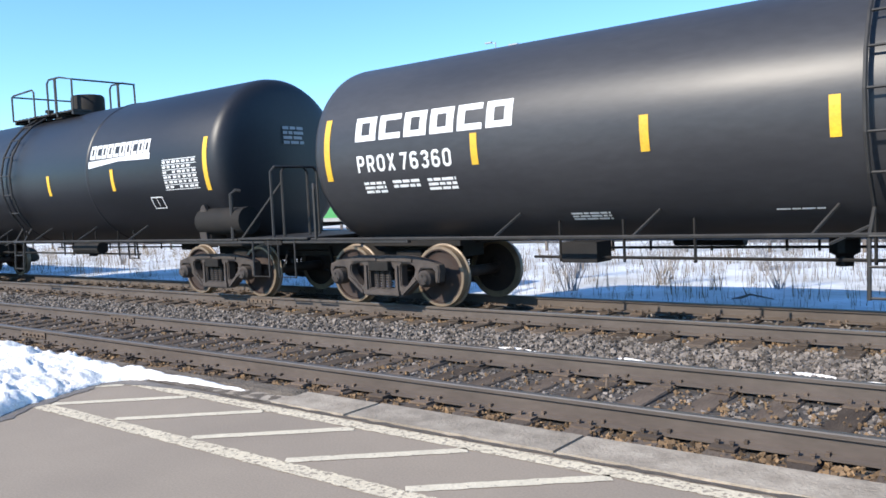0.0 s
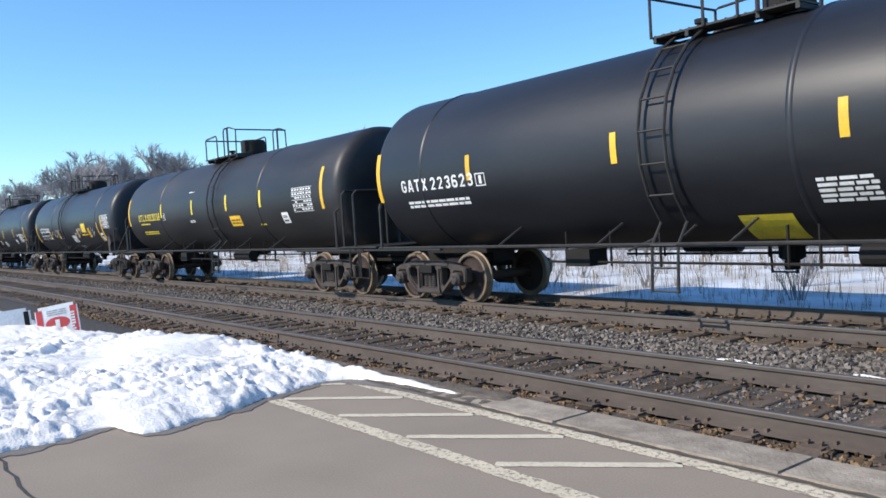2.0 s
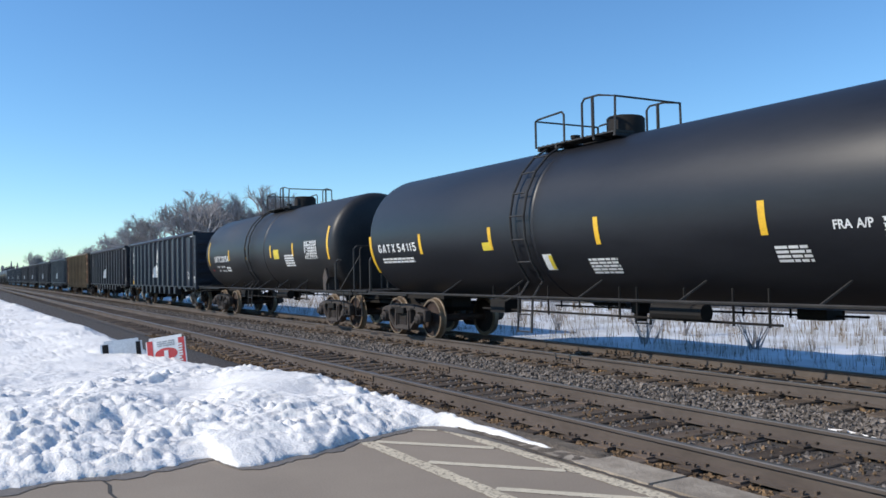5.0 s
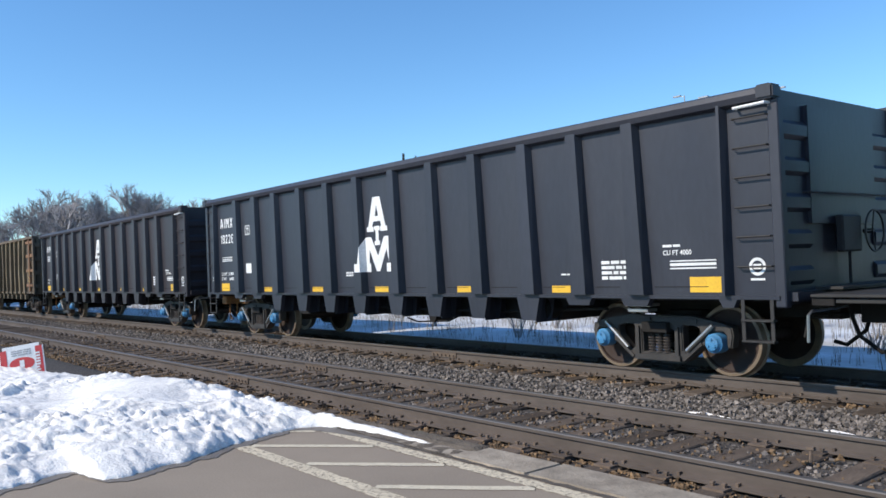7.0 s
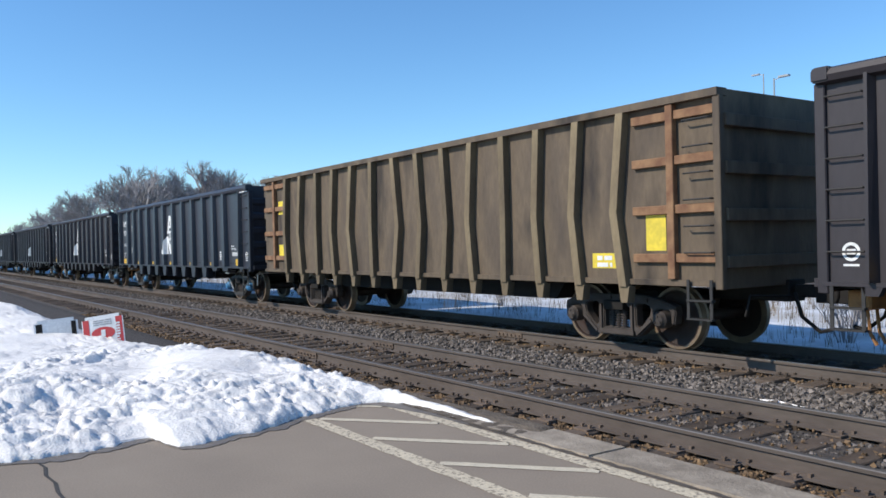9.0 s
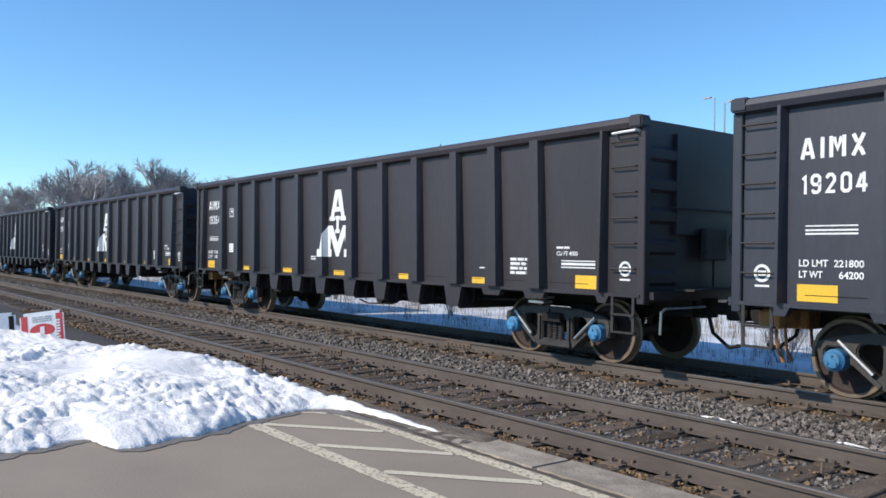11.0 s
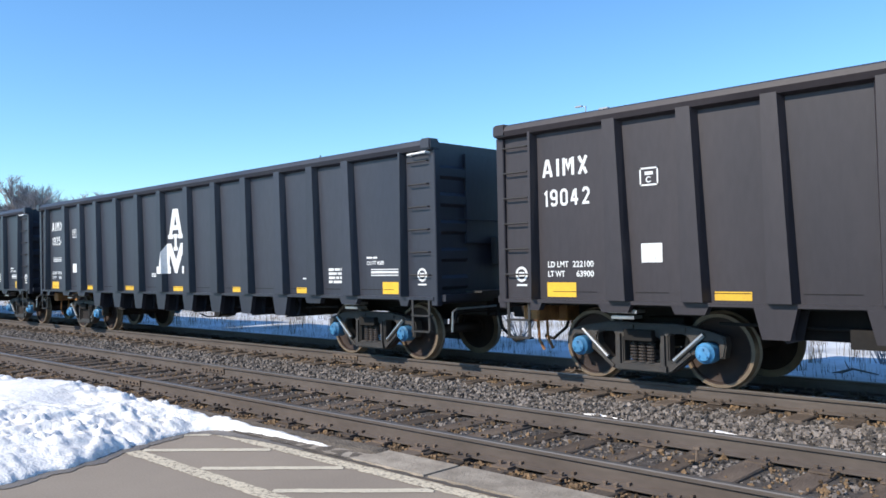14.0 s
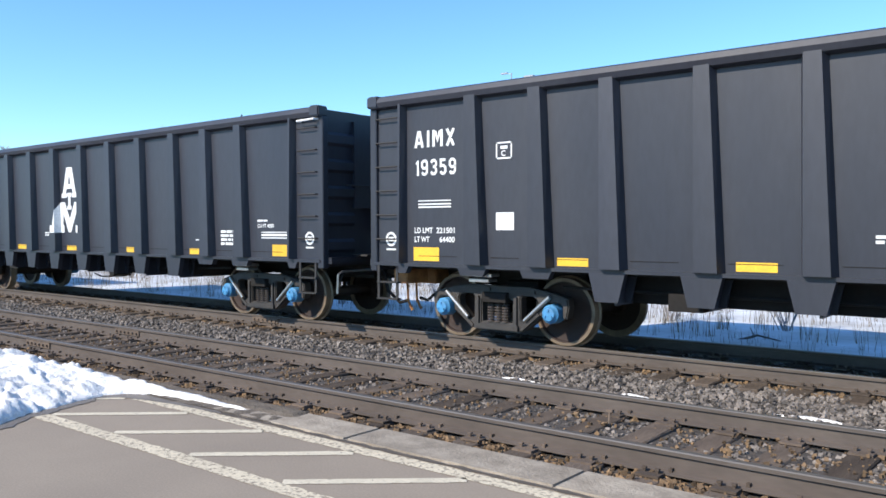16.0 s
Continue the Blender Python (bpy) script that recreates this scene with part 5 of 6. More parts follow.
def stones(name, areas, mat, label, seed, size=(0.022, 0.05), clear=0.0):
    """Angular loose stones."""
    rnd = random.Random(seed)
    verts, faces = [], []
    cube = [(-1, -1, -1), (1, -1, -1), (1, 1, -1), (-1, 1, -1), (-1, -1, 1), (1, -1, 1), (1, 1, 1), (-1, 1, 1)]
    quads = [(3, 2, 1, 0), (4, 5, 6, 7), (0, 1, 5, 4), (1, 2, 6, 5), (2, 3, 7, 6), (3, 0, 4, 7)]
    for x0, x1, y0, y1, count, z in areas:
        for _ in range(count):
            u = rnd.random() ** 1.6
            x, y = x1 + (x0 - x1) * u, rnd.uniform(y0, y1)
            if clear and abs((6 - x + 0.265) % 0.53 - 0.265) < clear and rnd.random() < 0.85:
                continue
            r = rnd.uniform(*size)
            m = pose(x, y, z + rnd.uniform(-0.012, 0.02), rnd.uniform(0, 360), rnd.uniform(0, 360), rnd.uniform(0, 360))
            k = len(verts)
            for c in cube:
                verts.append(tuple(m @ Vector((c[0] * r * rnd.uniform(0.55, 1.1), c[1] * r * rnd.uniform(0.4, 0.9), c[2] * r * rnd.uniform(0.4, 0.8)))))
            faces += [tuple(k + i for i in q) for q in quads]
    me = bpy.data.meshes.new(name)
    me.from_pydata(verts, [], faces)
    me.materials.append(mat)
    return tagged(new(name, me), label, "gravel", kind="stuff")


stones("ballast_stones", [(-34, 1, 7.72, 9.28, 24000, -0.228), (-26, 1, 9.65, 12.2, 4000, -0.215), (-90, -34, 7.7, 9.3, 3000, -0.225)], M_STONE, "loose grey crushed stones between the tracks", 21, (0.014, 0.036))
stones("tie_gap_stones", [(-30, 1, 5.72, 6.92, 13000, -0.214)], M_STONE, "small grey stones packed between the ties", 23, (0.010, 0.026), 0.14)
stones("tie_grit", [(-24, 1, 5.65, 7.0, 1600, -0.178), (-24, 1, 4.9, 5.5, 900, -0.180)], M_STONE_RUST, "brown grit strewn over the ties", 29, (0.006, 0.018))
stones("rusty_stones", [(-26, 1, 4.74, 5.5, 9000, -0.215), (-26, 1, 7.15, 7.75, 4500, -0.218), (-26, 1, 9.2, 9.5, 1800, -0.215), (-24, 1, 5.6, 7.0, 700, -0.2)], M_STONE_RUST, "rust-stained crushed stones along the rails", 22, (0.012, 0.030), 0.10)


# ---- snow bank on the platform ----
EDGE = [(-14, -7.6), (-4, -7.3), (0.3, -7.05), (0.8, -7.1), (1.16, -7.03), (1.46, -7.05), (1.74, -7.22), (1.86, -7.2), (1.9, -6.9), (1.95, -6.72), (2.17, -6.66), (2.42, -6.8), (2.77, -6.9), (3.24, -7.1), (3.7, -7.3), (4.0, -7.35), (4.2, -7.25), (4.3, -7.0), (4.37, -6.6), (4.40, -5.95), (4.43, -5.6), (4.46, -5.9), (4.53, -6.9), (4.64, -7.6), (4.72, -9.0), (4.9, -12.0), (5.05, -40)]
RAILSIDE = [(-60, 2.3), (-30, 2.95), (-20, 3.1), (-15, 3.3), (-13, 3.66), (-11.8, 3.80), (-10.9, 4.25), (-9.9, 4.42), (-8, 4.52), (-5.5, 4.55)]
CREST = [(-60, 0.46), (-20, 0.42), (-16, 0.31), (-14, 0.27), (-12.3, 0.25), (-11.3, 0.27), (-10.4, 0.34), (-9.2, 0.36), (-8.3, 0.29), (-7.5, 0.19), (-6.8, 0.085), (-6.2, 0.055), (-5.6, 0.035)]
BOWLS = [(-9.1, 2.14, 0.42, 0.17), (-10.3, 2.6, 0.5, 0.12), (-8.75, 3.55, 0.38, 0.10), (-10.2, 0.9, 0.5, 0.12), (-8.2, 1.2, 0.3, 0.08)]


def edge_x(y):
    return float(np.interp(y, [e[0] for e in EDGE], [e[1] for e in EDGE]))


def ragged(y):
    return 0.05 * noise.noise((y * 1.7, 7.0, 0)) + 0.07 * noise.noise((y * 4.7, 3.0, 0)) + 0.05 * noise.noise((y * 12, 5.0, 0))


def clod(x, y, k, z):
    """Clods with flat tops and steep sides."""
    return math.tanh(4.5 * noise.noise((x * k, y * k, z)))


def chunk(x, y, k, z):
    """Broken lumps of uneven height with creases between them."""
    far, near = noise.voronoi((x * k, y * k, z))
    high = 0.5 + 0.9 * noise.noise(near[0] * 7.3)
    gap = min(1.0, (far[1] - far[0]) / 0.32)
    return high * gap * (2 - gap) - 0.42


def snow_height(x, y):
    tip = min(1.0, max(0.12, (4.25 - y) * 1.5))
    wx = x + 0.10 * noise.noise((x * 3.0, y * 3.0, 11.0))
    wy = y + 0.10 * noise.noise((x * 3.0, y * 3.0, 17.0))
    e = edge_x(y) + ragged(y) * tip
    top = float(np.interp(x, [p[0] for p in RAILSIDE], [p[1] for p in RAILSIDE])) + (0.10 if x < -8 else 0.03) * noise.noise((x * 0.9, 2.0, 0)) + 0.03 * noise.noise((x * 5, 2.0, 0))
    d = min(e - x, (top - y) * 1.25)
    if d <= 0:
        return -0.06
    crest = float(np.interp(x, [p[0] for p in CREST], [p[1] for p in CREST]))
    if y > 4.15:
        crest = min(crest, 0.06 + 0.45 * (4.5 - y))
    rise = min(1.0, d / float(np.interp(x, [-8.2, -6.8], [0.9, 0.2])))
    h = crest * rise ** 0.6 * (0.97 + 0.22 * noise.noise((x * 0.6, y * 0.7, 4.0)))
    for bx, by, r, deep in BOWLS:
        q = ((x - bx) ** 2 + (y - by) ** 2) / (r * r)
        if q < 6:
            h -= deep * math.exp(-q)
    broken = min(1.0, max(0.0, 0.62 + 1.6 * noise.noise((x * 0.55 + 2.0, y * 0.8, 6.0)) + 0.5 * (1 - min(1.0, d / 1.3))))
    if x < -11.2:
        broken *= max(0.45, 1 - (-11.2 - x) * 0.7)
    amp = min(1.0, crest / 0.2) * min(1.0, 0.3 + d / 0.25)
    lumps = 0.062 * chunk(wx, wy, 4.2, 0.5) + 0.034 * chunk(wx, wy, 9.5, 4.5)
    rough = (0.12 + 0.88 * broken) * lumps + 0.020 * clod(wx, wy, 1.7, 0.5) + 0.6 * broken * (0.026 * clod(wx, wy, 3.3, 0.5) + 0.021 * clod(wx + 5, wy, 6.5, 1.5) + 0.015 * clod(wx, wy + 3, 11.0, 2.5)) + (0.3 + broken) * 0.006 * clod(x, y, 19.0, 3.5)
    return max(0.018 if d > 0.02 else -0.05, h + amp * rough)


def axis(a, b, fine, coarse, turn):
    out, x = [], b
    while x > a:
        out.append(x)
        x -= fine if x > turn else coarse
    return out


verts, faces = [], []
gx, gy = axis(-60, -5.3, 0.024, 0.14, -13.0), axis(-14, 4.95, 0.024, 0.35, -0.1)
for x in gx:
    for y in gy:
        verts.append((x, y, snow_height(x, y)))
for i in range(len(gx) - 1):
    for j in range(len(gy) - 1):
        k = i * len(gy) + j
        q = (k, k + len(gy), k + len(gy) + 1, k + 1)
        if max(verts[n][2] for n in q) > -0.045:
            faces.append(q)
me = bpy.data.meshes.new("snow_bank")
me.from_pydata(verts, [], faces)
me.materials.append(M_SNOW)
for p in me.polygons:
    p.use_smooth = True
tagged(new("snow_bank", me), "heap of lumpy old white snow on the platform", "snow bank", kind="stuff")

# thin remains of snow in the ballast
rnd = random.Random(41)
bm = bmesh.new()
for i in range(26):
    x, y, r = rnd.uniform(-6.5, 1.0), rnd.choice((7.5, 7.62, 7.75, 8.0)) + rnd.uniform(-0.08, 0.08), rnd.uniform(0.05, 0.16)
    n = 9
    base = [bm.verts.new((x + r * rnd.uniform(2.0, 4.5) * math.cos(6.283 * k / n), y + r * rnd.uniform(0.15, 0.35) * math.sin(6.283 * k / n), -0.225)) for k in range(n)]
    top = bm.verts.new((x, y, -0.18))
    for k in range(n):
        bm.faces.new((base[k], base[(k + 1) % n], top))
tagged(new("snow_patches", finish(bm, "snow_patches", M_SNOW, 80)), "thin white remains of snow in the ballast", "snow", kind="stuff")

# wet dirty rim of ice along the snow
rim = bmesh.new()
last = None
for i in range(420):
    y = -1.0 + i * 5.40 / 419
    e = edge_x(y)
    w = 0.12 + 0.16 * noise.noise((y * 2.3, 1.0, 0)) + 0.07 * noise.noise((y * 7.1, 1.0, 0)) + 0.03 * noise.noise((y * 19, 1.0, 0))
    drop = 0.0 if y < 3.5 else min(0.17, (y - 3.5) * 0.22)
    q = (rim.verts.new((e - 0.25, y, 0.006)), rim.verts.new((e + max(0.02, w), y - drop, 0.006)))
    if last:
        rim.faces.new((last[0], last[1], q[1], q[0]))
    last = q
tagged(new("meltwater_rim", finish(rim, "meltwater_rim", M_DIRTY)), "dark wet rim of melting ice on the asphalt", "meltwater", kind="stuff")


# ---- warning signs stuck in the snow ----
def sign_plate(bm):
    box(bm, -0.29, 0.29, -0.006, 0.006, 0, 0.66)
    bmesh.ops.bevel(bm, geom=[e for e in bm.edges if abs(e.verts[0].co.y - e.verts[1].co.y) > 0.005], offset=0.05, segments=4, affect="EDGES")


def sign(words, m, dark):
    s = empty("warning_sign", m, words, "sign", "signs in the snow bank")
    part("plate", from_build("plate", M_WHITE, sign_plate), s)
    rim_mat = M_UNDER if dark else M_RED

    def mark(name, bm, mat):
        bmesh.ops.translate(bm, verts=bm.verts, vec=(0, -0.010, 0))
        return part(name, finish(bm, name, mat), s)
    if dark:
        mark("border", rects([(-0.265, -0.18, 0.06, 0.6)]), rim_mat)
        mark("border", rects([(0.2, 0.265, 0.06, 0.6)]), rim_mat)
        arc = [[(0.16 * math.cos(a) + 0.0, 0.26 + 0.16 * math.sin(a)), (0.13 * math.cos(a), 0.26 + 0.13 * math.sin(a)), (0.13 * math.cos(b), 0.26 + 0.13 * math.sin(b)), (0.16 * math.cos(b), 0.26 + 0.16 * math.sin(b))] for a, b in ((0.3 + i * 0.25, 0.55 + i * 0.25) for i in range(10))]
        mark("symbol", polys(arc), rim_mat)
    else:
        mark("border", rects([(-0.275, -0.19, 0.05, 0.61)]), rim_mat)
        mark("border", rects([(0.185, 0.275, 0.05, 0.61)]), rim_mat)
        disc = [(0.165 * math.cos(2 * math.pi * i / 28), 0.37 + 0.10 * math.sin(2 * math.pi * i / 28)) for i in range(28)]
        mark("symbol", polys([disc]), rim_mat)
        bm = rects([(-0.03, 0.03, 0.315, 0.425)])
        bmesh.ops.translate(bm, verts=bm.verts, vec=(0, -0.004, 0))
        mark("symbol_bar", bm, M_WHITE)
        bm = writing_bars(0.07, 0.44, 10, 12)
        bmesh.ops.translate(bm, verts=bm.verts, vec=(0.17, -0.004, 0.09))
        mark("stencil_bar", bm, M_WHITE)
        bm = writing_bars(0.26, 0.10, 3, 13)
        bmesh.ops.translate(bm, verts=bm.verts, vec=(-0.13, 0, 0.50))
        mark("stencil_bar", bm, M_GREYPAINT)
    return s


sign("white and red warning sign tilted in the snow", pose(-13.95, 2.93, -0.06, -10, -8, 60) @ Matrix.Diagonal((1.13, 1, 1, 1)), False)
sign("white and black sign half buried in the snow", pose(-14.7, 2.36, -0.13, -8, -5, 74) @ Matrix.Diagonal((1.15, 1, 1, 1)), True)


# ---- beyond the train: weeds, fence, poles, coaches ----
def weeds(name, count, area, height, mat, label, seed, spread=0.25):
    rnd = random.Random(seed)
    verts, faces = [], []
    x0, x1, y0, y1 = area
    for _ in range(count):
        x, y = rnd.uniform(x0, x1), rnd.uniform(y0, y1)
        for _ in range(rnd.randint(2, 5)):
            h = rnd.uniform(0.4, 1.0) * height
            lean = Vector((rnd.uniform(-spread, spread), rnd.uniform(-spread, spread), 1)) * h
            bx, by = x + rnd.uniform(-0.12, 0.12), y + rnd.uniform(-0.12, 0.12)
            r = rnd.uniform(0.005, 0.010)
            k = len(verts)
            for a in range(3):
                verts.append((bx + r * math.cos(a * 2.094), by + r * math.sin(a * 2.094), -0.55))
            verts.append((bx + lean.x, by + lean.y, -0.42 + lean.z))
            faces += [(k, k + 1, k + 3), (k + 1, k + 2, k + 3), (k + 2, k, k + 3)]
    me = bpy.data.meshes.new(name)
    me.from_pydata(verts, [], faces)
    me.materials.append(mat)
    return tagged(new(name, me), label, "weeds", kind="stuff")


weeds("dry_grass", 2600, (-60, 2, 14.0, 25.0), 0.65, M_DRYGRASS, "dry straw-coloured grass standing through the snow", 31)
weeds("dry_grass", 700, (-60, 2, 12.7, 14.5), 0.35, M_DRYGRASS, "dry straw-coloured grass beside the ballast", 32)


def shrub(x, y, h, seed):
    rnd = random.Random(seed)
    bm = bmesh.new()
    for _ in range(16):
        a = rnd.uniform(0, 6.283)
        s = rnd.uniform(0.15, 0.75)
        p0 = Vector((rnd.uniform(-0.1, 0.1), rnd.uniform(-0.1, 0.1), 0))
        p1 = p0 + Vector((math.cos(a) * s * 0.4, math.sin(a) * s * 0.4, 0.5)) * h
        p2 = p1 + Vector((math.cos(a) * s * 0.45, math.sin(a) * s * 0.45, 0.42)) * h
        tube(bm, [p0, p1, p2], 0.012, 4, 0.004)
        for _ in range(3):
            q = p1.lerp(p2, rnd.random())
            b = rnd.uniform(0, 6.283)
            tube(bm, [q, q + Vector((math.cos(b) * 0.25, math.sin(b) * 0.25, 0.3)) * h], 0.006, 3, 0.002)
    ob = tagged(new("bare_shrub", finish(bm, "bare_shrub", M_TWIG)), "small leafless brown shrub in the snow", "shrub", "shrubs beyond the tracks")
    ob.matrix_basis = pose(x, y, -0.5)


for i, (x, y, h) in enumerate(((-7.1, 16.4, 1.2), (-4.6, 15.9, 1.0), (-9.6, 17.2, 1.3), (-12.6, 15.6, 1.4), (-16.5, 17.5, 1.2), (-6.0, 19.5, 1.2), (-11.0, 20.0, 1.5), (-15.0, 14.6, 1.0), (-20.5, 16.2, 1.3), (-25, 18, 1.4), (-2.6, 17.0, 1.1), (-8.4, 14.8, 0.9), (-18.0, 21.0, 1.5), (-30, 17.5, 1.4))):
    shrub(x, y, h, 50 + i)

bm = bmesh.new()
tube(bm, [(0, 0, 0.0), (0.3, 0.1, 0.1), (0.7, 0.05, 0.04)], 0.03, 5, 0.01)
tube(bm, [(0.25, 0.08, 0.08), (0.1, 0.3, 0.2)], 0.015, 4, 0.005)
ob = tagged(new("fallen_branch", finish(bm, "fallen_branch", M_BARK)), "dark fallen branch on the shaded snow", "branch")
ob.matrix_basis = pose(-4.9, 14.2, -0.38)

fence = empty("fence", pose(0, 0, 0), "low grey post and wire fence along the snow", "fence", kind="structure")


def post_build(bm):
    box(bm, -0.05, 0.05, -0.05, 0.05, -0.7, 0.72)
    bmesh.ops.bevel(bm, geom=list(bm.edges), offset=0.01, segments=1, affect="EDGES")


POST = from_build("post", M_BARK, post_build)
for i in range(40):
    part("post", POST, fence, at=pose(-96 + 2.6 * i, 25.5, 0))
for z in (0.1, 0.55):
    def wire(bm):
        tube(bm, [(-98, 25.44, z), (10, 25.44, z)], 0.02, 5)
    part("rail", from_build("rail", M_BARK, wire), fence)

# the farther platform and its ballast
sheet("far_track_bed", -140, 60, [(29.0, -0.72), (30.0, -0.45), (39.5, -0.45), (40.2, -0.35), (44.5, -0.35), (46.0, -0.75)], M_BALLAST, "brown-grey gravel of the yard beyond the fence", "ballast")

COACH_L, COACH_Y = 25.9, 42.0


def coach(x):
    c = empty("commuter_coach", pose(x, COACH_Y + 1.5, 0), "green and white double-deck commuter coach standing in the yard", "railway coach", "coaches of the parked train")
    h = COACH_L / 2 - 0.15

    def body(bm):
        # bevelled ends: the upper and lower decks are narrower at both ends
        prof = [(-1.35, 0.35), (-1.5, 0.6), (-1.5, 3.0), (-1.42, 4.1), (-1.05, 4.72), (0, 4.86), (1.05, 4.72), (1.42, 4.1), (1.5, 3.0), (1.5, 0.6), (1.35, 0.35)]
        a = [bm.verts.new((-h, y, z)) for y, z in prof]
        b = [bm.verts.new((h, y, z)) for y, z in prof]
        k = len(prof)
        for i in range(k):
            bm.faces.new((a[i], b[i], b[(i + 1) % k], a[(i + 1) % k]))
        bm.faces.new(list(reversed(a)))
        bm.faces.new(b)
    part("body", from_build("body", M_COACHWHITE, body, 30), c)

    def upper(bm):
        prof = [(-1.512, 2.95), (-1.512, 3.0), (-1.43, 4.1), (-1.06, 4.73), (0, 4.87)]
        a = [bm.verts.new((-h, y, z)) for y, z in prof]
        b = [bm.verts.new((h, y, z)) for y, z in prof]
        for i in range(len(prof) - 1):
            bm.faces.new((a[i], b[i], b[i + 1], a[i + 1]))
    part("upper_band", from_build("upper_band", M_GREEN, upper), c, "green painted band")

    def lower(bm):
        box(bm, -h, h, -1.512, -1.498, 0.62, 1.12)
    part("lower_band", from_build("lower_band", M_GREEN, lower), c, "green painted band")

    def window(bm):
        box(bm, -0.72, 0.72, -0.012, 0.02, 0, 0.62)
        bmesh.ops.bevel(bm, geom=[e for e in bm.edges if abs(e.verts[0].co.y - e.verts[1].co.y) > 0.01], offset=0.14, segments=4, affect="EDGES")
    me = cached("coachwin", lambda: from_build("window", M_GLASS, window))
    for i in range(11):
        xx = -h + 2.6 + i * (2 * h - 5.2) / 10
        part("window", me, c, at=pose(xx, -1.475, 3.25, 4.2, 0, 0))
        if i not in (2, 8):
            part("window", me, c, at=pose(xx, -1.51, 1.25))

    def door(bm):
        box(bm, -0.75, 0.75, -1.515, -1.49, 0.62, 2.6)
        box(bm, -0.01, 0.01, -1.525, -1.49, 0.62, 2.6)
    for i in (2, 8):
        part("door", from_build("door", M_GREEN, door), c, at=pose(-h + 2.6 + i * (2 * h - 5.2) / 10, -0.004, 0))

    def under(bm):
        for s in (-1, 1):
            box(bm, s * (h - 3.6) - 1.5, s * (h - 3.6) + 1.5, -1.2, 1.2, -0.3, 0.42)
        box(bm, -5, 5, -1.3, 1.3, 0.0, 0.36)
    part("underframe", from_build("underframe", M_UNDER, under), c)
    return c


first = coach(-24.0)
for x in (2.0, -50.0):
    copy_thing(first, pose(x, COACH_Y + 1.5, 0))


def lamp_post(x, y, h, arms, words):
    bm = bmesh.new()
    tube(bm, [(0, 0, -0.8), (0, 0, h)], 0.09, 8, 0.05)
    p = empty("street_lamp", pose(x, y, 0), words, "street lamp", "lamps of the yard")
    part("pole", finish(bm, "pole", M_GALV, 40), p)
    for s in arms:
        bm = bmesh.new()
        tube(bm, [(0, 0, h - 0.1), (s * 0.5, 0, h)], 0.03, 6)
        box(bm, min(s * 0.35, s * 1.05), max(s * 0.35, s * 1.05), -0.14, 0.14, h - 0.03, h + 0.09)
        bmesh.ops.bevel(bm, geom=list(bm.edges), offset=0.015, segments=1, affect="EDGES")
        part("lamp_head", finish(bm, "lamp_head", M_GALV), p)


def polar(az, dist):
    return -dist * math.sin(radians(az)), dist * math.cos(radians(az))


for az, dist, el, arms in ((25.6, 60, 6.2, (-1, 1)), (33.47, 55, 10.15, (1,)), (31.83, 56, 8.0, (-1, 1)), (28.6, 70, 10.3, (-1, 1)), (34.1, 72, 10.5, (-1,))):
    x, y = polar(az, dist)
    lamp_post(x, y, 1.6 + dist * math.tan(radians(el)), arms, "tall grey steel lamp post in the yard")


# ---- trees ----
def bare_tree_mesh(seed, height):
    rnd = random.Random(seed)
    trunk, crown = bmesh.new(), bmesh.new()

    def grow(bm, p, d, length, r, level):
        mid = p + d * length * 0.5 + Vector((rnd.uniform(-1, 1), rnd.uniform(-1, 1), rnd.uniform(-0.3, 0.5))) * length * 0.06
        end = p + d * length
        tube(bm, [p, mid, end], r, 5 if level < 2 else 3, r * 0.6)
        if level >= 5:
            return
        for _ in range((5, 5, 5, 4, 4)[level]):
            a = rnd.uniform(0, 6.283)
            tilt = rnd.uniform(0.35, 0.85)
            side = d.orthogonal().normalized()
            side.rotate(Matrix.Rotation(a, 3, d))
            nd = (d * math.cos(tilt) + side * math.sin(tilt) + Vector((0, 0, 0.18))).normalized()
            start = p + d * length * rnd.uniform(0.55, 1.0)
            grow(crown, start, nd, length * rnd.uniform(0.52, 0.75), max(r * 0.55, 0.017), level + 1)
    grow(trunk, Vector((0, 0, 0)), Vector((0.02, 0.01, 1)).normalized(), height * 0.30, height * 0.022, 0)
    return finish(trunk, "trunk", M_BARK), finish(crown, "crown", M_TWIG)


TREES = []
for i in range(4):
    t, c = bare_tree_mesh(70 + i, 12.0)
    tree = empty("bare_tree", pose(0, 0, 0), "leafless grey-brown deciduous tree beyond the tracks", "tree", "bare trees beyond the tracks")
    part("trunk", t, tree)
    part("crown", c, tree)
    TREES.append(tree)
SPOTS = [(78.6, 118, 0.95), (77.6, 120, 1.02), (76.6, 122, 1.1), (75.4, 118, 1.05), (74.2, 126, 1.12), (73.0, 122, 1.2), (71.8, 126, 1.18), (70.6, 122, 1.15), (69.4, 126, 1.15), (68.2, 124, 1.1), (66.8, 122, 1.0),
         (81.5, 170, 0.85), (83.0, 190, 0.8), (84.5, 205, 0.75), (80.2, 150, 0.9), (86.0, 230, 0.7), (64.5, 118, 0.95), (61.0, 100, 1.05), (57.5, 95, 1.0), (53.0, 92, 0.95), (46, 95, 0.9), (72.4, 150, 1.3), (75.0, 150, 1.25), (36.5, 90, 1.0)]
rnd = random.Random(9)
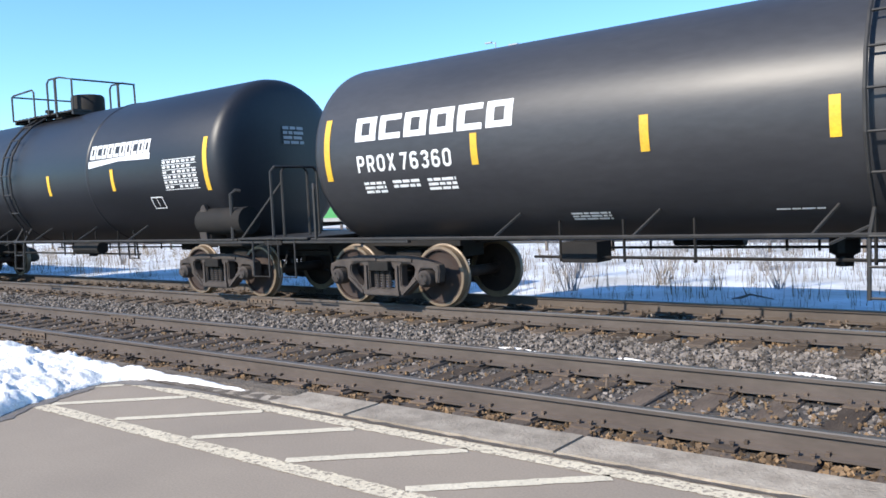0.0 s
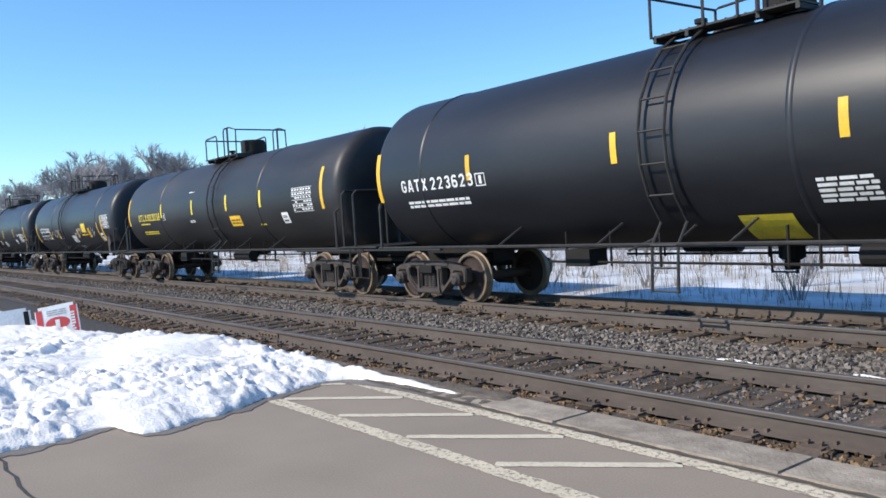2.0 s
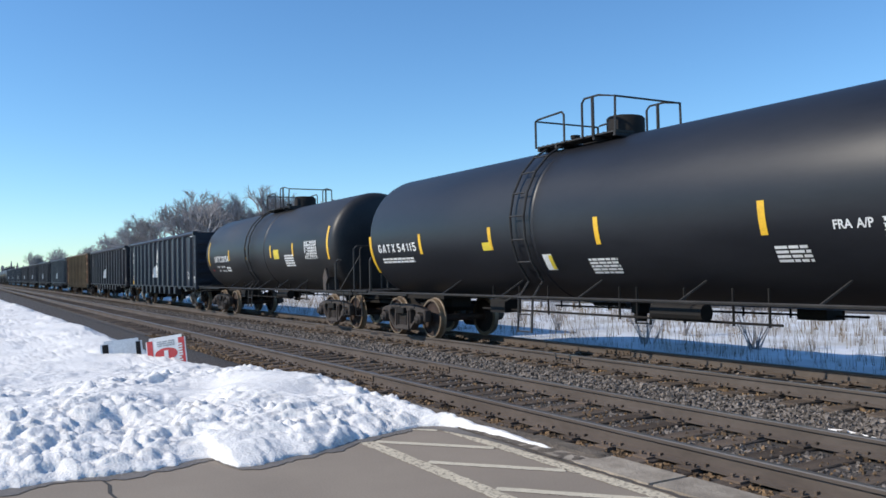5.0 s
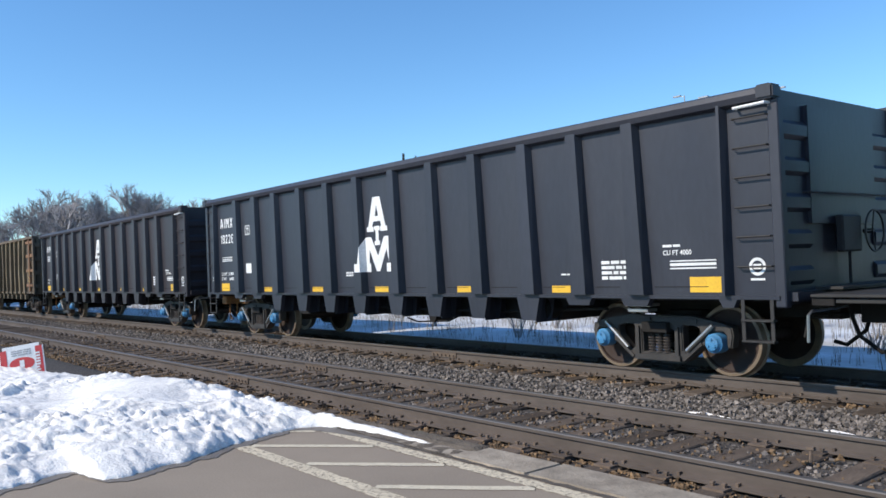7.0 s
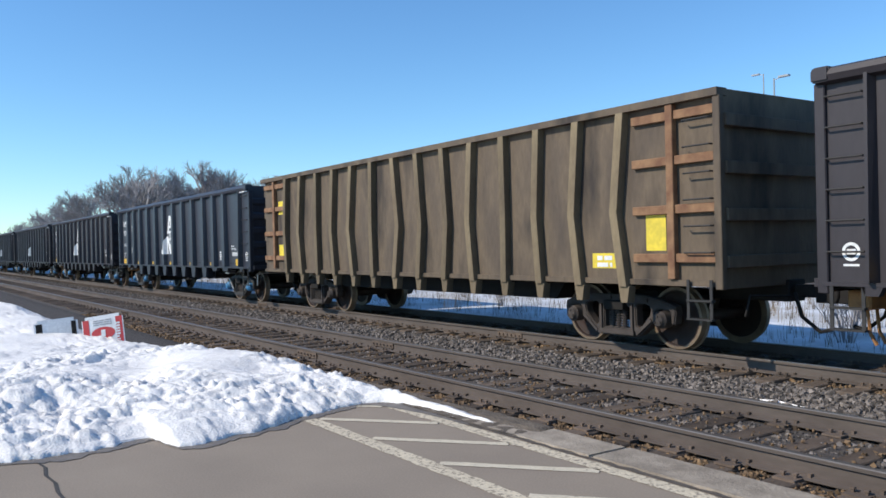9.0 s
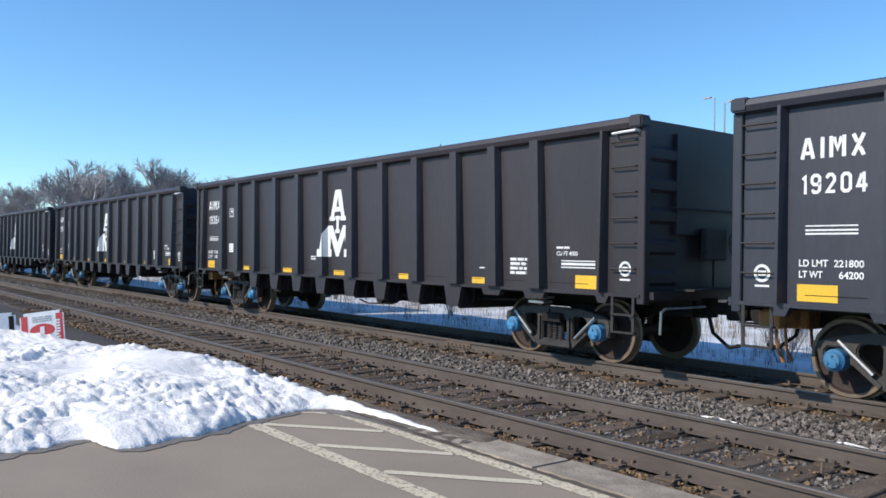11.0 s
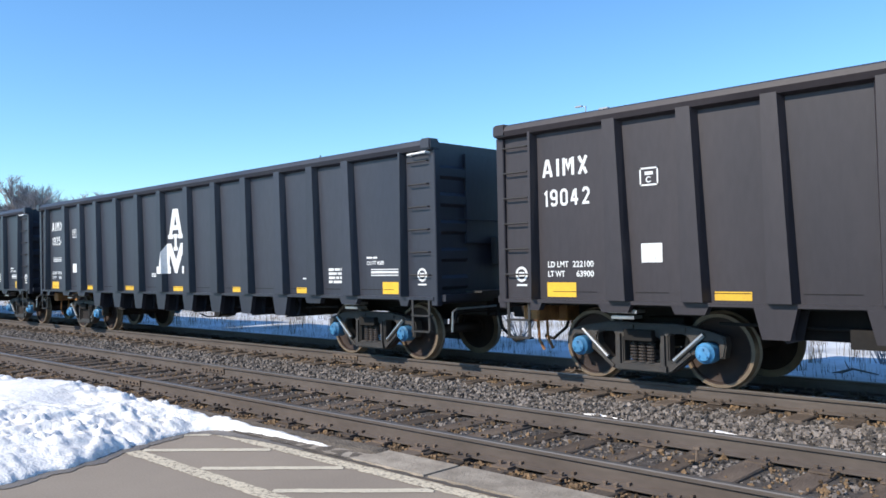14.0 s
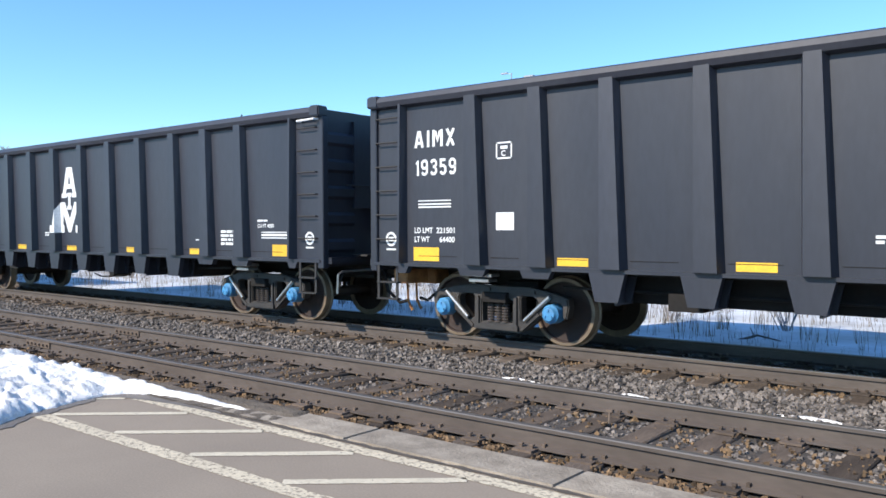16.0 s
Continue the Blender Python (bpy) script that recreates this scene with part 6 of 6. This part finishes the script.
for i, (az, dist, k) in enumerate(SPOTS):
    k *= 1.5
    x, y = polar(az, dist)
    m = pose(x, y, -0.6, 0, 0, rnd.uniform(0, 360)) @ Matrix.Diagonal((k, k, k, 1))
    if i < 4:
        t = TREES[i]
        t.matrix_basis = m
    else:
        t = copy_thing(TREES[i % 4], pose(x, y, -0.6, 0, 0, rnd.uniform(0, 360)))
        t.scale = (k, k, k)


def spruce(az, dist, el, seed):
    rnd = random.Random(seed)
    h = 2.2 + dist * math.tan(radians(el))
    x, y = polar(az, dist)
    tree = empty("spruce_tree", pose(x, y, -0.6), "dark green spruce with drooping branches", "tree", "spruces of the yard")
    bm = bmesh.new()
    tube(bm, [(0, 0, 0), (0, 0, h)], h * 0.02, 7, 0.01)
    part("trunk", finish(bm, "trunk", M_BARK), tree)
    bm = bmesh.new()
    for i in range(330):
        z = h * (0.1 + 0.9 * rnd.random() ** 0.8)
        reach = (h - z) * 0.24 * rnd.uniform(0.6, 1.15) + 0.1
        a = rnd.uniform(0, 6.283)
        d = Vector((math.cos(a), math.sin(a), -0.25))
        side = Vector((-math.sin(a), math.cos(a), 0))
        p = Vector((0, 0, z))
        w = reach * 0.22
        v = [bm.verts.new(q) for q in (p, p + d * reach * 0.6 + side * w + Vector((0, 0, -0.06)), p + d * reach, p + d * reach * 0.6 - side * w + Vector((0, 0, -0.06)), p + d * reach * 0.5 + Vector((0, 0, 0.12)))]
        for q in ((0, 1, 4), (1, 2, 4), (2, 3, 4), (3, 0, 4)):
            bm.faces.new([v[j] for j in q])
    part("crown", finish(bm, "crown", M_SPRUCE), tree)


spruce(23.9, 75, 6.5, 1)
spruce(20.2, 70, 6.0, 2)
spruce(52.6, 85, 7.6, 3)

# distant wood on the horizon
rnd = random.Random(17)
bm = bmesh.new()
for i in range(900):
    az = rnd.uniform(10, 118)
    dist = rnd.uniform(300, 520)
    x, y = polar(az, dist)
    h = rnd.uniform(4, 9) * (1.3 if az < 60 else 1.0)
    w = rnd.uniform(1.2, 3.5)
    for k in range(3):
        ox, oy = rnd.uniform(-w, w), rnd.uniform(-w, w)
        tube(bm, [(x + ox, y + oy, -1), (x + ox * 1.2, y + oy, h * 0.5), (x + ox * 1.5, y + oy * 1.5, h * rnd.uniform(0.8, 1.1))], w * 0.5, 5, 0.15)
tagged(new("far_wood", finish(bm, "far_wood", M_FOREST)), "distant grey-brown leafless woods on the horizon", "woods", kind="stuff")


# ---- the freight train ----
CARS = []


def add(car, offset):
    CARS.append((car, offset))


# leading tank car
c, h = tank_car(4.1, -8.41, M_TANKGREY_SHEEN, size=1.425, seams=(1.4,), ladder=0.6, wide=1.0, words="black tank car with a large white block mark", wing=False, ends=(6.7, -7.1))
add(c, (4.1 - 8.41) / 2)
block_logo(c, -6.5, 2.50, 2.85, 0.36, 6)
tank_word(c, "PROX 76360", -6.48, 2.05, 0.21, 1.76)
bars_on(c, -6.42, 1.74, 0.42, 0.2, 3, 101)
bars_on(c, -5.85, 1.80, 0.5, 0.14, 2, 102)
bars_on(c, -5.2, 1.74, 0.5, 0.2, 3, 103)
for x in (-4.33, -1.92, 0.1, 2.6):
    stripe(c, x, 2.04, 2.46)
bars_on(c, -3.13, 1.26, 0.55, 0.16, 3, 104)
bars_on(c, -0.6, 1.32, 0.5, 0.04, 1, 105)
# second tank car
c, h = tank_car(-12.55, -25.08, M_TANK, seams=(-1.0, 2.6), ladder=-0.8, top=-0.6, size=1.525, rim=0.44, wide=1.15, tall=0.84, words="black tank car with two white block marks", ends=(6.6, -7.5))
add(c, (-12.55 - 25.08) / 2)
block_logo(c, -6.52, 2.59, 3.28, 0.38, 6)
tank_word(c, "PROX 78374", -6.47, 2.06, 0.18, 1.56)
bars_on(c, -6.35, 1.80, 1.35, 0.15, 2, 111)
block_logo(c, 2.75, 2.72, 2.15, 0.28, 10)
on_tank(c, "badge", polys([[(0, 0), (2.2, 0.05), (2.2, -0.07), (1.1, -0.05), (0, -0.14)]]), M_WHITE, 2.7, 2.68)
table_panel(c, 5.30, 2.0, 1.05, 0.55, 112)
for x in (-4.39, -1.93, 0.97, 3.55):
    stripe(c, x, 2.06, 2.49)
bars_on(c, -2.76, 2.88, 0.72, 0.11, 2, 113)
bars_on(c, -2.34, 1.62, 0.25, 0.16, 3, 114)
on_tank(c, "stencil_box", rects([(0, 0.38, 0, 0.02), (0, 0.38, 0.23, 0.25), (0, 0.02, 0, 0.25), (0.36, 0.38, 0, 0.25), (0.18, 0.195, 0.06, 0.25)]), M_WHITE, 4.7, 1.67)
on_tank(c, "stencil_box", rects([(0, 0.2, 0, 0.018), (0, 0.2, 0.25, 0.268), (0, 0.018, 0, 0.268), (0.182, 0.2, 0, 0.268), (0.06, 0.14, 0.06, 0.2)]), M_WHITE, -3.93, 1.99)


def air_tank(bm):
    tube(bm, [(-0.62, -1.25, 1.36), (-0.55, -1.25, 1.36), (0.55, -1.25, 1.36), (0.62, -1.25, 1.36)], 0.24, 16)


part("air_reservoir", from_build("air_reservoir", M_UNDER, air_tank, 40), c, at=pose(h - 0.65, 0, 0.03))
# third
c, h = tank_car(-29.09, -42.53, M_TANK, seams=(-6.4, 0.75), ladder=-1.1, top=-0.55, size=1.50, tall=0.78, words="black tank car with a yellow patch and white marks", ends=(7.08, -7.78))
add(c, (-29.09 - 42.53) / 2)
tank_word(c, "GATX 223623", -7.02, 2.1, 0.19, 2.1)
bars_on(c, -6.92, 1.80, 1.80, 0.16, 2, 121)
for x in (-5.02, -1.83, 1.37, 4.0):
    stripe(c, x, 2.19, 2.62)
on_tank(c, "placard", rects([(0.0, 0.73, 0, 0.56)]), M_LEMON, -0.22, 1.07, "faded lemon yellow patch")
bars_on(c, 0.95, 1.5, 0.68, 0.36, 5, 122)
bars_on(c, 2.55, 1.63, 0.58, 0.22, 4, 123)
tank_word(c, "SR-8754 FRA A/P", 4.03, 1.9, 0.13, 1.2)
bars_on(c, 4.1, 1.62, 0.9, 0.22, 4, 124)
table_panel(c, 5.96, 2.05, 0.98, 0.5, 125)
on_tank(c, "stencil_box", rects([(0, 0.25, 0, 0.018), (0, 0.25, 0.2, 0.218), (0, 0.018, 0, 0.218), (0.232, 0.25, 0, 0.218), (0.09, 0.16, 0.04, 0.18)]), M_WHITE, -4.85, 2.08)
# fourth, dusty, yellow lettering
c, h = tank_car(-46.36, -59.25, M_TANKDUST_HAZE, seams=(-4.1, 3.35), ladder=0.47, size=1.40, rim=0.70, across=True, tall=0.84, words="dusty black tank car with yellow lettering and placard", ends=(6.7, -7.38), top=-0.2, wing=False)
add(c, (-46.36 - 59.25) / 2)
tank_word(c, "UTLX 663058", -6.31, 2.07, 0.2, 2.2, M_LEMON)
bars_on(c, -6.2, 1.95, 0.95, 0.07, 1, 131, M_LEMON)
bars_on(c, -6.15, 1.62, 1.4, 0.15, 2, 132, M_LEMON)
for x in (-3.97, -1.23, 1.35, 3.52):
    stripe(c, x, 2.13, 2.56, mat=M_LEMON)
bars_on(c, 3.22, 1.68, 0.33, 0.06, 1, 139, M_LEMON)
on_tank(c, "stencil_box", rects([(0, 0.16, 0, 0.016), (0, 0.16, 0.2, 0.216), (0, 0.016, 0, 0.216), (0.144, 0.16, 0, 0.216), (0.05, 0.11, 0.05, 0.16)]), M_WHITE, -3.78, 2.05)
on_tank(c, "placard", rects([(0, 0.69, 0, 0.30)]), M_YELLOW, 1.46, 1.70, "yellow placard")
bars_on(c, 1.52, 1.76, 0.57, 0.18, 2, 133, M_UNDER)
table_panel(c, 5.29, 1.93, 0.97, 0.55, 134)
on_tank(c, "placard", rects([(0, 0.34, 0, 0.28)]), M_WHITE, 4.58, 1.69)
bars_on(c, 4.62, 1.73, 0.26, 0.2, 2, 136, M_UNDER)
bars_on(c, -1.5, 2.78, 0.42, 0.04, 1, 137)
bars_on(c, -1.5, 1.9, 0.4, 0.08, 2, 138)
# fifth, scribbled
c, h = tank_car(-62.98, -74.93, M_TANK, seams=(-3.27, 4.34), ladder=-1.2, rim=0.38, top=-0.85, wide=0.79, size=1.445, end_z=1.58, words="black tank car with a yellow placard and pale scribbles", ends=(5.08, -6.80))
add(c, (-62.98 - 74.93) / 2)
tank_word(c, "CGTX 23410", -5.9, 2.01, 0.20, 1.87)
for text, x, z, w in (("LD LMT", -5.87, 1.83, 0.34), ("189300 LB", -5.40, 1.83, 0.47), ("85750 KG", -4.76, 1.83, 0.46), ("LT WT", -5.82, 1.70, 0.27), ("70700 LB", -5.33, 1.70, 0.42), ("32550 KG NEW", -4.72, 1.70, 0.76)):
    tank_word(c, text, x, z, 0.075, w)
on_tank(c, "placard", rects([(0, 0.11, 0, 0.06)]), M_RED, -6.52, 1.62)
for x in (-3.98, -2.32, 1.13, 2.95, 3.12):
    stripe(c, x, 1.67, 2.08)
on_tank(c, "placard", rects([(0, 0.66, 0, 0.38)]), M_LEMON, 1.94, 1.89, "lemon yellow placard")
bars_on(c, 2.02, 1.95, 0.5, 0.26, 4, 142, M_YELLOW)
bars_on(c, 1.72, 1.76, 1.05, 0.09, 1, 143, M_YELLOW)
bars_on(c, -0.11, 1.5, 0.75, 0.36, 5, 144)
bars_on(c, -0.05, 1.25, 0.9, 0.14, 3, 147, M_GREYPAINT)
table_panel(c, 5.18, 1.98, 0.98, 0.5, 145)
on_tank(c, "placard", rects([(0, 0.34, 0, 0.36)]), M_WHITE, 4.57, 1.5)
bars_on(c, 4.61, 1.55, 0.26, 0.26, 2, 146, M_UNDER)
on_tank(c, "reflector", rects([(-0.06, 0.06, 0, 0.82)]), M_YELLOW, 4.42, 1.48)
rnd = random.Random(5)
for i, x in enumerate((-3.7, -3.3, -2.9, -2.3, 0.5, 1.2, 1.4, 3.2, 3.4)):
    bm = bmesh.new()
    pts = [(rnd.uniform(0, 0.5), rnd.uniform(0, 0.45)) for _ in range(6)]
    for (a, b), (e, f) in zip(pts, pts[1:]):
        dx, dz = e - a, f - b
        n = math.hypot(dx, dz) or 1
        ox, oz = -dz / n * 0.012, dx / n * 0.012
        bm.faces.new([bm.verts.new((px, 0, pz)) for px, pz in ((a + ox, b + oz), (e + ox, f + oz), (e - ox, f - oz), (a - ox, b - oz))])
    on_tank(c, "scribble", bm, M_GREYPAINT, x, 1.68)
# sixth
c, h = tank_car(-78.74, -92.63, M_TANK, seams=(-1.3, 6.0), ladder=-1.6, rim=0.55, top=-0.93, size=1.48, end_z=1.55, words="black tank car with a lemon patch and white marks", ends=(6.65, -8.0))
add(c, (-78.74 - 92.63) / 2)
tank_word(c, "GATX 54115", -7.59, 2.03, 0.17, 1.9)
bars_on(c, -7.5, 1.78, 1.6, 0.15, 2, 151)
for x in (-5.48, -2.68, 0.41, 3.58):
    stripe(c, x, 1.95, 2.4)
on_tank(c, "placard", rects([(0, 0.3, 0, 0.16)]), M_LEMON, -2.98, 1.95)
on_tank(c, "placard", rects([(0, 0.26, 0, 0.32)]), M_WHITE, -1.16, 1.55)
on_tank(c, "placard", rects([(0.16, 0.26, 0.02, 0.3)]), M_LEMON, -1.16, 1.55, lift=0.010)
bars_on(c, 0.03, 1.48, 0.7, 0.32, 5, 152)
bars_on(c, 3.67, 1.6, 0.5, 0.26, 4, 153)
tank_word(c, "FRA A/P", 4.55, 1.98, 0.11, 0.5)
table_panel(c, 5.16, 1.66, 1.1, 0.45, 154)
on_tank(c, "placard", rects([(0, 0.12, 0, 0.07)]), M_RED, 6.85, 1.6)
# seventh; its paler paint stands in for distance haze
c, h = tank_car(-96.9, -108.6, M_TANKDUST_HAZE, seams=(0.6,), ladder=-1.0, size=1.455, rear_rails=False, words="dusty black tank car with white marks and lemon patch", ends=(6.2, -6.5))
add(c, (-96.9 - 108.6) / 2)
tank_word(c, "GATX 28754", -5.62, 2.06, 0.2, 1.9)
for text, x, z, w in (("LD LMT", -5.52, 1.84, 0.36), ("191600 LBS", -5.02, 1.84, 0.62), ("LT WT", -5.47, 1.69, 0.29), ("71400 LBS", -4.92, 1.69, 0.55)):
    tank_word(c, text, x, z, 0.08, w)
bars_on(c, -4.2, 1.70, 0.5, 0.22, 2, 161)
on_tank(c, "placard", rects([(0, 0.10, 0, 0.07)]), M_RED, -6.24, 1.72)
for x in (-3.6, -1.5, 1.3, 3.4):
    stripe(c, x, 2.1, 2.5)
on_tank(c, "placard", rects([(0, 0.5, 0, 0.3)]), M_LEMON, 1.6, 2.05)
bars_on(c, 2.6, 1.8, 0.8, 0.4, 5, 162)
table_panel(c, 4.4, 2.0, 1.0, 0.5, 163)

GON = [("19226", ("221800", "64400"), -126.84, M_GON, ""), ("19052", ("222100", "63900"), -144.1, M_GON_BROWN, "plain"), ("19204", ("221800", "64200"), -177.27, M_GON, ""),
       ("19364", ("221800", "64200"), -194.4, M_GON_BROWN, ""), ("19056", ("222100", "63900"), -211.35, M_GON_BROWN, "plain"), ("19042", ("222100", "63900"), -228.3, M_GON_BROWN, "plain"),
       ("19254", ("221600", "64400"), -245.35, M_GON, ""), ("19359", ("221501", "64400"), -262.05, M_GON, ""), ("19264", ("221800", "64200"), -278.9, M_GON, "")]
for number, weights, left, mat, extra in GON:
    add(gondola(number, weights, left + GON_HALF, mat, extra), left + GON_HALF)
add(rusty_gondola(-152.9), -152.9)
# tank cars at the tail, distance haze put into their paler paint
for f, r in ((-283.1, -295.7), (-299.8, -312.5), (-316.6, -329.3)):
    c, h = tank_car(f, r, M_TANKDUST_HAZE, seams=(1.0,), ladder=-1.2, words="dusty dark tank car near the end of the train")
    add(c, (f + r) / 2)
    for x in (-3.6, -1.5, 1.3, 3.4):
        stripe(c, x, 2.1, 2.5)
    on_tank(c, "placard", rects([(0, 0.35, 0, 0.3)]), M_WHITE, 4.5, 2.3)


# ---- the train rolls ----
RUN_T = (0.0, 3.0, 4.7, 6.8, 7.5, 8.2, 10.3, 12.5, 13.0, 13.5, 14.0, 14.5, 15.5, 16.0)
RUN_S = (0.07, 45.07, 70.52, 103.2, 114.37, 125.72, 160.3, 196.04, 204.23, 212.83, 220.96, 229.20, 245.47, 253.72)


def run(t):
    """Metres that the train has rolled, a smooth curve through the table."""
    for i in range(len(RUN_T) - 1):
        if t <= RUN_T[i + 1] or i == len(RUN_T) - 2:
            return RUN_S[i] + (RUN_S[i + 1] - RUN_S[i]) * (t - RUN_T[i]) / (RUN_T[i + 1] - RUN_T[i])


def motions():
    times = sorted(set(RUN_T) | {1.5, 3.0, 4.0, 11.5, 13.5, 5.4, 6.1, 8.9, 9.6})
    for car, offset in CARS:
        walk(car, [(t, pose(offset + run(t), YT, 0)) for t in times])
    steps = [i / FPS for i in range(16 * FPS + 1)]
    turns = [math.degrees(run(t) / WHEEL_R) for t in steps]
    for wheel, x in WHEELSETS:
        walk(wheel, [(t, pose(x, 0, WHEEL_R, 0, a, 0)) for t, a in zip(steps, turns)])


motions()
